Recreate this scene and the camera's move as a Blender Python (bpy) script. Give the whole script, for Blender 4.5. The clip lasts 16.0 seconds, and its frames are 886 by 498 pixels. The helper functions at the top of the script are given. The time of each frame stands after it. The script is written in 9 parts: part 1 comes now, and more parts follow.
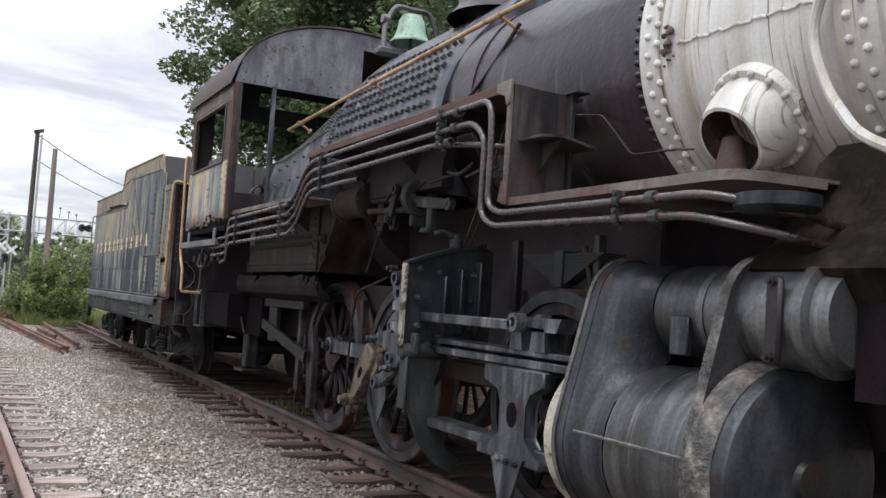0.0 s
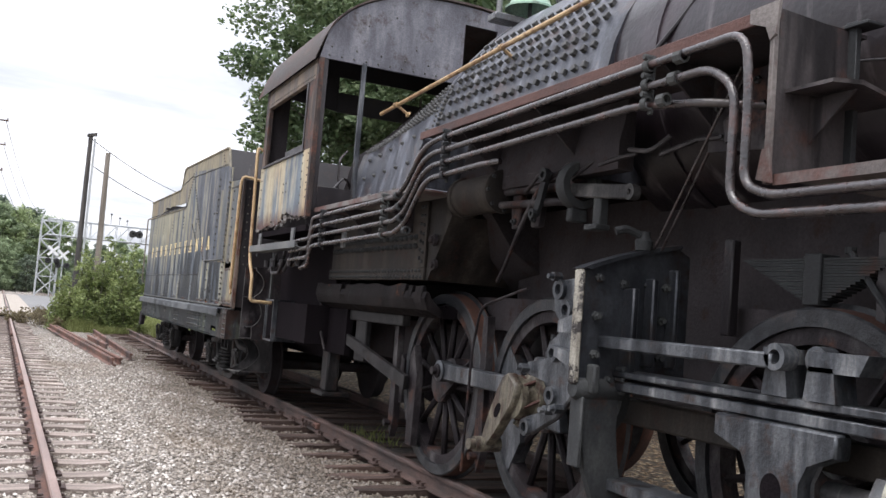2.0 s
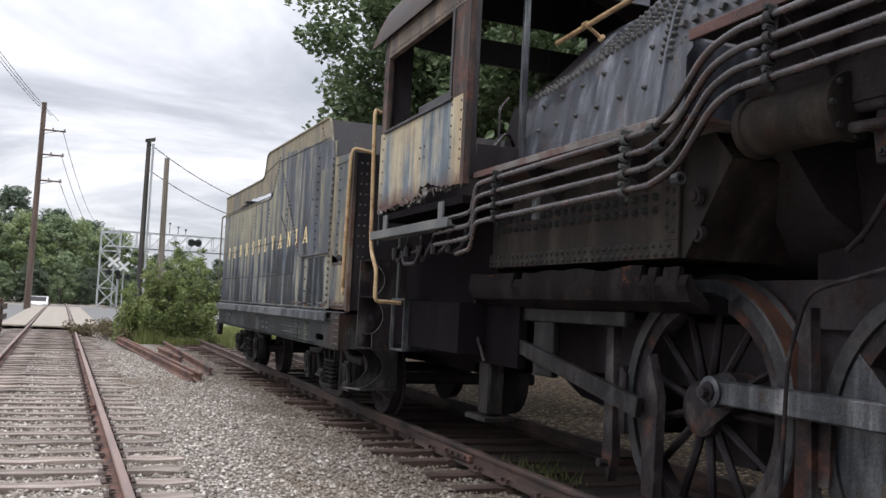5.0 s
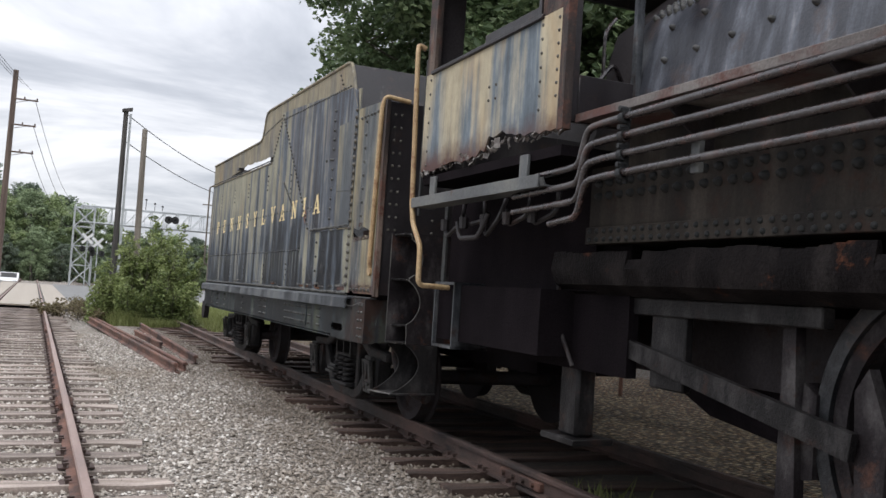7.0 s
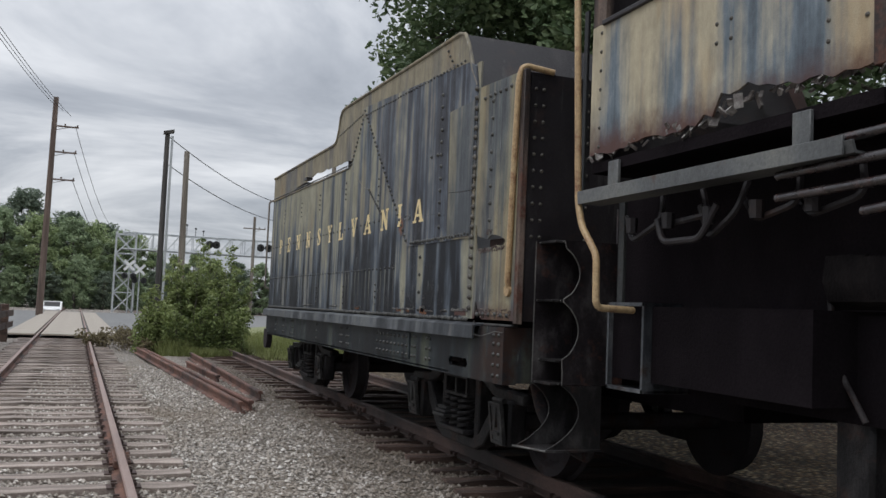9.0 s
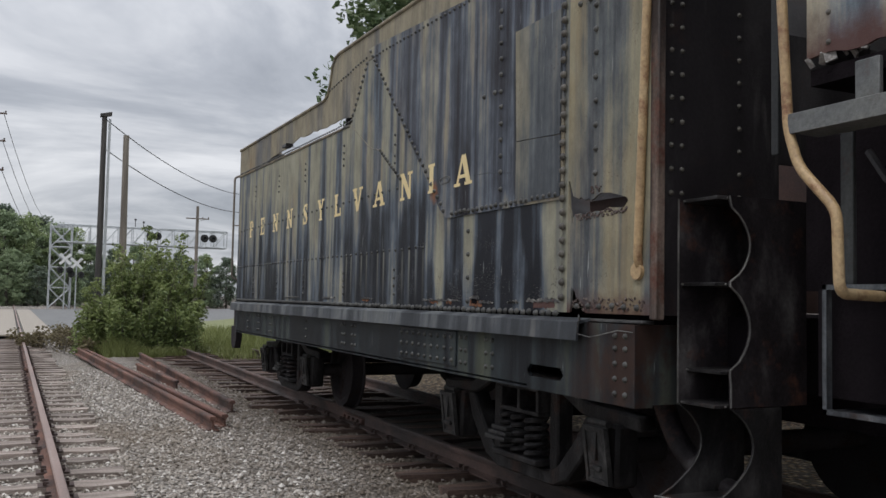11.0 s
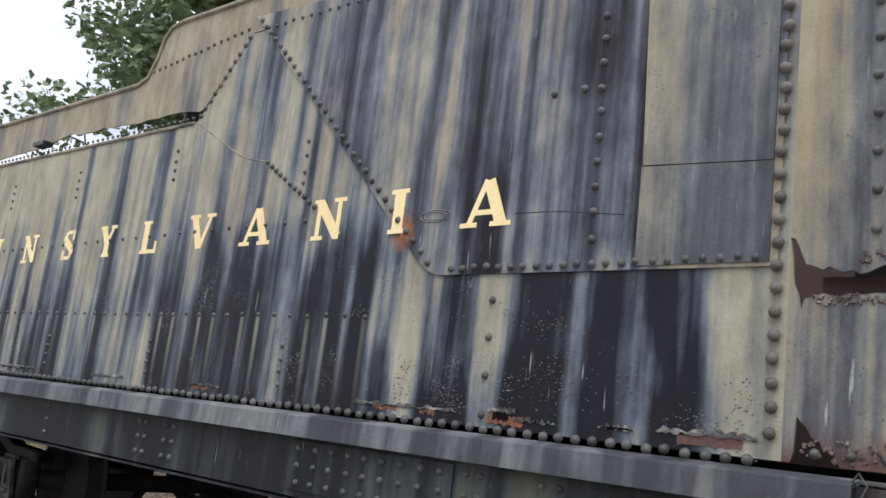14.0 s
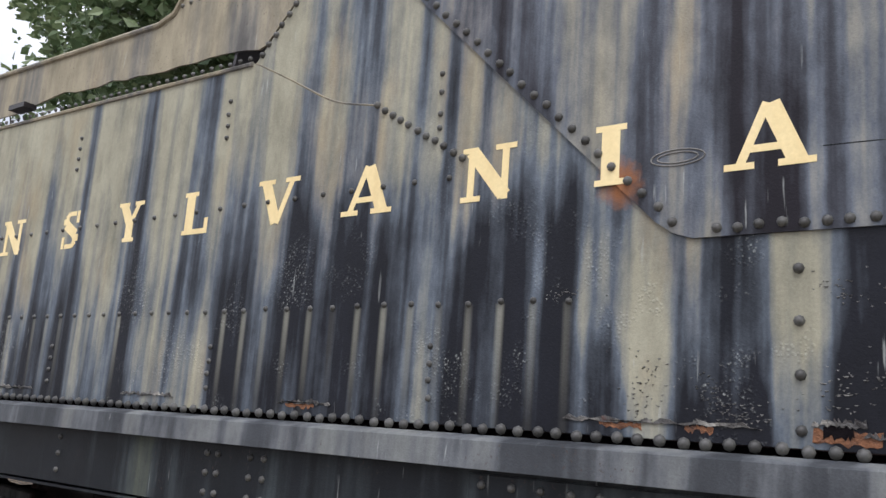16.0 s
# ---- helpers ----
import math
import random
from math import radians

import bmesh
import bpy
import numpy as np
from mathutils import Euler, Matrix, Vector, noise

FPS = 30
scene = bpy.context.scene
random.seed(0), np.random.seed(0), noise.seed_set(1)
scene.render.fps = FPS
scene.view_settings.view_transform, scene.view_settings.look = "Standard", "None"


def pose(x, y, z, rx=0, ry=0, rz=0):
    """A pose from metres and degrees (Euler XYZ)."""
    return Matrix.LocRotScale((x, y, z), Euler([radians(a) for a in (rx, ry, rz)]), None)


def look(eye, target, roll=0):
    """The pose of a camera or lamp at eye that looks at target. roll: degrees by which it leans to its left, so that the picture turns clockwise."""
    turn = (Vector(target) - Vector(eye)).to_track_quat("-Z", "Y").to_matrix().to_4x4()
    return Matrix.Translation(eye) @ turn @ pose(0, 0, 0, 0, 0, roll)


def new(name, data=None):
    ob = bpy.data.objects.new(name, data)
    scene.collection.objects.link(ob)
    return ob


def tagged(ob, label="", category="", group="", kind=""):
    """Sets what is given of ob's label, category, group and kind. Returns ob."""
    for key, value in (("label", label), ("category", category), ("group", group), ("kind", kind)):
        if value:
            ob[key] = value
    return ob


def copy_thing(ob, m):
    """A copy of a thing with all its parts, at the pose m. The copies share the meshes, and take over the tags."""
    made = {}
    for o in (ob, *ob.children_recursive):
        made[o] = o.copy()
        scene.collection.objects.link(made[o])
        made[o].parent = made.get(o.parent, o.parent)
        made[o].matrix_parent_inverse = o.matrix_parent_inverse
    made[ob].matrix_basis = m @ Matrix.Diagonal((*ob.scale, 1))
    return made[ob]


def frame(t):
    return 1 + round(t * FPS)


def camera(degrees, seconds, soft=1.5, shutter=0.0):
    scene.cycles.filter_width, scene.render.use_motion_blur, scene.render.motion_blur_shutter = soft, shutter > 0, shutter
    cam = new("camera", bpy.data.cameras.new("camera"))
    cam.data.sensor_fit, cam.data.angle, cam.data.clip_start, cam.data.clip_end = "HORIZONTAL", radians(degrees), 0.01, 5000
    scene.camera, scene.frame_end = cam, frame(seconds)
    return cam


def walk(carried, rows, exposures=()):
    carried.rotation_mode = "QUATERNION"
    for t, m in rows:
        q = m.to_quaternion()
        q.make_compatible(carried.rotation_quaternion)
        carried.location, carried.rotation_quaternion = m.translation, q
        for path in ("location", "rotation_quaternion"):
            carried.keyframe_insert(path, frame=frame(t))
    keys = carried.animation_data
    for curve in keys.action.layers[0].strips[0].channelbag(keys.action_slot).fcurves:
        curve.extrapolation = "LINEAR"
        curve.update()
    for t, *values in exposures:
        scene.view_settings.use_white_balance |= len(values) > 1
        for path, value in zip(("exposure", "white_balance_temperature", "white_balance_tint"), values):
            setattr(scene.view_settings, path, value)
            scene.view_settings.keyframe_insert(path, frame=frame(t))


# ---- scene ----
cam = camera(52.1, 16.0)
PATH = [
    (0, (-0.133, -0.031, 1.464), (0.795, 1.737, 1.585), 3.8),
    (0.5, (-0.044, 0.471, 1.447), (0.908, 2.218, 1.655), 5.1),
    (1, (-0.068, 0.931, 1.475), (0.808, 2.718, 1.67), 4.1),
    (1.5, (-0.048, 1.376, 1.454), (0.836, 3.167, 1.564), 3.4),
    (2, (-0.039, 1.751, 1.459), (0.801, 3.56, 1.596), 4.6),
    (2.5, (-0.101, 2.142, 1.456), (0.739, 3.949, 1.626), 3.7),
    (3, (-0.075, 2.565, 1.438), (0.758, 4.376, 1.598), 3.5),
    (3.5, (-0.077, 3.024, 1.421), (0.701, 4.861, 1.561), 3.0),
    (4, (-0.159, 3.379, 1.453), (0.591, 5.23, 1.557), 1.7),
    (4.2, (-0.147, 3.556, 1.434), (0.574, 5.417, 1.565), 2.3),
    (6.3, (-0.057, 5.564, 1.334), (0.732, 7.398, 1.457), 3.4),
    (6.5, (-0.045, 5.732, 1.364), (0.754, 7.561, 1.48), 2.9),
    (7, (-0.02, 6.219, 1.352), (0.767, 8.054, 1.449), 3.7),
    (7.5, (-0.065, 6.658, 1.34), (0.709, 8.5, 1.415), 4.2),
    (8, (-0.059, 7.148, 1.333), (0.677, 9.007, 1.399), 3.9),
    (8.5, (-0.074, 7.64, 1.365), (0.553, 9.531, 1.539), 3.7),
    (9, (-0.085, 8.13, 1.351), (0.627, 9.994, 1.486), 2.4),
    (9.2, (-0.039, 8.348, 1.344), (0.728, 10.192, 1.446), 2.3),
    (11.3, (-0.067, 10.481, 1.351), (0.772, 12.294, 1.465), 1.2),
    (11.5, (-0.046, 10.687, 1.32), (0.831, 12.481, 1.426), 2.3),
    (12, (-0.063, 11.263, 1.327), (0.791, 13.07, 1.402), 3.4),
    (12.5, (-0.12, 11.824, 1.312), (0.792, 13.599, 1.449), 2.7),
    (13, (-0.182, 12.349, 1.311), (0.758, 14.092, 1.586), 4.6),
    (13.5, (-0.241, 12.802, 1.3), (0.922, 14.401, 1.601), 5.8),
    (14, (-0.254, 13.105, 1.277), (1.177, 14.449, 1.663), 6.9),
    (14.5, (-0.247, 13.411, 1.261), (1.352, 14.532, 1.695), 7.1),
    (15, (-0.27, 13.852, 1.261), (1.304, 15.019, 1.663), 5.7),
    (15.5, (-0.217, 14.265, 1.263), (1.262, 15.553, 1.658), 4.7),
    (16, (-0.089, 14.642, 1.273), (1.461, 15.841, 1.669), 4.2),
]
EXPOSURE = [(0.0,0.87,6450,12),(0.5,0.90,6450,12),(1.0,0.80,6450,12),(1.5,0.77,6450,12),(2.0,1.21,6450,14),(2.6,0.93,6450,13),(3.5,0.97,6450,13),(4.0,0.73,6450,13),(7.5,0.68,6450,11),(8.5,0.60,6400,10),(9.0,0.17,6350,10),(11.5,0.15,6400,11),(12.0,0.61,6380,10),(12.5,0.59,6350,9),(13.0,0.23,6250,8),(13.5,0.12,6150,7),(14.0,1.15,6350,13),(14.5,1.87,6400,15),(15.0,2.02,6390,15),(16.0,1.10,6380,14)]
walk(cam, [(t, look(eye, target, roll)) for t, eye, target, roll in PATH], EXPOSURE)

# ---------------------------------------------------------------- light
world = bpy.data.worlds.new("overcast")
scene.world = world
world.use_nodes = True
wn, wl = world.node_tree.nodes, world.node_tree.links
wn.clear()
w_out = wn.new("ShaderNodeOutputWorld")
w_bg = wn.new("ShaderNodeBackground")
w_sky = wn.new("ShaderNodeTexSky")
w_sky.sky_type = "NISHITA"
w_sky.sun_disc = False
w_sky.sun_elevation, w_sky.sun_rotation = radians(61), radians(243)
w_co = wn.new("ShaderNodeTexCoord")
w_sep = wn.new("ShaderNodeSeparateXYZ")
w_up = wn.new("ShaderNodeMath"); w_up.operation = "MAXIMUM"; w_up.inputs[1].default_value = 0.0
w_add = wn.new("ShaderNodeMath"); w_add.operation = "ADD"; w_add.inputs[1].default_value = 0.16
w_dx = wn.new("ShaderNodeMath"); w_dx.operation = "DIVIDE"
w_dy = wn.new("ShaderNodeMath"); w_dy.operation = "DIVIDE"
w_com = wn.new("ShaderNodeCombineXYZ")
w_n = wn.new("ShaderNodeTexNoise")
w_n.inputs["Scale"].default_value, w_n.inputs["Detail"].default_value, w_n.inputs["Roughness"].default_value = 0.85, 7.0, 0.58
w_n.inputs["Distortion"].default_value = 0.5
w_r = wn.new("ShaderNodeValToRGB")
for pos, col in ((0.30, (0.32, 0.345, 0.39, 1)), (0.45, (0.56, 0.585, 0.63, 1)), (0.60, (0.97, 0.98, 1.0, 1))):
    e = w_r.color_ramp.elements.new(pos); e.color = col
w_r.color_ramp.elements.remove(w_r.color_ramp.elements[-1])
w_r.color_ramp.elements.remove(w_r.color_ramp.elements[0])
w_scale = wn.new("ShaderNodeVectorMath"); w_scale.operation = "SCALE"; w_scale.inputs["Scale"].default_value = 0.09
w_mix = wn.new("ShaderNodeMix"); w_mix.data_type = "RGBA"; w_mix.inputs[0].default_value = 0.9
wl.new(w_co.outputs["Generated"], w_sep.inputs[0])
wl.new(w_sep.outputs[2], w_up.inputs[0]); wl.new(w_up.outputs[0], w_add.inputs[0])
wl.new(w_sep.outputs[0], w_dx.inputs[0]); wl.new(w_add.outputs[0], w_dx.inputs[1])
wl.new(w_sep.outputs[1], w_dy.inputs[0]); wl.new(w_add.outputs[0], w_dy.inputs[1])
wl.new(w_dx.outputs[0], w_com.inputs[0]); wl.new(w_dy.outputs[0], w_com.inputs[1])
wl.new(w_com.outputs[0], w_n.inputs["Vector"]); wl.new(w_n.outputs[0], w_r.inputs[0])
wl.new(w_sky.outputs[0], w_scale.inputs[0]); wl.new(w_scale.outputs[0], w_mix.inputs[6]); wl.new(w_r.outputs[0], w_mix.inputs[7])
# an overcast sky is brightest overhead
w_dim = wn.new("ShaderNodeMath"); w_dim.operation = "MULTIPLY_ADD"
w_dim.inputs[1].default_value, w_dim.inputs[2].default_value = 0.32, 0.755
w_sq = wn.new("ShaderNodeMath"); w_sq.operation = "MULTIPLY"
w_top = wn.new("ShaderNodeMath"); w_top.operation = "MULTIPLY_ADD"; w_top.inputs[1].default_value = 1.05
w_deep = wn.new("ShaderNodeVectorMath"); w_deep.operation = "SCALE"
wl.new(w_up.outputs[0], w_dim.inputs[0]); wl.new(w_up.outputs[0], w_sq.inputs[0]); wl.new(w_up.outputs[0], w_sq.inputs[1])
wl.new(w_sq.outputs[0], w_top.inputs[0]); wl.new(w_dim.outputs[0], w_top.inputs[2]); wl.new(w_top.outputs[0], w_deep.inputs["Scale"])
wl.new(w_mix.outputs[2], w_deep.inputs[0])
wl.new(w_deep.outputs[0], w_bg.inputs[0]); wl.new(w_bg.outputs[0], w_out.inputs[0])
w_bg.inputs[1].default_value = 0.95
sun = new("sun", bpy.data.lights.new("sun", "SUN"))
sun.data.energy, sun.data.angle, sun.data.color = 0.9, radians(25), (1.0, 0.97, 0.92)
sun.matrix_world = look((-12, -6, 24), (0, 0, 0))

# ---------------------------------------------------------------- materials
def nodes_of(name):
    m = bpy.data.materials.new(name)
    m.use_nodes = True
    n, l = m.node_tree.nodes, m.node_tree.links
    return m, n, l, n["Principled BSDF"]


def ramp(n, stops):
    r = n.new("ShaderNodeValToRGB")
    els = r.color_ramp.elements
    els[0].position, els[0].color = stops[0][0], (*stops[0][1], 1)
    els[1].position, els[1].color = stops[-1][0], (*stops[-1][1], 1)
    for p, c in stops[1:-1]:
        els.new(p).color = (*c, 1)
    return r


def noise_node(n, l, co, scale, detail=5.0, stretch=None, rough=0.6, distortion=0.0):
    t = n.new("ShaderNodeTexNoise")
    t.inputs["Scale"].default_value, t.inputs["Detail"].default_value = scale, detail
    t.inputs["Roughness"].default_value, t.inputs["Distortion"].default_value = rough, distortion
    if stretch:
        mp = n.new("ShaderNodeMapping")
        mp.inputs["Scale"].default_value = stretch
        l.new(co, mp.inputs[0]); l.new(mp.outputs[0], t.inputs["Vector"])
    else:
        l.new(co, t.inputs["Vector"])
    return t.outputs[0]


def mix_col(n, l, fac, a, b):
    m = n.new("ShaderNodeMix"); m.data_type = "RGBA"
    for sock, v in ((m.inputs[0], fac), (m.inputs[6], a), (m.inputs[7], b)):
        if isinstance(v, (int, float)):
            sock.default_value = v
        elif isinstance(v, tuple):
            sock.default_value = (*v, 1)
        else:
            l.new(v, sock)
    return m.outputs[2]


def step(n, l, v, lo, hi, a=0.0, b=1.0):
    r = n.new("ShaderNodeMapRange")
    r.inputs[1].default_value, r.inputs[2].default_value, r.inputs[3].default_value, r.inputs[4].default_value = lo, hi, a, b
    l.new(v, r.inputs[0])
    return r.outputs[0]


def surface(name, stops, scale=3.0, stretch=None, rough=(0.55, 0.85), metal=0.0, bump=0.15, bump_scale=60.0,
            grime=None, grime_at=(0.52, 0.68), grime_scale=5.0, grime_stretch=None, fine=0.25, spread=0.0, spec=0.5, runs=None, dent=0.0):
    """Colour from a stretched noise, a second layer of grime or rust, fine grain and relief."""
    m, n, l, b = nodes_of(name)
    co = n.new("ShaderNodeTexCoord").outputs["Object"]
    base = noise_node(n, l, co, scale, 6, stretch)
    r = ramp(n, stops); l.new(base, r.inputs[0])
    col = r.outputs[0]
    if grime:
        g = step(n, l, noise_node(n, l, co, grime_scale, 8, grime_stretch, 0.7), *grime_at)
        col = mix_col(n, l, g, col, grime)
    if runs:
        # dust washed into runs: colour, lower and upper bound, scale, stretch, strength
        rc, lo, hi, sc, st, am = runs
        w = step(n, l, noise_node(n, l, co, sc, 5, st, 0.55), lo, hi, 0, am)
        col = mix_col(n, l, w, col, rc)
    grain = noise_node(n, l, co, bump_scale, 4)
    if fine:
        f = step(n, l, grain, 0.25, 0.75, 1 - fine, 1 + fine)
        h = n.new("ShaderNodeHueSaturation"); l.new(f, h.inputs["Value"]); l.new(col, h.inputs["Color"])
        col = h.outputs[0]
    if spread:
        oi = n.new("ShaderNodeObjectInfo")
        f = step(n, l, oi.outputs["Random"], 0, 1, 1 - spread, 1 + spread)
        h = n.new("ShaderNodeHueSaturation"); l.new(f, h.inputs["Value"]); l.new(col, h.inputs["Color"])
        col = h.outputs[0]
    l.new(col, b.inputs["Base Color"])
    l.new(step(n, l, base, 0.3, 0.7, *rough), b.inputs["Roughness"])
    b.inputs["Metallic"].default_value = metal
    b.inputs["Specular IOR Level"].default_value = spec
    if bump:
        bp = n.new("ShaderNodeBump")
        bp.inputs["Strength"].default_value, bp.inputs["Distance"].default_value = bump, 0.02
        l.new(grain, bp.inputs["Height"])
        if dent:
            b2 = n.new("ShaderNodeBump")
            b2.inputs["Strength"].default_value, b2.inputs["Distance"].default_value = dent, 0.05
            l.new(noise_node(n, l, co, 5.0, 3), b2.inputs["Height"]); l.new(b2.outputs[0], bp.inputs["Normal"])
        l.new(bp.outputs[0], b.inputs["Normal"])
    return m


def streaked(name, pale, blue, dark, low=1.3, high=3.5, seed=0.0, dark_bias=0.0, rust=(0.10, 0.045, 0.03), rise=0.22, run=5.5, drip=None, blister=False, tide=False, stain=None, flecks=False, foot=None, ends=None, bands=(), ochre_lo=0.54):
    """Old paint running down in vertical streaks: pale runs, slate blue and near-black between.
    drip: first rivet's y, spacing and height of a rivet row that has bled pale runs.
    bands: broad stains, each with its reach along the side, its reach in height and its strength (pale +, dark -)."""
    m, n, l, b = nodes_of(name)
    raw = n.new("ShaderNodeTexCoord").outputs["Object"]
    mp = n.new("ShaderNodeMapping"); mp.inputs["Location"].default_value = (seed, seed * 1.7, 0)
    l.new(raw, mp.inputs[0]); co = mp.outputs[0]
    def calc(op, a, c):
        t = n.new("ShaderNodeMath"); t.operation = op
        for s, v in ((t.inputs[0], a), (t.inputs[1], c)):
            if isinstance(v, (int, float)):
                s.default_value = v
            else:
                l.new(v, s)
        return t.outputs[0]
    wob = noise_node(n, l, co, 0.9, 3)
    runs = noise_node(n, l, co, run, 1.5, (1, 1, 0.06), 0.45)
    fine_runs = noise_node(n, l, co, 21, 2, (1, 1, 0.045), 0.5)
    broad = noise_node(n, l, co, 0.9, 3, (1, 1, 0.5), 0.5)
    mottle = noise_node(n, l, co, 6, 7, (1, 1, 0.5), 0.7)
    sep = n.new("ShaderNodeSeparateXYZ"); l.new(raw, sep.inputs[0])
    height = step(n, l, sep.outputs[2], low, high)
    v = calc("ADD", calc("MULTIPLY", runs, 1.15), calc("MULTIPLY", fine_runs, 0.40))
    v = calc("ADD", v, calc("MULTIPLY", broad, 0.72))
    v = calc("ADD", v, calc("MULTIPLY", mottle, 0.24))
    v = calc("ADD", v, calc("MULTIPLY", height, rise))
    v = calc("SUBTRACT", v, 0.735 + dark_bias)
    if tide:
        # the upper tank keeps its pale coat
        rear = calc("MULTIPLY", step(n, l, sep.outputs[1], 16.3, 17.6), step(n, l, sep.outputs[2], 1.75, 2.55))
        v = calc("ADD", v, calc("MULTIPLY", rear, 0.215))
    if bands:
        edge = calc("ADD", sep.outputs[1], step(n, l, noise_node(n, l, co, 3.0, 3, (1, 1, 0.4)), 0.3, 0.7, -0.05, 0.05))
        rim = calc("ADD", sep.outputs[2], step(n, l, noise_node(n, l, co, 9.0, 3, (1, 1, 0.2)), 0.3, 0.7, -0.12, 0.12))
        for y0, y1, z0, z1, amount in bands:
            f = calc("MULTIPLY", step(n, l, edge, y0 - 0.05, y0 + 0.05), step(n, l, edge, y1 - 0.05, y1 + 0.05, 1, 0))
            f = calc("MULTIPLY", f, calc("MULTIPLY", step(n, l, rim, z0 - 0.1, z0 + 0.1), step(n, l, rim, z1 - 0.15, z1 + 0.15, 1, 0)))
            v = calc("ADD", v, calc("MULTIPLY", f, amount))
    r = ramp(n, [(0.37, dark), (0.48, tuple(0.60 * p + 0.40 * q for p, q in zip(dark, blue))), (0.57, blue),
                 (0.66, tuple(0.5 * p + 0.5 * q for p, q in zip(pale, blue))), (0.80, pale)])
    l.new(v, r.inputs[0])
    col = r.outputs[0]
    ochre = step(n, l, noise_node(n, l, co, 1.9, 6, (1, 1, 0.3), 0.65), ochre_lo, ochre_lo + 0.16, 0.0, 0.55)
    ochre = calc("MULTIPLY", ochre, step(n, l, v, 0.5, 0.68))
    cloudy = n.new("ShaderNodeHueSaturation")
    l.new(step(n, l, calc("ADD", calc("MULTIPLY", mottle, 0.8), calc("MULTIPLY", fine_runs, 0.2)), 0.34, 0.66, 0.72, 1.26), cloudy.inputs["Value"])
    l.new(col, cloudy.inputs["Color"]); col = cloudy.outputs[0]
    col = mix_col(n, l, ochre, col, tuple(p * q for p, q in zip(pale, (1.05, 0.80, 0.58))))
    if drip:
        ph = calc("FRACT", calc("DIVIDE", calc("SUBTRACT", sep.outputs[1], drip[0] - drip[1] * 0.5), drip[1]), 0)
        off = calc("ABSOLUTE", calc("SUBTRACT", ph, 0.5), 0)
        band = step(n, l, off, 0.05, 0.16, 1, 0)
        below = calc("MULTIPLY", step(n, l, sep.outputs[2], drip[2], drip[2] + 0.01, 1, 0), step(n, l, sep.outputs[2], drip[2] - 0.36, drip[2] - 0.05, 0.15, 1))
        band = calc("MULTIPLY", calc("MULTIPLY", band, below), step(n, l, noise_node(n, l, co, 4, 3, (1, 1, 0.1)), 0.4, 0.6, 0.1, 0.75))
        band = calc("MULTIPLY", band, step(n, l, sep.outputs[1], drip[0] - 0.09, drip[0] - 0.07))
        col = mix_col(n, l, band, col, tuple(0.7 * p + 0.3 * q for p, q in zip(pale, blue)))
    drops = step(n, l, noise_node(n, l, co, 42, 3, (1, 1, 0.10), 0.5), 0.67, 0.73, 0.0, 0.6)
    drops = calc("MULTIPLY", drops, step(n, l, noise_node(n, l, co, 2.2, 3), 0.50, 0.62))
    col = mix_col(n, l, drops, col, (0.36, 0.38, 0.37))
    rs = step(n, l, noise_node(n, l, co, 7, 9, None, 0.75), 0.69, 0.77, 0, 0.7)
    col = mix_col(n, l, rs, col, rust)
    if stain:
        dist = n.new("ShaderNodeVectorMath"); dist.operation = "DISTANCE"; dist.inputs[1].default_value = stain
        l.new(raw, dist.inputs[0])
        near = calc("ADD", dist.outputs["Value"], calc("MULTIPLY", noise_node(n, l, co, 30, 5), 0.09))
        col = mix_col(n, l, step(n, l, near, 0.07, 0.14, 0.9, 0), col, (0.26, 0.10, 0.035))
    if foot:
        ft = calc("ADD", sep.outputs[2], calc("MULTIPLY", noise_node(n, l, co, 9, 6, None, 0.7), -0.22))
        col = mix_col(n, l, step(n, l, ft, foot[0] - 0.11, foot[1] - 0.11, 0.9, 0), col, (0.085, 0.038, 0.03))
    if ends:
        # the front end has rusted through its paint in blotches
        en = calc("ADD", sep.outputs[1], calc("MULTIPLY", noise_node(n, l, co, 5, 6, (1, 1, 0.5), 0.7), 0.9))
        en = calc("MULTIPLY", step(n, l, en, ends[0] + 0.30, ends[1] + 0.30, 0.9, 0), step(n, l, noise_node(n, l, co, 4.5, 7, (1, 1, 0.7), 0.7), 0.44, 0.56, 0.15, 1))
        col = mix_col(n, l, en, col, (0.040, 0.022, 0.017))
    if flecks:
        fl = step(n, l, noise_node(n, l, co, 70, 5, None, 0.7), 0.60, 0.66)
        fl = calc("MULTIPLY", fl, step(n, l, noise_node(n, l, co, 3.5, 4), 0.47, 0.60))
        col = mix_col(n, l, calc("MULTIPLY", fl, 0.8), col, (0.055, 0.038, 0.032))
    grain = noise_node(n, l, co, 130, 4)
    tall = calc("ADD", calc("MULTIPLY", grain, 0.4), calc("MULTIPLY", wob, 2.0))
    if blister:
        cell = n.new("ShaderNodeTexVoronoi"); cell.inputs["Scale"].default_value = 85
        l.new(co, cell.inputs["Vector"])
        where = calc("MULTIPLY", step(n, l, noise_node(n, l, co, 2.6, 5, None, 0.65), 0.56, 0.66), step(n, l, sep.outputs[2], 1.75, 2.1, 1, 0.15))
        spots = calc("MULTIPLY", step(n, l, cell.outputs["Distance"], 0.25, 0.5, 1, 0), where)
        tall = calc("ADD", tall, calc("MULTIPLY", spots, 1.6))
        col = mix_col(n, l, calc("MULTIPLY", calc("MULTIPLY", spots, step(n, l, grain, 0.5, 0.62)), 0.6), col, (0.40, 0.42, 0.40))
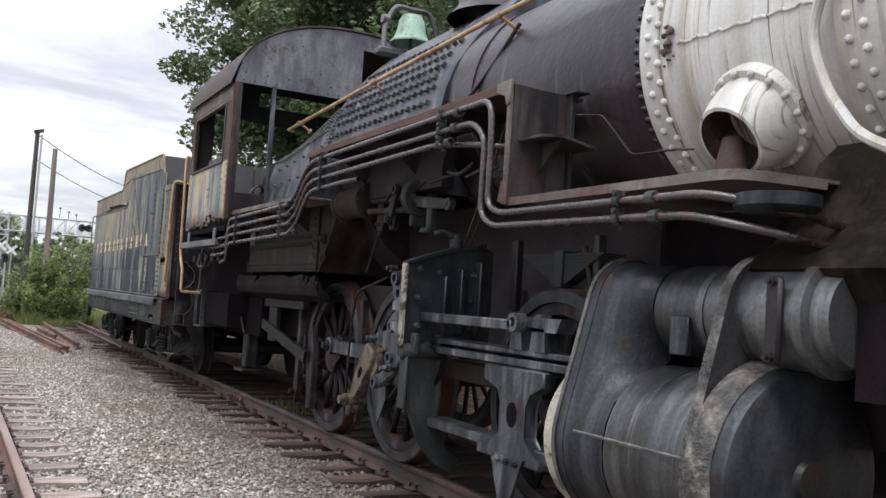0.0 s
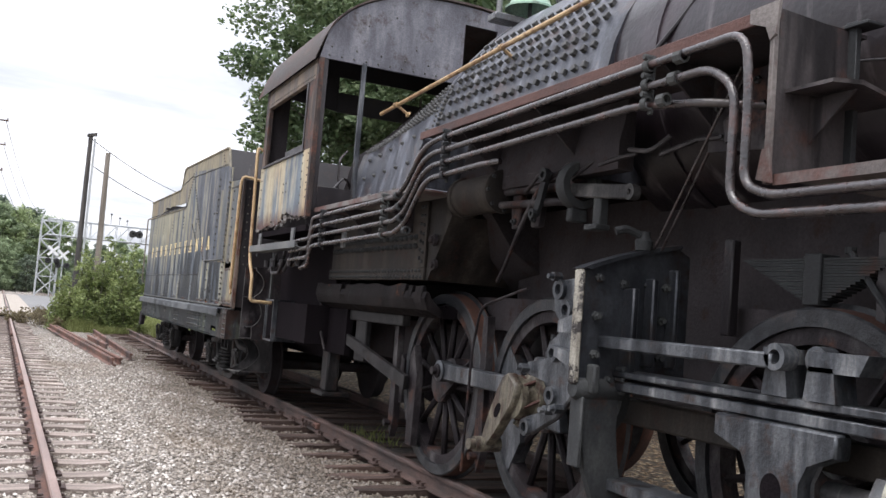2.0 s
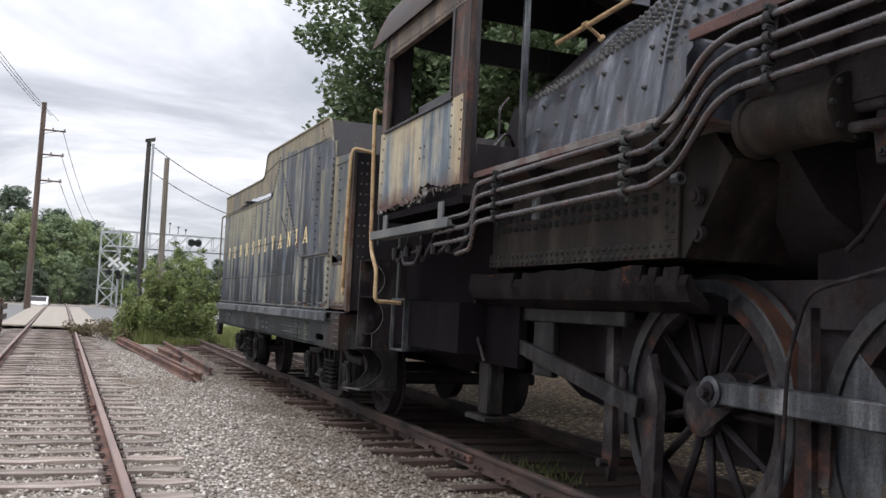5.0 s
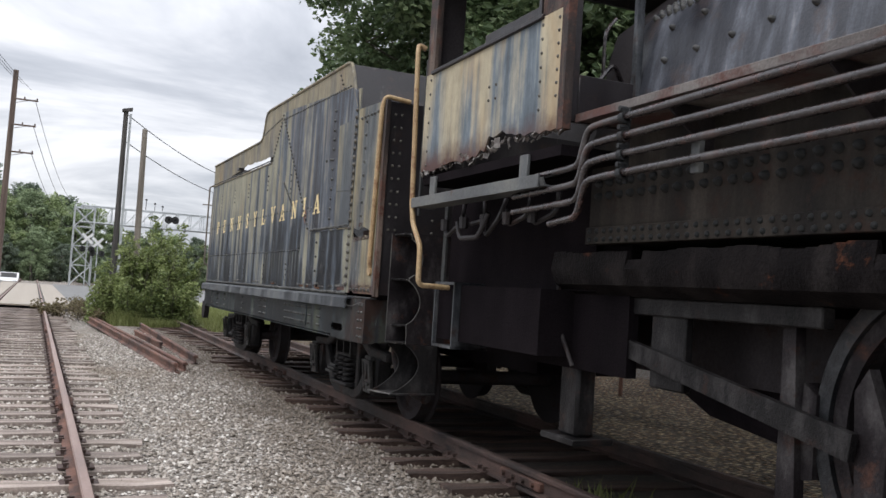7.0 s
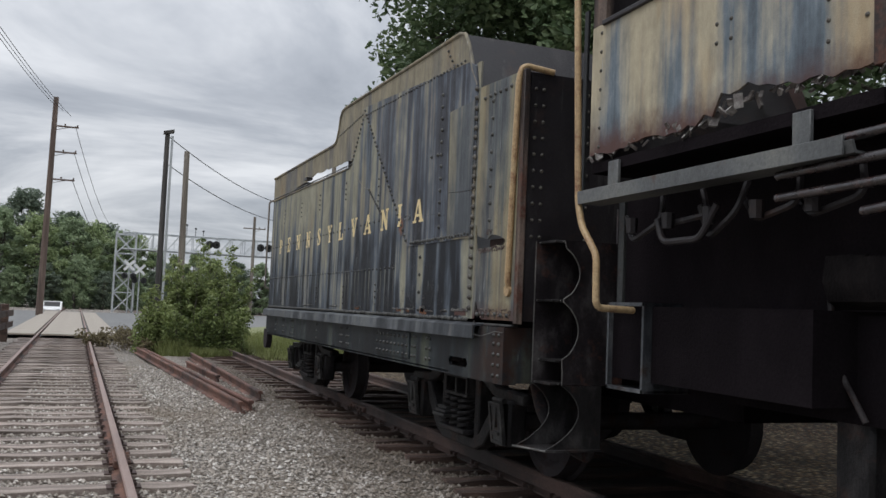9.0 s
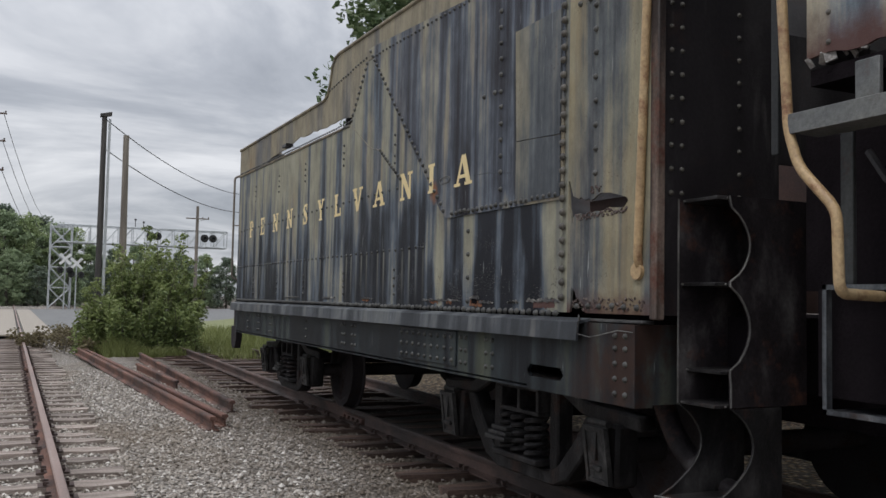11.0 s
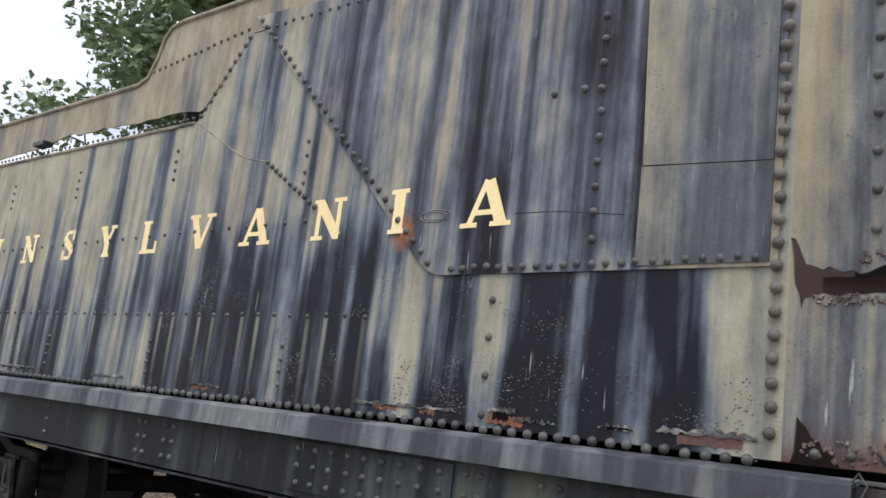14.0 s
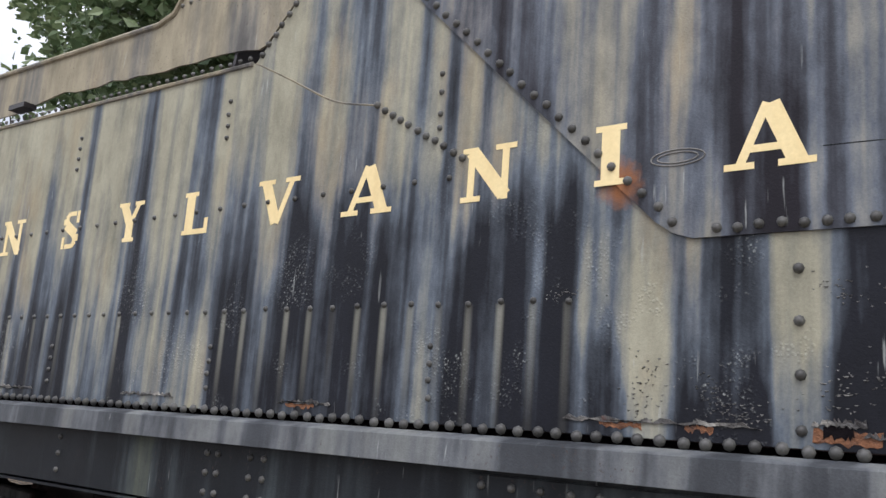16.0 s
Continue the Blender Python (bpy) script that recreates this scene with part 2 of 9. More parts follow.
    h = n.new("ShaderNodeHueSaturation"); l.new(step(n, l, grain, 0.25, 0.75, 0.91, 1.09), h.inputs["Value"]); l.new(col, h.inputs["Color"])
    l.new(h.outputs[0], b.inputs["Base Color"])
    l.new(step(n, l, v, 0.42, 0.75, 0.42, 0.75), b.inputs["Roughness"])
    b.inputs["Specular IOR Level"].default_value = 0.16
    bp = n.new("ShaderNodeBump"); bp.inputs["Strength"].default_value, bp.inputs["Distance"].default_value = 0.25, 0.012
    l.new(tall, bp.inputs["Height"])
    l.new(bp.outputs[0], b.inputs["Normal"])
    return m


M = {}
M["tank"] = streaked("streaked_tank_paint", (0.262, 0.252, 0.192), (0.092, 0.110, 0.134), (0.008, 0.009, 0.0135), drip=(16.10, 0.1319, 1.715), blister=True, tide=True, dark_bias=0.03, rise=0.06, run=6.0, stain=(2.466, 15.93, 2.10),
                     bands=((15.81, 16.00, 1.5, 1.98, 0.14), (15.59, 15.78, 1.1, 1.9, -0.07), (15.28, 15.57, 1.5, 1.98, 0.13), (15.06, 15.25, 1.1, 1.9, -0.05), (14.91, 15.05, 1.1, 2.0, 0.08), (14.77, 14.90, 1.1, 2.0, -0.14),
                            (14.67, 14.76, 1.1, 2.0, 0.10), (14.49, 14.67, 1.1, 2.0, -0.22), (14.0, 14.47, 1.1, 2.0, 0.15), (15.0, 16.1, 1.1, 1.48, -0.10), (16.04, 17.5, 1.1, 2.15, -0.16), (15.85, 16.6, 2.1, 2.6, 0.04), (17.5, 22.5, 1.1, 1.72, -0.06), (17.9, 18.6, 1.1, 1.75, 0.12)))
M["bunker"] = streaked("dark_streaked_bunker_paint", (0.265, 0.248, 0.188), (0.096, 0.110, 0.134), (0.0105, 0.0088, 0.013), seed=2.6, dark_bias=-0.01, rise=0.03, run=5.6, stain=(2.466, 15.93, 2.10),
                       bands=((14.74, 14.93, 1.9, 3.3, -0.18),))
M["tank_hi"] = streaked("faded_tan_paint", (0.25, 0.222, 0.160), (0.140, 0.134, 0.122), (0.065, 0.063, 0.06), seed=4.0, dark_bias=-0.05, run=2.5, flecks=True)
M["patch"] = streaked("mottled_patch_paint", (0.230, 0.210, 0.152), (0.100, 0.110, 0.118), (0.045, 0.050, 0.058), seed=7.7, dark_bias=0.05, run=3.0, flecks=True, ochre_lo=0.46, bands=((14.0, 15.0, 1.8, 2.28, -0.05),))
M["frontpanel"] = streaked("crusted_front_paint", (0.255, 0.235, 0.165), (0.105, 0.115, 0.120), (0.030, 0.031, 0.038), seed=11.0, dark_bias=-0.09, run=4.0, flecks=True, rust=(0.12, 0.05, 0.035), foot=(1.28, 1.42), ochre_lo=0.45,
                           bands=((13.3, 13.62, 1.2, 1.9, -0.10), (13.3, 13.70, 2.2, 3.2, -0.10)))
M["cabtan"] = streaked("cab_tan_paint", (0.41, 0.362, 0.262), (0.155, 0.188, 0.215), (0.066, 0.080, 0.098), 2.2, 3.0, seed=9.3, dark_bias=-0.11, run=3.5, rise=0.1, foot=(2.28, 2.44), ochre_lo=0.52,
                       bands=((10.80, 11.28, 2.2, 3.2, -0.20), (11.5, 12.7, 2.2, 3.2, 0.10)))
M["sill"] = streaked("sill_paint", (0.140, 0.147, 0.146), (0.092, 0.099, 0.108), (0.040, 0.044, 0.050), 0.9, 1.3, seed=2.0, dark_bias=0.0, rise=0.05, run=5.0, flecks=True)
M["frame"] = surface("frame_grey_black", [(0.3, (0.0144, 0.015, 0.0168)), (0.55, (0.036, 0.0384, 0.0396)), (0.72, (0.09, 0.0936, 0.09))], 2.5, (1, 1, 0.3), spec=0.25,
                     grime=(0.06, 0.03, 0.022), grime_at=(0.58, 0.72))
M["black"] = surface("weathered_black", [(0.3, (0.010, 0.008, 0.0095)), (0.55, (0.022, 0.019, 0.021)), (0.75, (0.06, 0.055, 0.056))], 2.2, (1, 1, 0.5), (0.34, 0.62), runs=((0.13, 0.12, 0.116), 0.63, 0.75, 10.0, (1, 1, 0.12), 0.5),
                     grime=(0.045, 0.026, 0.021), grime_at=(0.56, 0.72), grime_scale=3.0, spec=0.4)
M["boiler"] = surface("boiler_black", [(0.3, (0.0069, 0.005, 0.00672)), (0.5, (0.0138, 0.01, 0.0129)), (0.72, (0.0575, 0.043, 0.0526))], 1.8, (1, 1, 0.4), (0.28, 0.44),
                      grime=(0.03, 0.020, 0.021), grime_at=(0.54, 0.68), grime_scale=3.5, bump=0.14, bump_scale=26, spec=0.55,
                      runs=(( 0.17, 0.155, 0.16), 0.60, 0.72, 7.0, (0.4, 1, 0.10), 0.6), dent=0.12)
M["fire"] = surface("firebox_blue_black", [(0.3, (0.01375, 0.01375, 0.01875)), (0.47, (0.0375, 0.04125, 0.0525)), (0.60, (0.1, 0.1087, 0.1313)), (0.74, (0.325, 0.3313, 0.3438))], 7.0, (1, 1, 0.06), (0.32, 0.6), dent=0.12,
                    grime=(0.07, 0.048, 0.042), grime_at=(0.55, 0.7), grime_scale=3.0, spec=0.6)
M["firelow"] = surface("lower_firebox", [(0.3, (0.0116, 0.00968, 0.00972)), (0.5, (0.0279, 0.0243, 0.0212)), (0.72, (0.072, 0.0616, 0.0535))], 5.0, (1, 1, 0.12), spec=0.2,
                       grime=(0.04, 0.02, 0.015), grime_at=(0.55, 0.7))
# black for recessed parts, its colour raised to imitate veiled, lifted shadows
M["deep"] = surface("lifted_shade_black", [(0.3, (0.024, 0.0215, 0.0228)), (0.7, (0.0546, 0.0481, 0.0507))], 3.0, (1, 1, 0.5), (0.6, 0.9), bump=0.2, spec=0.10, grime=(0.034, 0.021, 0.017), grime_at=(0.54, 0.68))
M["dusty"] = surface("dusty_casting", [(0.26, (0.020, 0.021, 0.023)), (0.45, (0.085, 0.088, 0.092)), (0.60, (0.20, 0.203, 0.205)), (0.80, (0.42, 0.42, 0.41))], 5.0, (0.12, 1, 0.04), (0.26, 0.46), metal=0.6, spec=0.5,
                     grime=(0.055, 0.042, 0.036), grime_at=(0.50, 0.80), grime_scale=4.0, bump=0.12, bump_scale=60, dent=0.25,
                     runs=((0.36, 0.36, 0.34), 0.58, 0.70, 11.0, (0.15, 1, 0.05), 0.6))
M["steel"] = surface("worn_grey_steel", [(0.3, (0.020, 0.022, 0.026)), (0.46, (0.055, 0.060, 0.068)), (0.60, (0.13, 0.138, 0.148)), (0.76, (0.36, 0.362, 0.36))], 9.0, (1, 1, 0.2), (0.28, 0.5), metal=0.55, dent=0.2,
                     grime=(0.06, 0.032, 0.022), grime_at=(0.56, 0.70), bump=0.2)
M["crustwhite"] = surface("peeling_cream_paint", [(0.3, (0.16, 0.14, 0.11)), (0.5, (0.36, 0.35, 0.29)), (0.75, (0.5, 0.49, 0.42))], 6.0, None, (0.6, 0.9),
                          grime=(0.06, 0.03, 0.02), grime_at=(0.55, 0.64), grime_scale=14, bump=0.5)
M["grease"] = surface("greasy_tan_brass", [(0.3, (0.025, 0.020, 0.014)), (0.46, (0.085, 0.074, 0.055)), (0.60, (0.17, 0.155, 0.115)), (0.75, (0.30, 0.28, 0.22))], 9.0, (1, 1, 0.4), (0.35, 0.6), bump=0.3, dent=0.1,
                      grime=(0.03, 0.022, 0.018), grime_at=(0.5, 0.62), grime_scale=7.0, runs=((0.05, 0.028, 0.02), 0.55, 0.62, 22.0, (1, 1, 0.08), 0.85))
M["silver"] = surface("aluminium_smokebox_paint", [(0.3, (0.36, 0.35, 0.31)), (0.45, (0.52, 0.515, 0.49)), (0.66, (0.66, 0.66, 0.645))], 4.0, (0.2, 1, 0.05), (0.32, 0.5),
                      grime=(0.15, 0.115, 0.075), grime_at=(0.56, 0.625), grime_scale=17.0, grime_stretch=(0.07, 1, 0.015), bump=0.10, fine=0.08, runs=((0.34, 0.30, 0.215), 0.49, 0.58, 3.2, (0.08, 1, 0.02), 0.8), dent=0.2)
M["silverplain"] = surface("aluminium_rivet_paint", [(0.3, (0.45, 0.44, 0.42)), (0.7, (0.62, 0.62, 0.60))], 30.0, None, (0.35, 0.5), bump=0.1, spread=0.2)
M["rustred"] = surface("red_oxide_edge", [(0.3, (0.04, 0.017, 0.014)), (0.5, (0.085, 0.038, 0.03)), (0.75, (0.15, 0.095, 0.082))], 4.0, (1, 0.5, 1), (0.6, 0.85), bump=0.3)
M["greyedge"] = surface("grey_board_edge", [(0.3, (0.06, 0.048, 0.045)), (0.5, (0.13, 0.115, 0.108)), (0.75, (0.25, 0.23, 0.215))], 3.0, (1, 0.5, 1), (0.55, 0.85),
                        grime=(0.095, 0.042, 0.034), grime_at=(0.48, 0.60), grime_scale=2.2, bump=0.25)
M["pipe"] = surface("pipe_grey_brown", [(0.3, (0.0078, 0.00585, 0.00624)), (0.5, (0.0203, 0.0148, 0.0156)), (0.63, (0.0406, 0.0335, 0.0335)), (0.78, (0.133, 0.121, 0.115))], 8.0, (1, 0.6, 1), (0.18, 0.36), spec=0.9,
                    grime=(0.055, 0.026, 0.022), grime_at=(0.52, 0.62), grime_scale=9.0, bump=0.3, bump_scale=40)
M["brass"] = surface("faded_yellow_rail", [(0.3, (0.20, 0.12, 0.065)), (0.5, (0.42, 0.29, 0.15)), (0.75, (0.56, 0.44, 0.27))], 4.0, (1, 1, 0.4), (0.4, 0.65),
                     grime=(0.17, 0.065, 0.03), grime_at=(0.52, 0.66), grime_scale=7)
M["verdigris"] = surface("verdigris_bronze", [(0.3, (0.16, 0.26, 0.20)), (0.5, (0.28, 0.42, 0.33)), (0.75, (0.42, 0.52, 0.42))], 4.0, (1, 1, 0.3), (0.4, 0.7), metal=0.2,
                         grime=(0.12, 0.12, 0.09))
M["rail"] = surface("rusty_rail", [(0.3, (0.0854, 0.0426, 0.0305)), (0.5, (0.159, 0.0784, 0.0567)), (0.75, (0.244, 0.129, 0.0945))], 6.0, (1, 0.3, 1), (0.6, 0.9), bump=0.3,
                    grime=(0.042, 0.026, 0.022), grime_at=(0.46, 0.62), grime_scale=1.6, grime_stretch=(1, 0.5, 1))
M["railold"] = surface("brown_siding_rail", [(0.3, (0.040, 0.026, 0.022)), (0.5, (0.085, 0.052, 0.043)), (0.75, (0.145, 0.092, 0.076))], 6.0, (1, 0.3, 1), (0.6, 0.9), bump=0.3,
                       grime=(0.030, 0.022, 0.020), grime_at=(0.44, 0.60), grime_scale=1.6, grime_stretch=(1, 0.5, 1))
M["railtop"] = surface("worn_rail_head", [(0.3, (0.15, 0.10, 0.085)), (0.5, (0.25, 0.17, 0.145)), (0.75, (0.36, 0.28, 0.25))], 5.0, (1, 0.15, 1), (0.4, 0.6), bump=0.1)
M["tie_dark"] = surface("old_oily_tie", [(0.3, (0.0205, 0.0124, 0.0101)), (0.48, (0.0578, 0.0352, 0.0272)), (0.72, (0.163, 0.108, 0.0837))], 9.0, (0.12, 1, 1), (0.7, 0.95), bump=0.7, spread=0.35)
M["tie_grey"] = surface("grey_weathered_tie", [(0.3, (0.104, 0.0803, 0.0668)), (0.5, (0.267, 0.22, 0.191)), (0.75, (0.487, 0.42, 0.371))], 9.0, (0.12, 1, 1), (0.7, 0.95), bump=0.5, spread=0.3)
M["letter"] = surface("cream_lettering", [(0.3, (0.60, 0.45, 0.215)), (0.5, (0.70, 0.56, 0.29)), (0.75, (0.76, 0.63, 0.36))], 5.0, (1, 1, 0.3), (0.55, 0.8),
                      grime=(0.36, 0.17, 0.06), grime_at=(0.66, 0.74), grime_scale=12, bump=0.05, fine=0.06)
M["rivet"] = surface("dark_rivet", [(0.3, (0.025, 0.025, 0.027)), (0.5, (0.05, 0.05, 0.048)), (0.75, (0.13, 0.125, 0.10))], 4.0, None, (0.45, 0.7), spread=0.45, bump=0)
M["rivet_rust"] = surface("weathered_rivet", [(0.3, (0.03, 0.027, 0.026)), (0.5, (0.075, 0.068, 0.06)), (0.75, (0.16, 0.148, 0.115))], 4.0, None, (0.45, 0.75), spread=0.4, bump=0)
M["torn"] = surface("rusted_torn_steel", [(0.3, (0.025, 0.014, 0.012)), (0.5, (0.075, 0.05, 0.043)), (0.75, (0.22, 0.19, 0.17))], 14.0, None, (0.5, 0.85), bump=0.6, bump_scale=40)
M["flake"] = surface("curled_rust_flakes", [(0.3, (0.03, 0.02, 0.017)), (0.5, (0.13, 0.115, 0.105)), (0.7, (0.36, 0.35, 0.33))], 18.0, None, (0.35, 0.6), bump=0.5, bump_scale=40)
M["footrail"] = surface("crusted_foot_rail", [(0.3, (0.016, 0.016, 0.018)), (0.5, (0.045, 0.044, 0.044)), (0.72, (0.12, 0.118, 0.11))], 9.0, (1, 1, 0.5), (0.5, 0.8), bump=0.5, bump_scale=50,
                        grime=(0.085, 0.034, 0.022), grime_at=(0.60, 0.68), grime_scale=4.0)
M["orange"] = surface("fresh_orange_rust", [(0.3, (0.05, 0.022, 0.014)), (0.5, (0.16, 0.065, 0.028)), (0.75, (0.27, 0.13, 0.07))], 22.0, None, (0.7, 0.95), bump=0.6, bump_scale=60)
M["brownplate"] = surface("brown_primer", [(0.3, (0.025, 0.013, 0.011)), (0.7, (0.065, 0.036, 0.03))], 4.0, None, (0.6, 0.9))
M["pole"] = surface("weathered_pole", [(0.3, (0.10, 0.085, 0.07)), (0.5, (0.18, 0.155, 0.13)), (0.75, (0.27, 0.245, 0.21))], 6.0, (1, 1, 0.06), (0.7, 0.95), bump=0.4)
M["poledark"] = surface("black_tarred_pole", [(0.3, (0.022, 0.020, 0.019)), (0.5, (0.045, 0.041, 0.038)), (0.75, (0.10, 0.092, 0.085))], 6.0, (1, 1, 0.06), (0.6, 0.9), bump=0.4)
M["polebrown"] = surface("brown_pole", [(0.3, (0.06, 0.042, 0.034)), (0.5, (0.115, 0.08, 0.064)), (0.75, (0.19, 0.145, 0.12))], 6.0, (1, 1, 0.06), (0.7, 0.95), bump=0.4)
M["galv"] = surface("galvanised_steel", [(0.3, (0.34, 0.36, 0.37)), (0.7, (0.52, 0.54, 0.55))], 3.0, None, (0.4, 0.6), metal=0.3, bump=0.05)
M["whiteboard"] = surface("white_sign_board", [(0.3, (0.62, 0.62, 0.60)), (0.7, (0.78, 0.78, 0.77))], 2.0, None, (0.4, 0.6), bump=0.05)
M["asphalt"] = surface("grey_asphalt", [(0.3, (0.13, 0.13, 0.13)), (0.7, (0.20, 0.20, 0.195))], 0.7, None, (0.75, 0.95), bump=0.3)
M["concrete"] = surface("crossing_concrete", [(0.3, (0.27, 0.238, 0.198)), (0.7, (0.38, 0.338, 0.288))], 0.9, None, (0.75, 0.95), bump=0.3)
M["wire"] = surface("black_cable", [(0.3, (0.02, 0.02, 0.02)), (0.7, (0.04, 0.04, 0.04))], 3.0, bump=0)
M["bark"] = surface("grey_bark", [(0.3, (0.05, 0.042, 0.035)), (0.5, (0.11, 0.095, 0.08)), (0.75, (0.18, 0.165, 0.14))], 9.0, (1, 1, 0.2), (0.8, 0.95), bump=0.8, bump_scale=25)


def leaf_mat(name, c0, c1, c2, gloss=0.45):
    m, n, l, b = nodes_of(name)
    geo = n.new("ShaderNodeNewGeometry")
    co = n.new("ShaderNodeTexCoord").outputs["Object"]
    r = ramp(n, [(0.0, c0), (0.5, c1), (1.0, c2)])
    a = n.new("ShaderNodeMath"); a.operation = "MULTIPLY_ADD"; a.inputs[1].default_value = 0.6
    l.new(geo.outputs["Random Per Island"], a.inputs[0])
    l.new(step(n, l, noise_node(n, l, co, 0.8, 3), 0.35, 0.65, 0.0, 0.4), a.inputs[2])
    l.new(a.outputs[0], r.inputs[0])
    l.new(r.outputs[0], b.inputs["Base Color"])
    b.inputs["Roughness"].default_value = gloss
    b.inputs["Specular IOR Level"].default_value = 0.35
    tr = n.new("ShaderNodeBsdfTranslucent"); l.new(r.outputs[0], tr.inputs[0])
    mx = n.new("ShaderNodeMixShader"); mx.inputs[0].default_value = 0.3
    l.new(b.outputs[0], mx.inputs[1]); l.new(tr.outputs[0], mx.inputs[2])
    l.new(mx.outputs[0], n["Material Output"].inputs[0])
    return m


M["leaf_maple"] = leaf_mat("maple_leaves", (0.038, 0.066, 0.029), (0.105, 0.155, 0.072), (0.225, 0.28, 0.145))
M["leaf_bush"] = leaf_mat("bush_leaves", (0.065, 0.095, 0.034), (0.21, 0.262, 0.092), (0.42, 0.47, 0.215))
# far leaves carry the distance haze in their paler colours
M["leaf_far"] = leaf_mat("hazed_far_leaves", (0.15, 0.20, 0.12), (0.27, 0.34, 0.20), (0.38, 0.45, 0.27), 0.6)
M["leaf_far_dark"] = leaf_mat("hazed_far_dark_leaves", (0.09, 0.125, 0.095), (0.165, 0.205, 0.15), (0.25, 0.29, 0.21), 0.6)
M["leaf_far_pale"] = leaf_mat("hazed_far_pale_leaves", (0.17, 0.22, 0.11), (0.30, 0.37, 0.18), (0.42, 0.48, 0.27), 0.6)
M["hedge_brown"] = leaf_mat("brown_hedge_leaves", (0.09, 0.07, 0.05), (0.17, 0.14, 0.08), (0.24, 0.22, 0.12), 0.6)
M["grass"] = leaf_mat("grass_blades", (0.09, 0.10, 0.035), (0.17, 0.195, 0.065), (0.28, 0.29, 0.125), 0.6)


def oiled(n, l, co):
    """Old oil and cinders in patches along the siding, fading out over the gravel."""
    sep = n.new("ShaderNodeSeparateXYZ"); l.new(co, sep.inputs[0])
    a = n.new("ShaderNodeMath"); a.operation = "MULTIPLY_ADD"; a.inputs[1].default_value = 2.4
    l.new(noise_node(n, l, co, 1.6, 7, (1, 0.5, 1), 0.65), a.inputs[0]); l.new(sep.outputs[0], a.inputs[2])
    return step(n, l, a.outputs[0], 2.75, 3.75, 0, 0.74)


def gravel_mat():
    m, n, l, b = nodes_of("ballast_gravel")
    co = n.new("ShaderNodeTexCoord").outputs["Object"]
    vor = n.new("ShaderNodeTexVoronoi"); vor.inputs["Scale"].default_value = 34
    l.new(co, vor.inputs["Vector"])
    bw = n.new("ShaderNodeRGBToBW"); l.new(vor.outputs["Color"], bw.inputs[0])
    r = ramp(n, [(0.1, (0.11, 0.092, 0.074)), (0.4, (0.30, 0.263, 0.223)), (0.65, (0.425, 0.383, 0.338)), (0.9, (0.68, 0.64, 0.59))])
    l.new(bw.outputs[0], r.inputs[0])
    # shade in the gaps between stones, painted by darkening cell rims
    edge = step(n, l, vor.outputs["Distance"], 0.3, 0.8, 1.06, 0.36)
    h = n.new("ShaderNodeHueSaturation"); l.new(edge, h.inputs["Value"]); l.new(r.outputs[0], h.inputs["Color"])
    dirt = step(n, l, noise_node(n, l, co, 0.8, 6, (1, 0.35, 1)), 0.5, 0.68, 0, 0.65)
    col = mix_col(n, l, dirt, h.outputs[0], (0.19, 0.145, 0.10))
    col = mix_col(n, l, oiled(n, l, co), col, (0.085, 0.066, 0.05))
    l.new(col, b.inputs["Base Color"])
    b.inputs["Roughness"].default_value = 0.9
    bp = n.new("ShaderNodeBump"); bp.inputs["Strength"].default_value, bp.inputs["Distance"].default_value = 0.9, 0.03
    inv = step(n, l, vor.outputs["Distance"], 0.0, 0.8, 1, 0)
    l.new(inv, bp.inputs["Height"]); l.new(bp.outputs[0], b.inputs["Normal"])
    return m


def stone_mat(name, tone):
    m, n, l, b = nodes_of(name)
    geo = n.new("ShaderNodeNewGeometry")
    co = n.new("ShaderNodeTexCoord").outputs["Object"]
    r = ramp(n, [(0.0, tuple(tone * c for c in (0.13, 0.11, 0.09))), (0.45, tuple(tone * c for c in (0.40, 0.355, 0.305))), (0.8, tuple(tone * c for c in (0.56, 0.51, 0.455))), (1.0, tuple(tone * c for c in (0.86, 0.82, 0.77)))])
    l.new(geo.outputs["Random Per Island"], r.inputs[0])
    dirt = step(n, l, noise_node(n, l, co, 0.8, 6, (1, 0.35, 1)), 0.5, 0.68, 0, 0.55)
    col = mix_col(n, l, dirt, r.outputs[0], (0.20, 0.155, 0.11))
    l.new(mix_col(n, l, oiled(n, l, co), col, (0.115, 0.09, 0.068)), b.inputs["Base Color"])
    b.inputs["Roughness"].default_value = 0.85
    return m


M["gravel"] = gravel_mat()
M["stone"] = stone_mat("ballast_stone", 0.86)
M["cabdark"] = surface("rusty_black_post", [(0.3, (0.012, 0.010, 0.010)), (0.5, (0.042, 0.032, 0.029)), (0.68, (0.18, 0.135, 0.11))], 7.0, (1, 1, 0.15), (0.5, 0.8),
                      grime=(0.10, 0.045, 0.032), grime_at=(0.50, 0.62), spec=0.25)
M["roof"] = surface("brown_weathered_roof", [(0.3, (0.022, 0.018, 0.017)), (0.5, (0.062, 0.049, 0.045)), (0.75, (0.15, 0.12, 0.108))], 3.0, (1, 0.4, 1), (0.5, 0.8), spec=0.25, grime=(0.075, 0.036, 0.028), grime_at=(0.54, 0.66))
M["arch"] = surface("grey_blue_arch_paint", [(0.3, (0.0585, 0.0572, 0.0676)), (0.5, (0.13, 0.13, 0.1495)), (0.72, (0.247, 0.247, 0.2665))], 4.0, (1, 1, 0.3), (0.35, 0.6), dent=0.15, runs=((0.30, 0.30, 0.31), 0.62, 0.72, 8.0, (1, 1, 0.1), 0.5),
                    grime=(0.05, 0.035, 0.03), grime_at=(0.55, 0.7), spec=0.35)
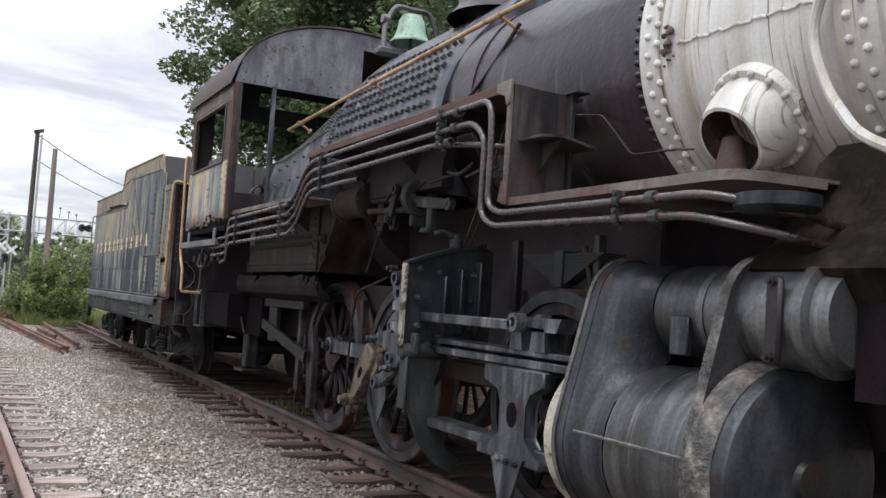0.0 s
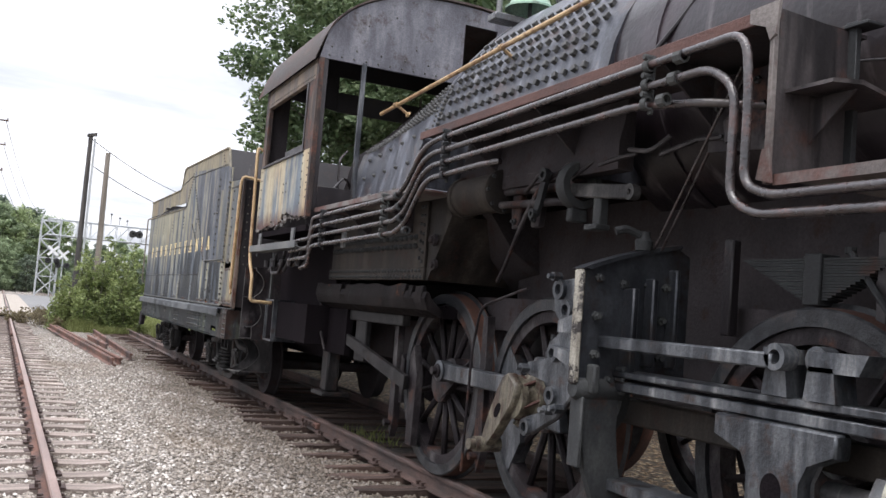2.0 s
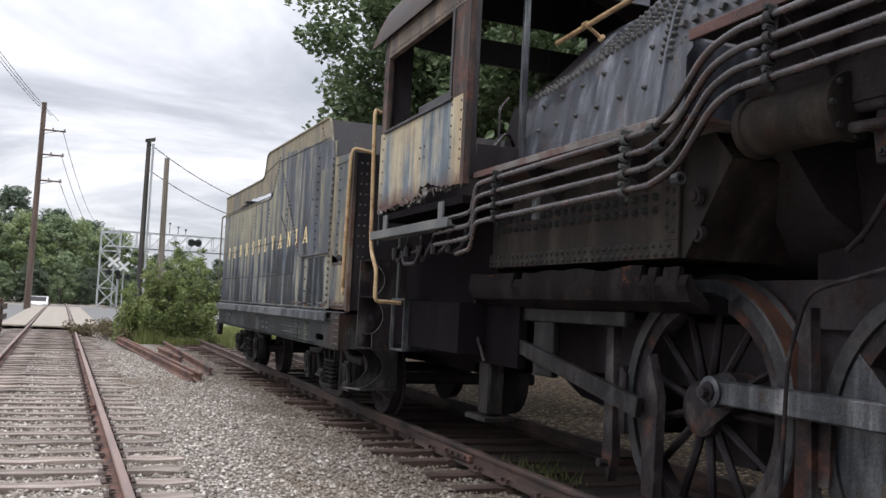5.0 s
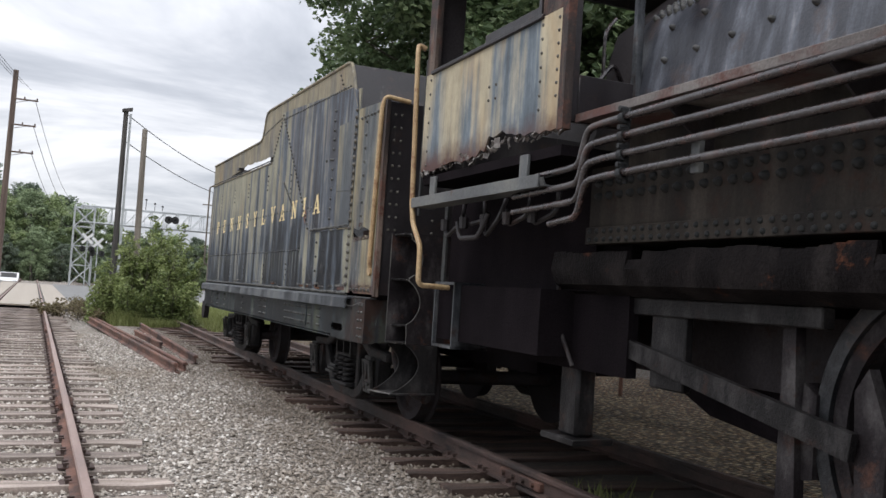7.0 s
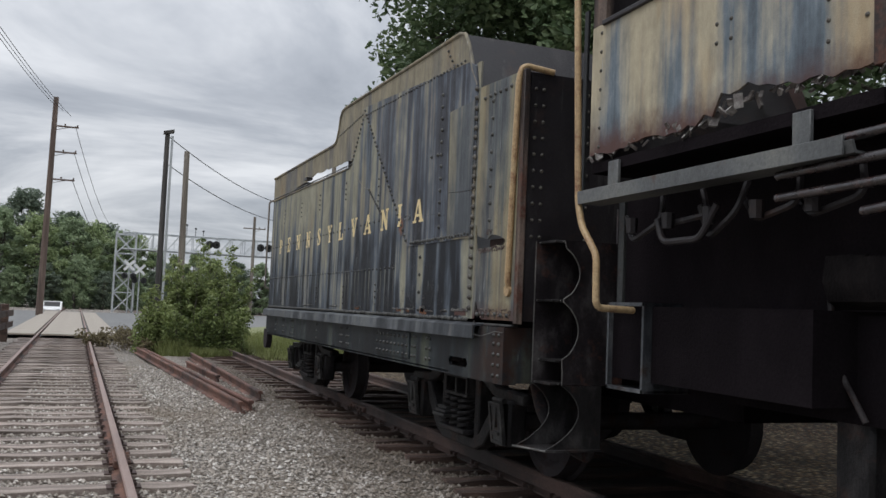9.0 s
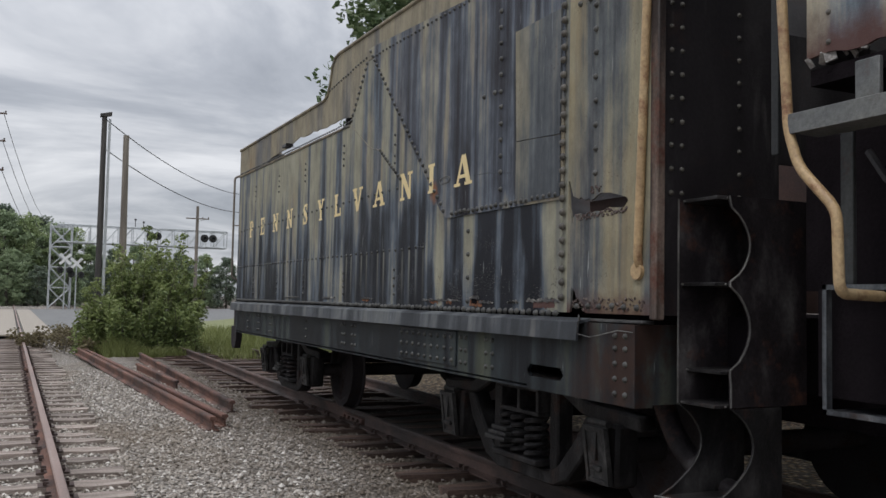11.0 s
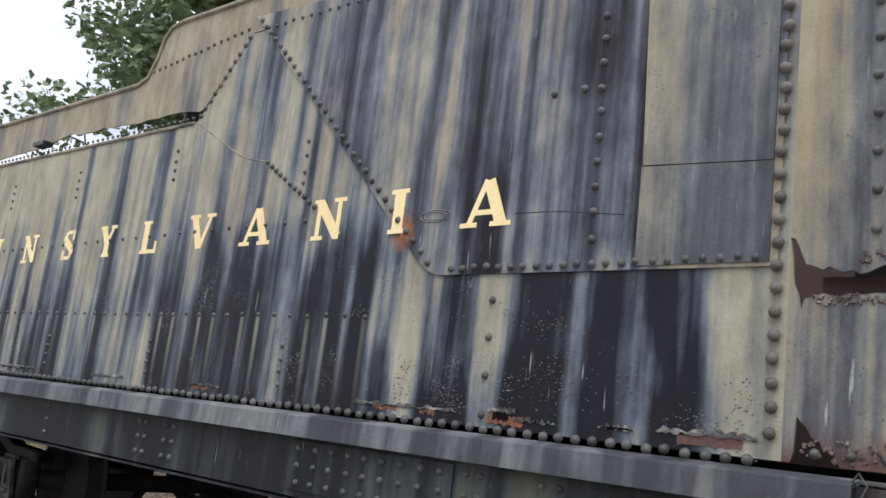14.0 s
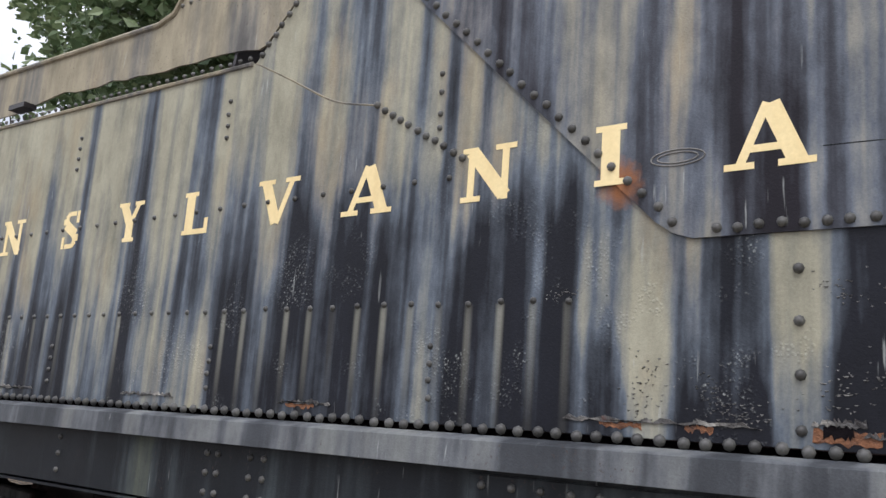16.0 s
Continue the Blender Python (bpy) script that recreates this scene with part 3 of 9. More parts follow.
M["rib"] = surface("chalky_flange_edge", [(0.3, (0.035, 0.034, 0.033)), (0.5, (0.095, 0.092, 0.088)), (0.72, (0.22, 0.215, 0.20))], 9.0, (1, 1, 0.4), (0.5, 0.8), bump=0.4)
M["cabhead"] = surface("brown_tan_cab_paint", [(0.3, (0.03, 0.022, 0.018)), (0.5, (0.10, 0.075, 0.055)), (0.72, (0.24, 0.185, 0.135))], 5.0, (1, 1, 0.2), (0.5, 0.8),
                       grime=(0.10, 0.045, 0.03), grime_at=(0.55, 0.68))

M["wheelblack"] = surface("sooty_wheel", [(0.3, (0.0111, 0.00924, 0.0105)), (0.5, (0.0247, 0.021, 0.0228)), (0.72, (0.0924, 0.0863, 0.0863))], 6.0, (1, 1, 0.5), (0.4, 0.7), spec=0.13,
                          grime=(0.085, 0.04, 0.028), grime_at=(0.54, 0.68), grime_scale=4.0, bump=0.25)
M["ashpan"] = surface("burnt_ash_pan", [(0.3, (0.0054, 0.0045, 0.0051)), (0.5, (0.012, 0.0102, 0.0108)), (0.72, (0.033, 0.0288, 0.0282))], 5.0, (1, 1, 0.5), (0.4, 0.7), spec=0.06,
                      grime=(0.11, 0.045, 0.026), grime_at=(0.62, 0.70), grime_scale=5.0, bump=0.4, dent=0.2)
M["riser"] = surface("brown_black_riser_paint", [(0.3, (0.014, 0.011, 0.012)), (0.5, (0.032, 0.027, 0.028)), (0.72, (0.085, 0.074, 0.073))], 4.0, (1, 1, 0.3), (0.35, 0.6), spec=0.45,
                     runs=((0.008, 0.007, 0.008), 0.52, 0.62, 9.0, (1, 1, 0.10), 0.9), bump=0.2, grime=(0.06, 0.03, 0.024), grime_at=(0.56, 0.70))
M["chipped"] = surface("chipped_rim_rust", [(0.3, (0.012, 0.010, 0.011)), (0.48, (0.060, 0.057, 0.054)), (0.60, (0.15, 0.143, 0.13)), (0.75, (0.30, 0.285, 0.255))], 12.0, None, (0.35, 0.65),
                       grime=(0.08, 0.034, 0.028), grime_at=(0.60, 0.66), grime_scale=11.0, bump=0.7, bump_scale=45)
# oily cinders, coloured darker for the shade under engine and tender
M["shaded_cinder"] = surface("shaded_oily_cinders", [(0.3, (0.015, 0.012, 0.011)), (0.5, (0.034, 0.028, 0.024)), (0.75, (0.085, 0.07, 0.058))], 22.0, None, (0.75, 0.95), bump=0.9, bump_scale=45,
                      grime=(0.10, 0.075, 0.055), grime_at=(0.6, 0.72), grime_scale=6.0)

M["channel"] = streaked("chalky_channel_paint", (0.070, 0.077, 0.058), (0.034, 0.042, 0.046), (0.010, 0.012, 0.015), 0.85, 1.25, seed=5.2, dark_bias=0.03, rise=0.0, run=6.0, rust=(0.055, 0.03, 0.022), ends=(13.95, 14.35), flecks=True)
M["truckgrey"] = surface("oily_truck_iron", [(0.3, (0.0084, 0.00798, 0.0084)), (0.5, (0.0182, 0.0171, 0.0178)), (0.70, (0.056, 0.0532, 0.0532)), (0.84, (0.168, 0.161, 0.154))], 8.0, (1, 1, 0.4), (0.4, 0.65), spec=0.16,
                         grime=(0.05, 0.028, 0.022), grime_at=(0.56, 0.7), bump=0.3)

M["lidgrey"] = surface("dusty_iron_lid", [(0.3, (0.014, 0.0135, 0.014)), (0.5, (0.040, 0.039, 0.039)), (0.72, (0.12, 0.116, 0.11))], 7.0, None, (0.45, 0.7), spec=0.25, grime=(0.05, 0.03, 0.024), grime_at=(0.56, 0.68), bump=0.4, bump_scale=40)
M["saddle"] = surface("dirt_caked_casting", [(0.3, (0.00556, 0.00495, 0.00421)), (0.5, (0.0136, 0.0124, 0.0102)), (0.75, (0.0297, 0.0272, 0.0223))], 5.0, (1, 1, 0.4), (0.6, 0.9), bump=0.5, bump_scale=30, dent=0.4, grime=(0.03, 0.024, 0.022), grime_at=(0.5, 0.64), grime_scale=4.0, spec=0.05)
# near-black colour that paints in the shade of undersides and hollows
M["shade_black"] = surface("flat_shade_black", [(0.3, (0.00689, 0.0057, 0.00672)), (0.7, (0.0165, 0.0135, 0.0155))], 3.0, (1, 1, 0.5), (0.75, 0.95), bump=0.25, spec=0.02)

M["yokecream"] = surface("flaking_cream_edge", [(0.3, (0.10, 0.085, 0.065)), (0.5, (0.25, 0.235, 0.195)), (0.75, (0.42, 0.40, 0.34))], 9.0, (1, 1, 0.4), (0.5, 0.8),
                         grime=(0.02, 0.016, 0.015), grime_at=(0.50, 0.56), grime_scale=10.0, bump=0.6)

M["tyrerust"] = surface("dull_red_tread_rust", [(0.3, (0.030, 0.016, 0.013)), (0.5, (0.070, 0.032, 0.022)), (0.75, (0.15, 0.066, 0.042))], 5.0, None, (0.6, 0.85), bump=0.3)

M["tyre"] = surface("worn_tyre_iron", [(0.3, (0.009, 0.00945, 0.0108)), (0.5, (0.0198, 0.0212, 0.0243)), (0.72, (0.0585, 0.0603, 0.063))], 12.0, None, (0.32, 0.55), spec=0.4,
                    grime=(0.045, 0.028, 0.022), grime_at=(0.56, 0.70), grime_scale=6.0, bump=0.25)

M["casting"] = surface("dull_black_casting", [(0.3, (0.0147, 0.0158, 0.0189)), (0.5, (0.0357, 0.0388, 0.0451)), (0.70, (0.084, 0.0903, 0.0998)), (0.84, (0.21, 0.215, 0.22))], 9.0, (0.3, 1, 0.15), (0.30, 0.5), metal=0.45, spec=0.35,
                       grime=(0.04, 0.030, 0.026), grime_at=(0.54, 0.68), bump=0.2, bump_scale=45, dent=0.2)

M["stepboard"] = surface("grey_blue_step_board", [(0.3, (0.045, 0.046, 0.046)), (0.5, (0.095, 0.10, 0.102)), (0.75, (0.19, 0.19, 0.17))], 3.0, (1, 0.5, 0.5), (0.45, 0.7),
                         grime=(0.07, 0.045, 0.035), grime_at=(0.58, 0.70), grime_scale=4.0, bump=0.15)

# ---------------------------------------------------------------- mesh helpers
def thing(name, loc, label, category, group="", kind=""):
    ob = new(name)
    ob.empty_display_size = 0.2
    ob.location = loc
    return tagged(ob, label, category, group, kind)


def finish(ob, parent):
    if parent is not None:
        ob.parent = parent
        if parent.type == "EMPTY":
            ob.matrix_parent_inverse = Matrix.Translation(parent.location).inverted()


def part(name, bm, material, parent=None, label="", smooth=True, at=None, kind=""):
    """Links a bmesh, or a finished mesh at a place, as one mesh object under its thing or part."""
    if isinstance(bm, bpy.types.Mesh):
        me = bm
    else:
        me = bpy.data.meshes.new(name)
        bm.normal_update()
        bm.to_mesh(me)
        bm.free()
        me.materials.append(material)
        if smooth:
            me.shade_smooth()
            me.set_sharp_from_angle(angle=radians(38))
    ob = new(name, me)
    finish(ob, parent)
    if at is not None:
        ob.matrix_basis = at if isinstance(at, Matrix) else Matrix.Translation(at)
    return tagged(ob, label, kind=kind)


def parts(name, bm, material, parent=None, label="", smooth=True):
    """Like part(), with every loose piece of the bmesh as an object of its own."""
    bm.verts.index_update()
    seen, groups = set(), []
    for v in bm.verts:
        if v in seen:
            continue
        stack, grp = [v], []
        seen.add(v)
        while stack:
            q = stack.pop()
            grp.append(q)
            for e in q.link_edges:
                w = e.other_vert(q)
                if w not in seen:
                    seen.add(w); stack.append(w)
        groups.append(grp)
    made = []
    for grp in groups:
        one = bmesh.new()
        to = {v: one.verts.new(v.co) for v in grp}
        for f in {f for v in grp for f in v.link_faces}:
            one.faces.new([to[v] for v in f.verts])
        bmesh.ops.recalc_face_normals(one, faces=one.faces)
        made.append(part(name, one, material, parent, label, smooth))
    bm.free()
    return made


def box(bm, x0, x1, y0, y1, z0, z1, bev=0.0, m=None):
    v = bmesh.ops.create_cube(bm, size=1.0, matrix=Matrix.LocRotScale(((x0 + x1) / 2, (y0 + y1) / 2, (z0 + z1) / 2), None, (abs(x1 - x0), abs(y1 - y0), abs(z1 - z0))))["verts"]
    if bev:
        es = list({e for q in v for e in q.link_edges})
        r = bmesh.ops.bevel(bm, geom=es, offset=bev, segments=1, affect="EDGES", profile=0.5)
        v = list({q for f in r["faces"] for q in f.verts} | {q for q in v if q.is_valid})
    if m is not None:
        bmesh.ops.transform(bm, matrix=m, verts=v)
    return v


def lathe(bm, p0, axis, profile, n=32, a0=0.0, a1=360.0):
    """Turns a profile of (distance along the axis, radius) round the axis through p0."""
    p0, ax = Vector(p0), Vector(axis).normalized()
    q = ax.to_track_quat("Z", "Y")
    full = abs(a1 - a0) > 359.9
    rings, cnt = [], n if full else n + 1
    for d, r in profile:
        ring = []
        if r < 1e-6:
            ring = [bm.verts.new(p0 + ax * d)]
        else:
            for i in range(cnt):
                a = radians(a0 + (a1 - a0) * i / n)
                ring.append(bm.verts.new(p0 + ax * d + q @ Vector((r * math.cos(a), r * math.sin(a), 0))))
        rings.append(ring)
    for A, B in zip(rings, rings[1:]):
        for i in range(n):
            j = (i + 1) % cnt
            f = [A[i % len(A)], A[j % len(A)], B[j % len(B)], B[i % len(B)]]
            f = [w for k, w in enumerate(f) if w not in f[:k]]
            if len(f) > 2:
                bm.faces.new(f)
    return rings


def rod(bm, a, b, r, r2=None, n=12):
    a, b = Vector(a), Vector(b)
    L = (b - a).length
    lathe(bm, a, b - a, [(0, 0), (0, r), (L, r if r2 is None else r2), (L, 0)], n)


def rounded(pts, rad, n=5):
    """A polyline with its corners rounded."""
    pts = [Vector(p) for p in pts]
    out = [pts[0]]
    for a, b, c in zip(pts, pts[1:], pts[2:]):
        u, w = (a - b), (c - b)
        k = min(rad, u.length * 0.45, w.length * 0.45)
        p, q = b + u.normalized() * k, b + w.normalized() * k
        for i in range(n + 1):
            t = i / n
            out.append((1 - t) ** 2 * p + 2 * t * (1 - t) * b + t * t * q)
    out.append(pts[-1])
    return out


def tube(bm, pts, r, n=10):
    pts = [Vector(p) for p in pts]
    prev, side = None, None
    for i, p in enumerate(pts):
        d = (pts[min(i + 1, len(pts) - 1)] - pts[max(i - 1, 0)]).normalized()
        if side is None:
            side = d.orthogonal().normalized()
        side = (side - d * side.dot(d)).normalized()
        up = d.cross(side)
        ring = [bm.verts.new(p + r * (math.cos(2 * math.pi * k / n) * side + math.sin(2 * math.pi * k / n) * up)) for k in range(n)]
        if prev:
            for k in range(n):
                bm.faces.new((prev[k], prev[(k + 1) % n], ring[(k + 1) % n], ring[k]))
        else:
            bm.faces.new(ring[::-1])
        prev = ring
    bm.faces.new(prev)


def prism(bm, poly, axis, lo, hi):
    """A flat outline pushed along an axis. poly gives the other two coordinates in order x, y, z."""
    def at(u, v, w):
        return {"x": (w, u, v), "y": (u, w, v), "z": (u, v, w)}[axis]
    A = [bm.verts.new(at(u, v, lo)) for u, v in poly]
    B = [bm.verts.new(at(u, v, hi)) for u, v in poly]
    n = len(poly)
    bm.faces.new(A); bm.faces.new(B[::-1])
    for i in range(n):
        bm.faces.new((A[i], B[i], B[(i + 1) % n], A[(i + 1) % n]))
    return A + B


def tidy(bm):
    bmesh.ops.recalc_face_normals(bm, faces=bm.faces)
    return bm


def B():
    return bmesh.new()


rnd = random.Random(7)


def rivet_mesh(name, r, axis, mat, h=0.6):
    bm = B()
    lathe(bm, (0, 0, 0), axis, [(0, r), (h * r * 0.55, r * 0.86), (h * r, r * 0.45), (h * r * 1.1, 0)], 8)
    bm.normal_update()
    me = bpy.data.meshes.new(name)
    bm.to_mesh(me); bm.free()
    me.materials.append(mat)
    me.shade_smooth()
    return me


def line(a, b, gap):
    a, b = Vector(a), Vector(b)
    k = max(1, round((b - a).length / gap))
    return [a.lerp(b, i / k) for i in range(k + 1)]


def joined(name, me, places, parent, label=""):
    """Many small like pieces as one mesh of stuff."""
    co = np.array([v.co[:] for v in me.vertices])
    faces = [tuple(p.vertices) for p in me.polygons]
    V = (np.array([tuple(p) for p in places])[:, None, :] + co[None]).reshape(-1, 3)
    F = [tuple(i + k * len(co) for i in f) for k in range(len(places)) for f in faces]
    out = bpy.data.meshes.new(name)
    out.from_pydata(V.tolist(), [], F)
    out.materials.append(me.materials[0])
    out.shade_smooth()
    ob = new(name, out)
    finish(ob, parent)
    return tagged(ob, label, kind="stuff")


# ---------------------------------------------------------------- ground
def ground_z(x, y):
    t = min(1, max(0, (x - 0.75) / 0.9))
    u = min(1, max(0, (x - 2.45) / 0.5))
    return -0.122 + 0.072 * t * t * (3 - 2 * t) - 0.038 * u * u * (3 - 2 * u)


def build_ground():
    bm = B()
    xs = [-1500, -300, -60, -20, -8, -4, -2.2] + [-1.6 + 0.2 * i for i in range(34)] + [6, 8, 12, 20, 60, 300, 1500]
    ys = [-1500, -300, -60, -20, -8, -4] + [-2 + 0.5 * i for i in range(80)] + [40, 50, 60, 80, 100, 140, 200, 300, 600, 1500]
    grid = [[bm.verts.new((x, y, ground_z(x, y) + (0.018 * noise.noise(Vector((x * 1.3, y * 1.3, 0))) if -2 < x < 5.2 and -2 < y < 38 else 0))) for y in ys] for x in xs]
    for i in range(len(xs) - 1):
        for j in range(len(ys) - 1):
            bm.faces.new((grid[i][j], grid[i + 1][j], grid[i + 1][j + 1], grid[i][j + 1]))
    # oily cinders from the near rail to past the far one, with the engine's shade painted in
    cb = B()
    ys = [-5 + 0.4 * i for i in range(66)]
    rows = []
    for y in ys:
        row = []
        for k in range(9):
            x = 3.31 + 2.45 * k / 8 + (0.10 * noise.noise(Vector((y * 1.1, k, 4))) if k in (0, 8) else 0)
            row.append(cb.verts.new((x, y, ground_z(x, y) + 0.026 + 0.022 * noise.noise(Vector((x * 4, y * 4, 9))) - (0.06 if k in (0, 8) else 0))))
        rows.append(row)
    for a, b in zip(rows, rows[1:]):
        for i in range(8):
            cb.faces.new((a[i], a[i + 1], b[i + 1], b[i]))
    tagged(part("cinder_bed", cb, M["shaded_cinder"]), "oily cinder bed with painted shade under engine and tender", "ground", kind="structure")
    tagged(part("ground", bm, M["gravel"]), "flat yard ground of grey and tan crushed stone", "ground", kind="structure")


def build_stones():
    """Loose crushed stone over the strip between and beside the tracks."""
    g = np.random.RandomState(3)
    base = np.array([(1, 0, 0), (-1, 0, 0), (0, 1, 0), (0, -1, 0), (0, 0, 1), (0, 0, -0.6)], float)
    tri = [(0, 2, 4), (2, 1, 4), (1, 3, 4), (3, 0, 4), (2, 0, 5), (1, 2, 5), (3, 1, 5), (0, 3, 5)]
    n = 82000
    y = 4.5 + 24 * g.rand(n) ** 1.6
    x = -0.9 + 5.6 * g.rand(n) ** 1.15
    keep = ~((np.abs(x - 3.27) < 0.10) | (np.abs(x - (0.47 - 0.0165 * y)) < 0.09))
    x, y = x[keep], y[keep]
    n = len(x)
    z = np.array([ground_z(a, b) for a, b in zip(x, y)]) - np.where((x > 3.36) & (y < 20.5), 0.02, 0.0)
    s = 0.010 + 0.015 * g.rand(n) ** 2
    ang = g.rand(n) * 6.28
    V = base[None] * (s[:, None, None] * (0.6 + 0.8 * g.rand(n, 6, 1)))
    V[:, :, 2] *= 0.8
    c, si = np.cos(ang)[:, None], np.sin(ang)[:, None]
    X = V[:, :, 0] * c - V[:, :, 1] * si + x[:, None]
    Y = V[:, :, 0] * si + V[:, :, 1] * c + y[:, None]
    Z = V[:, :, 2] + z[:, None] + 0.008 + 0.012 * g.rand(n)[:, None]
    P = np.stack([X, Y, Z], -1).reshape(-1, 3)
    T = (np.array(tri)[None] + 6 * np.arange(n)[:, None, None]).reshape(-1, 3)
    me = bpy.data.meshes.new("loose_ballast")
    me.from_pydata(P.tolist(), [], T.tolist())
    me.materials.append(M["stone"])
    tagged(new("loose_ballast", me), "loose angular grey and tan ballast stones on the yard ground", "gravel", kind="stuff")


RAIL = [(-0.07, 0), (0.07, 0), (0.07, 0.012), (0.012, 0.03), (0.010, 0.105), (0.034, 0.115), (0.034, 0.138), (0.026, 0.15), (-0.026, 0.15), (-0.034, 0.138), (-0.034, 0.115), (-0.010, 0.105), (-0.012, 0.03), (-0.07, 0.012)]


def rail_bm(length, seg=1):
    bm = B()
    prism(bm, RAIL, "y", 0, length)
    return tidy(bm)


def rail(name, x0, x1, y0, y1, z, parent, label="", bright=False, coat="rail"):
    L = math.hypot(x1 - x0, y1 - y0)
    bm = rail_bm(L)
    m = Matrix.Translation((x0, y0, z)) @ Matrix.Rotation(-math.atan2(x1 - x0, y1 - y0), 4, "Z")
    bmesh.ops.transform(bm, matrix=m, verts=bm.verts)
    ob = part(name, bm, M[coat], parent, label, smooth=False)
    if bright:
        ob.data.materials.append(M["railtop"])
        for p in ob.data.polygons:
            if p.normal.z > 0.5 and p.center.z > z + 0.1:
                p.material_index = 1
    return ob


def tie_mesh(name, mat, seed):
    r = random.Random(seed)
    bm = B()
    box(bm, -1.3, 1.3, -0.115, 0.115, -0.16, 0.0)
    bmesh.ops.subdivide_edges(bm, edges=[e for e in bm.edges if abs(e.verts[0].co.x - e.verts[1].co.x) > 1], cuts=9)
    for v in bm.verts:
        v.co += Vector((r.uniform(-0.03, 0.03) if abs(v.co.x) > 1.2 else 0, r.uniform(-0.014, 0.014), r.uniform(-0.014, 0.004)))
    me = bpy.data.meshes.new(name)
    bm.to_mesh(me); bm.free()
    me.materials.append(mat)
    return me


LTX = lambda y: -0.28 - 0.0165 * y      # centre of the running track


def build_tracks():
    bm = B()
    box(bm, -0.125, 0.125, -0.08, 0.08, -0.004, 0.008)
    for sx in (-1, 1):
        for dy in (-0.05, 0.05):
            box(bm, sx * 0.078 - 0.012, sx * 0.078 + 0.012, dy * sx - 0.008, dy * sx + 0.008, 0.006, 0.030)
            box(bm, sx * 0.070 - 0.022, sx * 0.070 + 0.020, dy * sx - 0.012, dy * sx + 0.012, 0.028, 0.040)
    plate_me = bpy.data.meshes.new("tie_plate")
    bm.to_mesh(plate_me); bm.free()
    plate_me.materials.append(M["railold"])
    pr = random.Random(77)
    def plate(track, x, y, z, yaw):
        part("tie_plate", plate_me, None, track).matrix_basis = pose(x, y + pr.uniform(-0.03, 0.03), z + pr.uniform(-0.003, 0.004), 0, 0, yaw + pr.uniform(-2, 2))
    near = thing("siding_track", (4.03, 12, 0), "rusty siding track on rotten dark ties under the engine", "railway track", kind="structure")
    for x in (3.27, 4.79):
        rail("rail", x, x, -12, 33 if x < 4 else 31.5, -0.03, near, coat="railold")
    ties = [tie_mesh("tie", M["tie_dark"], s) for s in (1, 2, 3, 4)]
    r = random.Random(5)
    y = -4.0
    while y < 33:
        m = pose(3.98 + r.uniform(-0.22, 0.12), y, -0.024 + r.uniform(-0.024, 0.010), 0, r.uniform(-0.6, 0.6), r.uniform(-3.0, 3.0))
        ob = part("tie", ties[r.randrange(4)], None, near)
        ob.matrix_basis = m @ Matrix.Diagonal((r.uniform(0.92, 1.05), r.uniform(0.62, 0.98), 1, 1))
        if y < 22:
            plate(near, 3.27, y, -0.022, 0)
        y += 0.52 + r.uniform(-0.10, 0.10)
    bm = B()
    for yy in (4.2, 12.1, 19.7):
        box(bm, 3.215, 3.325, yy - 0.3, yy + 0.3, 0.0, 0.07, 0.01)
        for k in range(4):
            rod(bm, (3.19, yy - 0.22 + 0.147 * k, 0.04), (3.35, yy - 0.22 + 0.147 * k, 0.04), 0.018, n=6)
    part("joint_bar", bm, M["rail"], near)
    left = thing("running_track", (LTX(20), 20, 0), "running track with rusty rails on grey weathered ties", "railway track", kind="structure")
    for s in (-0.7525, 0.7525):
        rail("rail", LTX(-10) + s, LTX(110) + s, -10, 110, -0.09, left, bright=True)
    ties = [tie_mesh("tie", M["tie_grey"], s) for s in (11, 12, 13, 14)]
    y = -2.0
    while y < 41:
        m = pose(LTX(y) + r.uniform(-0.06, 0.06), y, -0.080 + r.uniform(-0.010, 0.006), 0, 0, 0.95 + r.uniform(-1.2, 1.2))
        ob = part("tie", ties[r.randrange(4)], None, left)
        ob.matrix_basis = m
        if 5 < y < 36:
            plate(left, LTX(y) + 0.7525, y, -0.082, 0.95)
        y += 0.53 + r.uniform(-0.05, 0.05)
    bm = B()
    for yy in (16.4, 28.0):
        box(bm, LTX(yy) + 0.70, LTX(yy) + 0.81, yy - 0.3, yy + 0.3, -0.06, 0.01, 0.01)
        for k in range(4):
            rod(bm, (LTX(yy) + 0.67, yy - 0.22 + 0.147 * k, -0.02), (LTX(yy) + 0.84, yy - 0.22 + 0.147 * k, -0.02), 0.02, n=6)
    part("joint_bar", bm, M["rail"], left)
    # scrap rails lying beside the siding
    for (x0, y0, x1, y1, lab) in ((1.72, 19.7, 1.02, 32.4, "long rusty scrap rail lying on the gravel"), (2.20, 21.1, 2.16, 30.5, "rusty scrap rail lying beside the siding"),
                                  (1.98, 24.0, 1.80, 27.6, "short piece of rusty scrap rail on the gravel")):
        tagged(rail("scrap_rail", x0, x1, y0, y1, -0.045 if y1 - y0 > 5 else -0.06, None), lab, "rail", "scrap rails beside the siding")
    tagged(rail("scrap_rail", 1.88, 1.15, 19.9, 32.3, -0.05, None), "rusty scrap rail lying close beside another", "rail", "scrap rails beside the siding")


# ---------------------------------------------------------------- locomotive
CX = 4.05                      # centre line
loco = thing("steam_locomotive", (CX, 6, 0.12), "derelict black steam locomotive with a silver smokebox and tan cab panels", "locomotive")
AXLES = (4.72, 6.95, 8.60)
WZ, WR = 0.865, 0.745


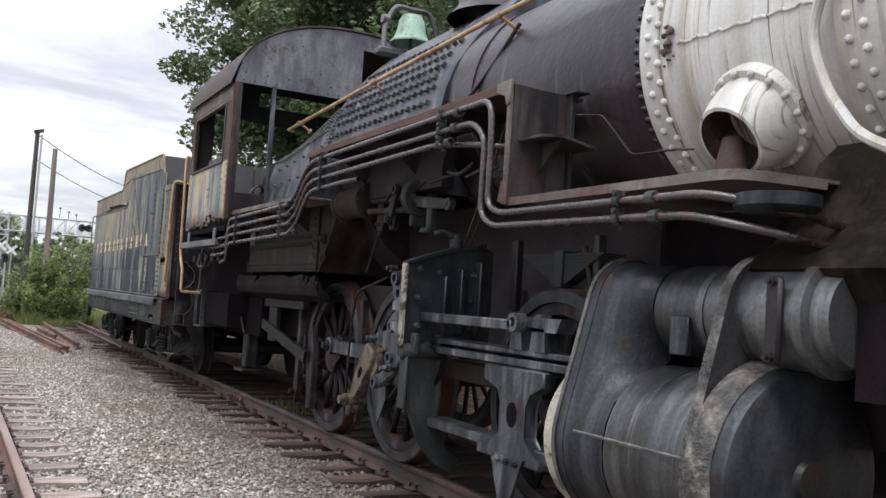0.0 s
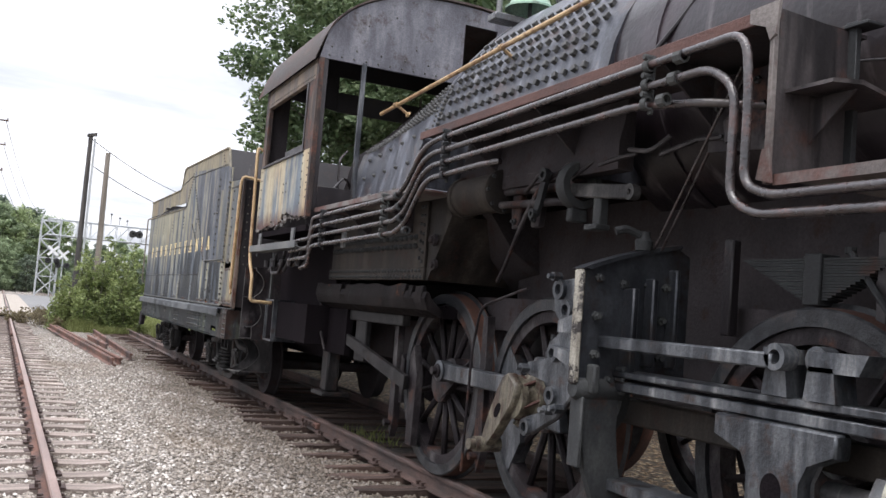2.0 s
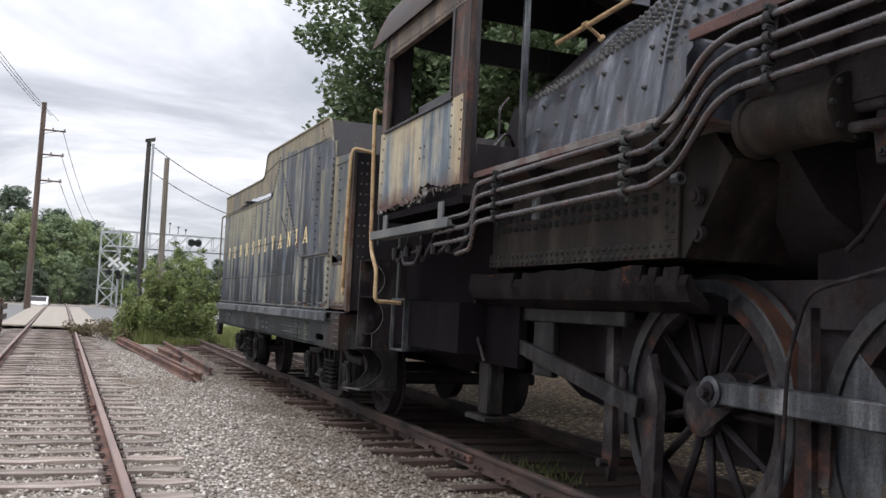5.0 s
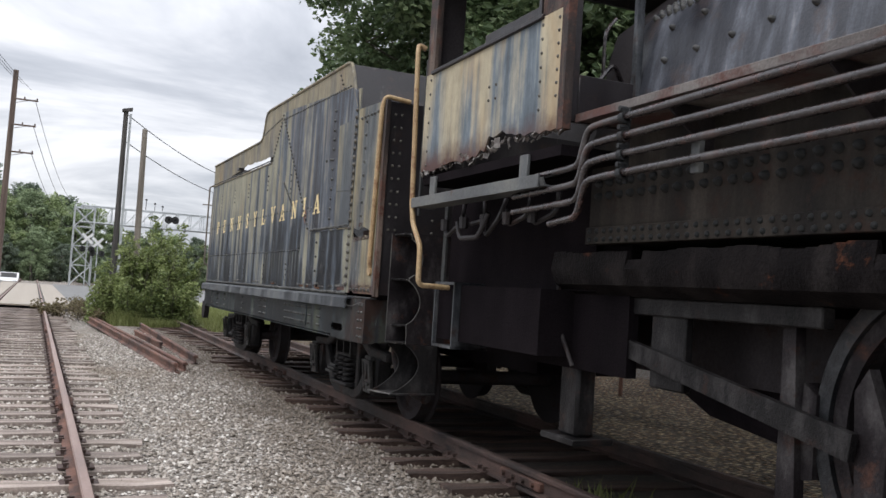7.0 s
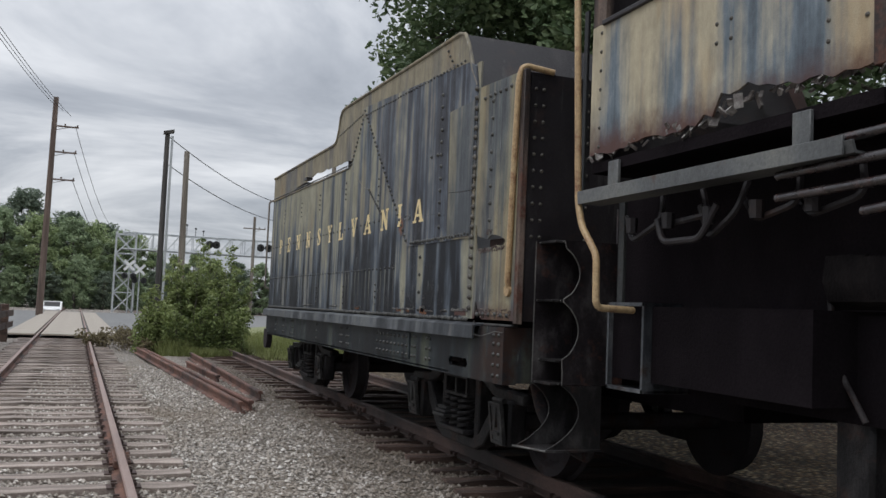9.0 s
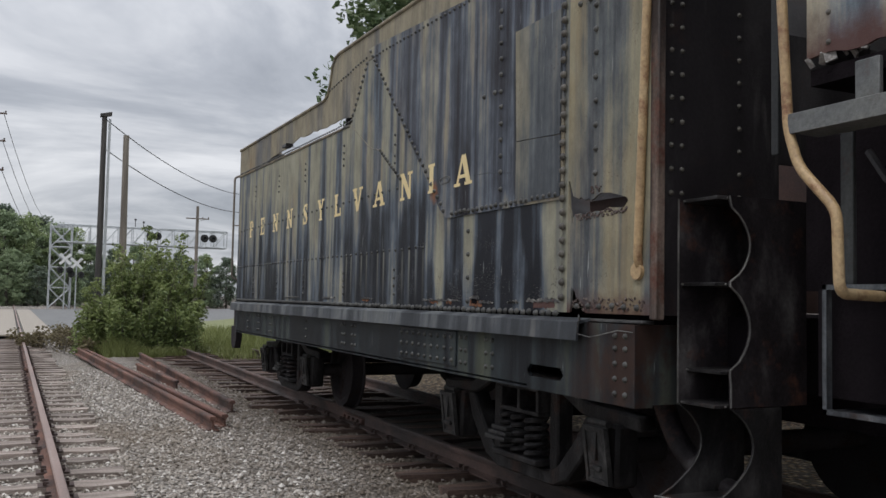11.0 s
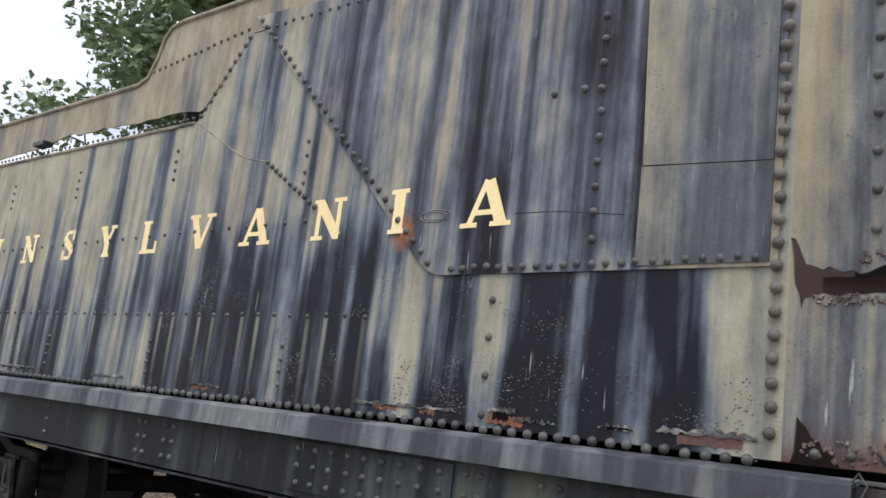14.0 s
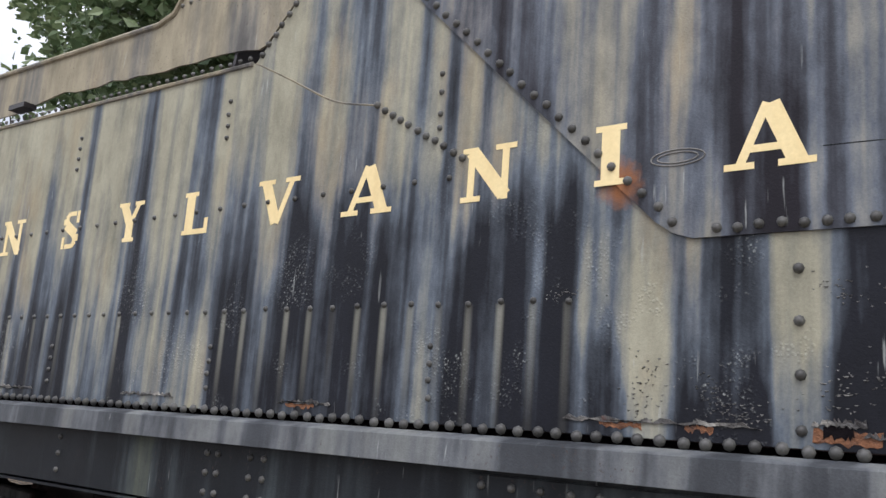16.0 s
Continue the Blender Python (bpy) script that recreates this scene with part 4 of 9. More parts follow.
def build_boiler():
    zc, R = 3.02, 0.90
    bm = B()
    lathe(bm, (CX, 3.93, zc), (0, 1, 0), [(0, R - 0.3), (0, R), (2.45, R), (2.5, R + 0.0)], 72)
    part("boiler_barrel", bm, M["boiler"], loco)
    bm = B()
    lathe(bm, (CX, 3.95, zc), (0, -1, 0), [(-0.02, R + 0.005), (0.0, R + 0.03), (0.22, R + 0.03), (0.225, R + 0.012), (1.28, R + 0.012), (1.285, R + 0.03), (1.5, R + 0.03), (1.505, R + 0.01), (2.7, R + 0.01), (2.72, R - 0.3)], 72)
    box_ = part("smokebox", bm, M["silver"], loco, "silver-painted smokebox streaked with brown rain runs")
    me = rivet_mesh("rivet", 0.023, (1, 0, 0), M["silverplain"], 0.9)
    dark = rivet_mesh("rivet", 0.022, (1, 0, 0), M["boiler"], 0.9)
    for y, mm, k in ((3.875, me, 0), (3.80, me, 0.5), (4.0, dark, 0.3), (2.60, me, 0.2), (2.52, me, 0.7)):
        for i in range(-10, 22):
            a = radians(180 - (i + k) * (4.2 if mm is dark else 6.6))
            rr = R + (0.03 if mm is me else 0.0)
            part("rivet", mm, None, box_, at=Matrix.Translation((CX + rr * math.cos(a), y, zc + rr * math.sin(a))) @ Matrix.Rotation(-a, 4, "Y"))
    # welded seam and the dry pipe housing
    bm = B()
    tube(bm, [(CX - (R + 0.014) * math.cos(radians(5)), y, zc - (R + 0.014) * math.sin(radians(5)) + 0.006 * math.sin(y * 47) + 0.004 * math.sin(y * 113)) for y in np.linspace(3.66, 1.4, 90)], 0.009, 6)
    part("weld_seam", bm, M["silver"], box_)
    ax = Vector((-0.80, 0.03, -0.60)).normalized()
    p0 = Vector((3.30, 3.21, 2.49))
    bm = B()
    lathe(bm, p0 - ax * 0.12, ax, [(0.0, 0.275), (0.13, 0.285), (0.145, 0.275), (0.15, 0.24), (0.2, 0.235), (0.28, 0.215), (0.355, 0.185), (0.36, 0.168), (0.3, 0.17), (0.02, 0.20)], 40)
    sp = part("steam_pipe_housing", bm, M["silver"], loco, "silver flared steam pipe casing with an open end")
    sp.data.materials.append(M["torn"])
    for p in sp.data.polygons:
        c = Vector(p.center) - p0
        if p.normal.dot(c - ax * c.dot(ax)) < 0:
            p.material_index = 1
    q = ax.to_track_quat("Z", "Y")
    mm = rivet_mesh("flange_bolt", 0.021, ax, M["silverplain"], 1.1)
    for i in range(16):
        a = 2 * math.pi * i / 16
        part("flange_bolt", mm, None, sp, at=Matrix.Translation(p0 + ax * 0.025 + q @ Vector((0.262 * math.cos(a), 0.262 * math.sin(a), 0))))
    bm = B()
    lathe(bm, p0 - ax * 0.05, ax, [(0, 0.21), (0.0, 0.001)], 24)
    part("pipe_throat", bm, M["deep"], sp)
    bm = B()
    rod(bm, (3.14, 3.22, 2.36), (3.10, 3.20, 2.10), 0.055, 0.095, 20)
    part("cut_steam_pipe", bm, M["brownplate"], loco, "stub of rusty cut steam pipe")
    # drooping hose on the smokebox side
    bm = B()
    tube(bm, rounded([(3.16, 2.62, 3.4), (3.06, 2.64, 3.0), (3.11, 2.76, 2.77), (3.10, 2.65, 2.50), (2.95, 2.37, 2.245), (2.90, 2.15, 2.14)], 0.12), 0.024, 8)
    part("smokebox_hose", bm, M["silver"], loco)
    bm = B()
    prism(bm, [(2.6, 3.16), (3.25, 3.22), (3.25, 3.28), (2.7, 3.24)], "y", 1.75, 2.18)
    part("headboard_bracket", bm, M["black"], loco)
    # crust breaking out of the lap by the front course
    bm = B()
    r = random.Random(31)
    for i in range(26):
        a = radians(180 + r.gauss(4, 3.2))
        k = r.uniform(0.008, 0.022)
        bmesh.ops.create_icosphere(bm, subdivisions=1, radius=k, matrix=Matrix.Translation((CX + (R + 0.032) * math.cos(a), 3.72 + r.gauss(0, 0.018), zc + (R + 0.032) * math.sin(a))) @ Matrix.Scale(r.uniform(0.5, 1.3), 4, (0, 0, 1)))
    part("rust_crust", bm, M["torn"], box_, "grey crust of rust on the lap", smooth=False, kind="stuff")
    # stack and sand box, over the boiler top
    bm = B()
    lathe(bm, (CX, 5.45, zc + R - 0.06), (0, 0, 1), [(0, 0.46), (0.06, 0.42), (0.12, 0.36), (0.4, 0.34), (0.55, 0.30), (0.62, 0.18), (0.64, 0)], 32)
    part("sand_dome", bm, M["boiler"], loco)
    bm = B()
    lathe(bm, (CX, 7.1, 4.10), (0, 0, 1), [(0, 0.50), (0.06, 0.44), (0.12, 0.40), (0.42, 0.38), (0.55, 0.30), (0.6, 0)], 32)
    part("steam_dome", bm, M["boiler"], loco)
    # boiler band near the firebox
    bm = B()
    lathe(bm, (CX, 5.92, zc), (0, 1, 0), [(0, R - 0.01), (0.0, R + 0.012), (0.09, R + 0.012), (0.09, R - 0.01)], 72)
    part("boiler_band", bm, M["boiler"], loco)
    # hanging brace with a bent rod beside the barrel
    bm = B()
    tube(bm, rounded([(3.2, 4.62, 2.71), (3.2, 4.36, 2.67), (3.2, 4.06, 2.39), (3.2, 3.70, 2.38), (3.26, 3.62, 2.38)], 0.04), 0.007, 8)
    part("bent_rod", bm, M["black"], loco)
    bm = B()
    tube(bm, rounded([(3.25, 5.45, 3.52), (3.18, 5.75, 3.2), (3.02, 6.05, 2.82)], 0.15), 0.016, 8)
    part("sand_pipe", bm, M["black"], loco)


def firebox_profile(k):
    """Half section of the wrapper, from the running board up; k 0 ahead of the seam, 1 at the cab, where the roof slopes down."""
    a = [(2.98, 2.36), (3.02, 2.62), (3.07, 2.95), (3.13, 3.22), (3.21, 3.42), (3.38, 3.68), (3.58, 3.90), (3.80, 4.10), (CX, 4.18)]
    b = [(2.98, 2.36), (3.00, 2.60), (3.05, 2.85), (3.10, 3.02), (3.24, 3.14), (3.45, 3.31), (3.66, 3.52), (3.86, 3.73), (CX, 3.80)]
    return [(p[0] + (q[0] - p[0]) * k, p[1] + (q[1] - p[1]) * k) for p, q in zip(a, b)]


def firebox_k(y):
    return min(1.0, max(0.0, (y - 8.75) / 1.55))


def build_firebox():
    bm = B()
    rows = []
    for k, y in ((0, 6.34), (0, 6.42), (0, 8.75), (0.33, 9.26), (0.66, 9.78), (1, 10.3), (1, 10.66)):
        half = firebox_profile(k)
        if y == 6.34:
            half = [(CX + (x - CX) * 0.985, z - 0.02) for x, z in half]
        prof = half + [(2 * CX - x, z) for x, z in half[-2::-1]]
        rows.append([bm.verts.new((x, y, z)) for x, z in prof])
    for a, b in zip(rows, rows[1:]):
        for i in range(len(a) - 1):
            bm.faces.new((a[i], a[i + 1], b[i + 1], b[i]))
    bm.faces.new(rows[0])
    fb = part("firebox", tidy(bm), M["fire"], loco, "blue-black riveted firebox wrapper streaked by rain")

    def surf(s, y):
        """A point and outward normal on the wrapper's near side, s along the section."""
        p = firebox_profile(firebox_k(y))
        i = min(int(s), len(p) - 2)
        f = s - i
        (xa, za), (xb, zb) = p[i], p[i + 1]
        nrm = Vector((-(zb - za), 0, xb - xa)).normalized()
        return Vector((xa + (xb - xa) * f, y, za + (zb - za) * f)), nrm
    # added dark plate: imitates the board's shade on the firebox side
    bm = B()
    prism(bm, [(2.955, 2.34), (2.955, 2.50), (2.985, 2.62), (3.005, 2.752), (3.06, 2.752), (3.06, 2.34)], "y", 5.95, 7.99)
    part("side_lagging", tidy(bm), M["deep"], loco, "dark added plate standing in for shade below the running board")
    # square-headed staybolts, in rows along the wrapper
    bm = B()
    box(bm, -0.021, 0.021, -0.021, 0.021, -0.005, 0.032, 0.004)
    me = bpy.data.meshes.new("staybolt"); bm.to_mesh(me); bm.free(); me.materials.append(M["rivet"])
    rows_s = [2.1, 2.55, 3.0, 3.5, 4.0, 4.45, 4.9, 5.4]
    for j, s in enumerate(rows_s):
        y = 6.52 + (0.055 if j % 2 else 0)
        while y < 8.72:
            p, nn = surf(s, y)
            part("staybolt", me, None, fb, at=Matrix.Translation(p) @ nn.to_track_quat("Z", "Y").to_matrix().to_4x4() @ Matrix.Rotation(rnd.uniform(-0.4, 0.4), 4, "Z"))
            y += 0.118
    # round bolts along the two seams
    rv = rivet_mesh("seam_bolt", 0.019, (0, 0, 1), M["rivet"], 1.5)
    spots = []
    for s in (3.05, 3.35, 3.7, 4.2):
        y = 8.95
        while y < 10.6:
            spots.append(surf(s, y)); y += 0.062
    for y in (8.78, 8.86):
        for s in np.arange(1.9, 4.0, 0.17):
            spots.append(surf(float(s), y))
    for s in (0.25, 0.7):
        for y in np.arange(8.2, 10.5, 0.31):
            spots.append(surf(s, float(y)))
    for s in (1.5, 2.4):
        for y in np.arange(9.0, 10.5, 0.27):
            spots.append(surf(s, float(y)))
    for p, nn in spots:
        part("seam_bolt", rv, None, fb, at=Matrix.Translation(p) @ nn.to_track_quat("Z", "Y").to_matrix().to_4x4())
    bm = B()
    for y in (8.82,):
        pts = [surf(float(s), y)[0] + surf(float(s), y)[1] * 0.006 for s in np.arange(0.2, 7.0, 0.2)]
        tube(bm, pts, 0.018, 6)
    part("wrapper_seam", bm, M["fire"], fb)
    # lower firebox side over the wheels
    bm = B()
    prism(bm, [(8.42, 1.70), (10.9, 1.70), (10.9, 2.36), (8.20, 2.36), (8.05, 2.2)], "x", 2.94, CX)
    box(bm, 2.915, 2.94, 8.45, 10.9, 1.70, 1.80, 0.004)
    box(bm, 2.915, 2.94, 8.45, 8.60, 1.80, 2.34, 0.004)
    lf = part("lower_firebox", tidy(bm), M["firelow"], loco, "olive-brown lower firebox side with rows of bolts")
    r1 = rivet_mesh("mud_ring_bolt", 0.017, (-1, 0, 0), M["frame"], 0.9)
    spots = line((2.915, 8.5, 1.725), (2.915, 10.85, 1.725), 0.075) + line((2.915, 8.53, 1.775), (2.915, 10.85, 1.775), 0.075)
    for p in spots:
        part("mud_ring_bolt", r1, None, lf, at=p)
    r2 = rivet_mesh("side_bolt", 0.026, (-1, 0, 0), M["frame"], 1.3)
    for z in (2.06, 1.985):
        for p in line((2.94, 8.7, z), (2.94, 10.8, z), 0.105):
            part("side_bolt", r2, None, lf, at=p)
    for p in line((2.915, 8.5, 1.85), (2.915, 8.5, 2.3), 0.075) + line((2.915, 8.56, 1.88), (2.915, 8.56, 2.3), 0.075):
        part("side_bolt", r1, None, lf, at=p)
    bm = B()
    lathe(bm, (2.93, 8.3, 2.02), (-1, 0, 0), [(0, 0.05), (0.03, 0.05), (0.03, 0.03), (0.05, 0.03), (0.05, 0)], 10)
    lathe(bm, (2.94, 8.28, 1.82), (-1, 0, 0), [(0, 0.045), (0.03, 0.045), (0.03, 0.025), (0.05, 0.025), (0.05, 0)], 10)
    parts("washout_plug", bm, M["deep"], lf)
    # ash pan with a ragged rolled top edge
    bm = B()
    n = 40
    for i in range(n):
        y0, y1 = 8.35 + 2.9 * i / n, 8.35 + 2.9 * (i + 1) / n
        h = 1.655 + 0.03 * noise.noise(Vector((y0 * 3, 0, 2))) - (0.05 if rnd.random() < 0.15 else 0)
        prism(bm, [(3.06, 1.40), (2.93, 1.46), (2.895, 1.55), (2.915, h), (2.935, h), (2.96, 1.55), (3.06, 1.46)], "y", y0, y1 + 0.002)
    bm2 = bm
    part("ash_pan_edge", tidy(bm2), M["ashpan"], loco, "ragged rusting ash pan edge")
    bm = B()
    prism(bm, [(8.45, 1.42), (11.2, 1.42), (11.0, 1.0), (10.4, 0.75), (9.35, 0.62), (8.8, 1.0)], "x", 3.5, 4.6)
    box(bm, 3.1, 5.0, 8.4, 11.3, 1.40, 1.50)
    part("ash_pan", tidy(bm), M["shade_black"], loco)


def build_cab():
    x0, x1, ya, yb = 2.50, 5.60, 10.55, 12.62
    def skin(side):
        s = lambda x: x if side == 0 else 2 * CX - x
        bm = B()
        def b(xa, xb, y0, y1, z0, z1, bev=0.003):
            xa, xb = sorted((s(xa), s(xb)))
            box(bm, xa, xb, y0, y1, z0, z1, bev)
        return bm, b
    for side in (0, 1):
        bm, b = skin(side)
        # rusted ragged foot of the panel on the near side
        if side == 0:
            n = 34
            outline = [(yb, 3.0), (yb, 2.24)]
            r = random.Random(12)
            for i in range(n + 1):
                t = i / n
                y = yb + (ya - yb) * t
                z = 2.255 + 0.02 * t + (0.055 + 0.11 * t) * max(0, noise.noise(Vector((y * 4.2, 1, 5)))) + r.uniform(-0.012, 0.018) + (0.10 if 0.55 < t < 0.72 else 0.04 if t > 0.72 else 0)
                outline.append((y, z))
            outline += [(ya, 3.0)]
            prism(bm, outline, "x", x0, x0 + 0.012)
            wall = part("cab_side_panel", tidy(bm), M["cabtan"], loco, "tan cab side panel with blue-grey streaks and a rusted ragged foot")
            rv = rivet_mesh("rivet", 0.011, (-1, 0, 0), M["rivet_rust"], 0.8)
            for p in line((x0, yb - 0.10, 2.3), (x0, yb - 0.10, 2.95), 0.105) + line((x0, ya + 0.08, 2.50), (x0, ya + 0.08, 2.95), 0.08) + line((x0, ya + 0.27, 2.45), (x0, ya + 0.27, 2.95), 0.085) \
                    + [Vector((x0, 11.4 + dy, 2.62 + dz)) for dy in (0, 0.1) for dz in (0, 0.09)]:
                part("rivet", rv, None, wall, at=p)
            bm, b = skin(0)
            r = random.Random(4)
            for i in range(60):
                y = yb - (yb - ya) * (i + r.random()) / 60
                w, h = r.uniform(0.008, 0.024), r.uniform(0.012, 0.034)
                box(bm, -w, w, -0.004, 0.004, -h, h, 0, Matrix.Translation((x0 + r.uniform(0, 0.05), y, 2.27 + r.uniform(-0.03, 0.03) + (0.05 if y < 11.5 else 0))) @ Euler((r.uniform(-1, 1), r.uniform(-0.6, 0.6), r.uniform(0.8, 2.2))).to_matrix().to_4x4())
            part("torn_rust_edge", bm, M["flake"], wall, "curled rusted flakes along the panel's foot", smooth=False, kind="stuff")
            bm, b = skin(0)
        else:
            b(x0, x0 + 0.012, ya, yb, 2.24, 3.0)
            part("cab_side_panel", bm, M["deep"], loco)
            bm, b = skin(1)
        # posts, window frame and eave strip
        mt = M["black"]
        b(x0 - 0.004, x0 + 0.05, ya - 0.02, ya + 0.05, 2.30, 3.93)
        b(x0, x0 + 0.05, ya + 0.05, ya + 0.30, 3.0, 3.72)
        b(x0, x0 + 0.05, yb - 0.14, yb, 3.0, 3.93)
        parts("cab_post", bm, M["cabdark"] if side == 0 else mt, loco)
        bm, b = skin(side)
        b(x0 - 0.002, x0 + 0.05, ya + 0.05, yb - 0.14, 3.72 if side == 0 else 3.79, 3.93)
        lint = part("window_head", bm, M["cabhead"] if side == 0 else mt, loco)
        if side == 0:
            rv2 = rivet_mesh("rivet", 0.010, (-1, 0, 0), M["rivet_rust"], 0.8)
            for p in line((x0 - 0.002, ya + 0.1, 3.76), (x0 - 0.002, yb - 0.2, 3.76), 0.06) + line((x0 - 0.002, ya + 0.1, 3.89), (x0 - 0.002, yb - 0.2, 3.89), 0.06):
                part("rivet", rv2, None, lint, at=p)
        bm, b = skin(side)
        b(x0 - 0.02, x0 + 0.03, ya + 0.26, yb - 0.12, 2.985, 3.015, 0.006)
        b(x0 - 0.012, x0 + 0.02, ya + 0.28, ya + 0.32, 3.015, 3.72)
        if side == 0:
            b(x0 + 0.02, x0 + 0.04, ya + 0.36, ya + 1.1, 3.01, 3.09)
        parts("window_frame", bm, M["black"], loco)
    bm = B()
    box(bm, x1 - 0.06, x1 - 0.01, ya + 0.05, yb - 0.14, 3.43, 3.70, 0.004)
    part("far_window_rail", bm, M["deep"], loco)
    bm = B()
    box(bm, x0 + 0.055, x0 + 0.27, yb - 0.05, yb - 0.03, 2.24, 3.93, 0.003)
    part("rear_side_sheet", bm, M["deep"], loco)
    # front wall: arch panel, post, lower panel
    def arch(x):
        t = (x - CX) / 1.55
        return 3.93 + 0.87 * math.sqrt(max(0, 1 - abs(t) ** 2.3))
    bm = B()
    xs = [x0 + (x1 - x0) * i / 40 for i in range(41)]
    prism(bm, [(x, arch(x)) for x in xs if x < 4.10] + [(4.10, arch(4.1)), (4.10, 3.93), (x0, 3.93)], "y", ya - 0.005, ya + 0.02)
    prism(bm, [(4.50, arch(4.5))] + [(x, arch(x)) for x in xs if x > 4.51] + [(x1, 3.93), (4.50, 3.93)], "y", ya - 0.005, ya + 0.02)
    prism(bm, [(4.10, 4.60), (4.10, arch(4.1)), (4.3, arch(4.3)), (4.50, arch(4.5)), (4.50, 4.60)], "y", ya - 0.005, ya + 0.02)
    front = part("cab_front_panel", tidy(bm), M["arch"], loco, "arched dark blue-grey front plate of the cab")
    rv = rivet_mesh("rivet", 0.012, (0, -1, 0), M["rivet"], 0.8)
    for p in line((x0 + 0.1, ya - 0.005, 3.97), (3.8, ya - 0.005, 3.97), 0.14) + line((x0 + 0.12, ya - 0.005, 4.06), (3.7, ya - 0.005, 4.06), 0.28) + [Vector((3.0, ya - 0.005, 4.35)), Vector((3.55, ya - 0.005, 4.2)), Vector((3.3, ya - 0.005, 4.5))]:
        part("rivet", rv, None, front, at=p)
    bm = B()
    box(bm, 2.96, 3.01, ya - 0.01, ya + 0.03, 2.5, 3.95, 0.004)
    part("front_window_post", bm, M["steel"], loco)
    bm = B()
    box(bm, x0, x0 + 0.10, ya, ya + 0.03, 2.35, 3.95, 0.004)
    box(bm, x0 + 0.10, 3.05, ya, ya + 0.03, 2.35, 2.62, 0.004)
    box(bm, 5.05, x1, ya, ya + 0.03, 2.35, 4.1, 0.004)
    parts("front_corner_plate", bm, M["black"], loco)
    # roof
    bm = B()
    a_, b_ = ya - 0.03, yb + 0.28
    outer = [(x0 - 0.05 + (x1 - x0 + 0.1) * i / 40, 0) for i in range(41)]
    rows = []
    for off in (0.035, 0.012):
        for y in (a_, b_):
            rows.append([bm.verts.new((x, y, arch(min(max(x, x0), x1)) + off - (0.04 if x < x0 or x > x1 else 0))) for x, _ in outer])
    o0, o1, i0, i1 = rows
    for i in range(40):
        bm.faces.new((o0[i], o0[i + 1], o1[i + 1], o1[i]))
        bm.faces.new((i0[i], i1[i], i1[i + 1], i0[i + 1]))
        bm.faces.new((o0[i], i0[i], i0[i + 1], o0[i + 1]))
        bm.faces.new((o1[i], o1[i + 1], i1[i + 1], i1[i]))
    for r_ in (0, 40):
        bm.faces.new((o0[r_], o1[r_], i1[r_], i0[r_]))
    part("cab_roof", tidy(bm), M["roof"], loco, "arched cab roof in faded sooty brown paint")
    # rear wall above the gangway, floor, backhead
    bm = B()
    # the head of the rear wall has a long open slot over a beam
    prism(bm, [(x, arch(x)) for x in xs if x < 3.38] + [(3.38, arch(3.38)), (3.38, 3.86), (x0, 3.93)], "y", yb - 0.02, yb)
    prism(bm, [(4.72, arch(4.72))] + [(x, arch(x)) for x in xs if x > 4.72] + [(x1, 3.93), (4.72, 3.86)], "y", yb - 0.02, yb)
    prism(bm, [(3.38, 3.85), (3.38, 4.10), (4.72, 4.10), (4.72, 3.85)], "y", yb - 0.03, yb)
    prism(bm, [(3.38, 4.30), (3.38, arch(3.38))] + [(x, arch(x)) for x in xs if 3.38 < x < 4.72] + [(4.72, arch(4.72)), (4.72, 4.30)], "y", yb - 0.02, yb)
    part("cab_rear_arch", tidy(bm), M["black"], loco)
    bm = B()
    box(bm, x0 + 0.02, x1 - 0.02, ya + 0.02, yb, 2.16, 2.22)
    part("cab_floor", bm, M["shade_black"], loco)
    bm = B()
    prism(bm, [(x, z) for x, z in firebox_profile(1)] + [(2 * CX - x, z) for x, z in firebox_profile(1)[-2::-1]], "y", 10.66, 10.95)
    for i, (xx, zz) in enumerate(((3.6, 3.2), (3.9, 3.55), (4.3, 3.1), (3.45, 2.8), (4.1, 2.7))):
        rod(bm, (xx, 10.95, zz), (xx - 0.05, 11.1, zz + 0.04), 0.03, n=8)
        lathe(bm, (xx - 0.05, 11.1, zz + 0.04), (0, 1, 0), [(0, 0.07), (0.02, 0.07), (0.02, 0)], 12)
    part("backhead", tidy(bm), M["deep"], loco)
    bm = B()
    tube(bm, rounded([(2.88, 10.75, 2.62), (2.86, 10.72, 2.95), (2.95, 10.75, 3.05)], 0.08), 0.012, 6)
    tube(bm, rounded([(2.80, 10.72, 2.60), (2.93, 10.72, 2.78), (3.02, 10.75, 2.66)], 0.08), 0.014, 6)
    part("cab_lever", bm, M["pipe"], loco)
    # under-cab step board with brackets, and the tall hand rail
    bm = B()
    prism(bm, [(2.46, 2.035), (2.475, 1.99), (2.60, 1.985), (2.60, 1.995), (2.485, 2.0), (2.47, 2.04)], "y", 10.66, 12.66)
    box(bm, 2.455, 2.468, 10.70, 12.67, 1.985, 2.06, 0.002)
    part("step_board", tidy(bm), M["stepboard"], loco, "weathered steel step board under the cab")
    bm = B()
    for y in (10.95, 12.35):
        box(bm, 2.49, 2.51, y - 0.05, y + 0.05, 2.0, 2.2, 0.003)
    parts("step_board_bracket", bm, M["stepboard"], loco)
    bm = B()
    tube(bm, rounded([(2.54, 12.77, 3.25), (2.48, 12.78, 3.28), (2.465, 12.75, 3.2), (2.47, 12.68, 2.0), (2.47, 12.63, 1.86), (2.47, 12.46, 1.69), (2.47, 12.45, 1.40), (2.74, 12.50, 1.395)], 0.05), 0.020, 10)
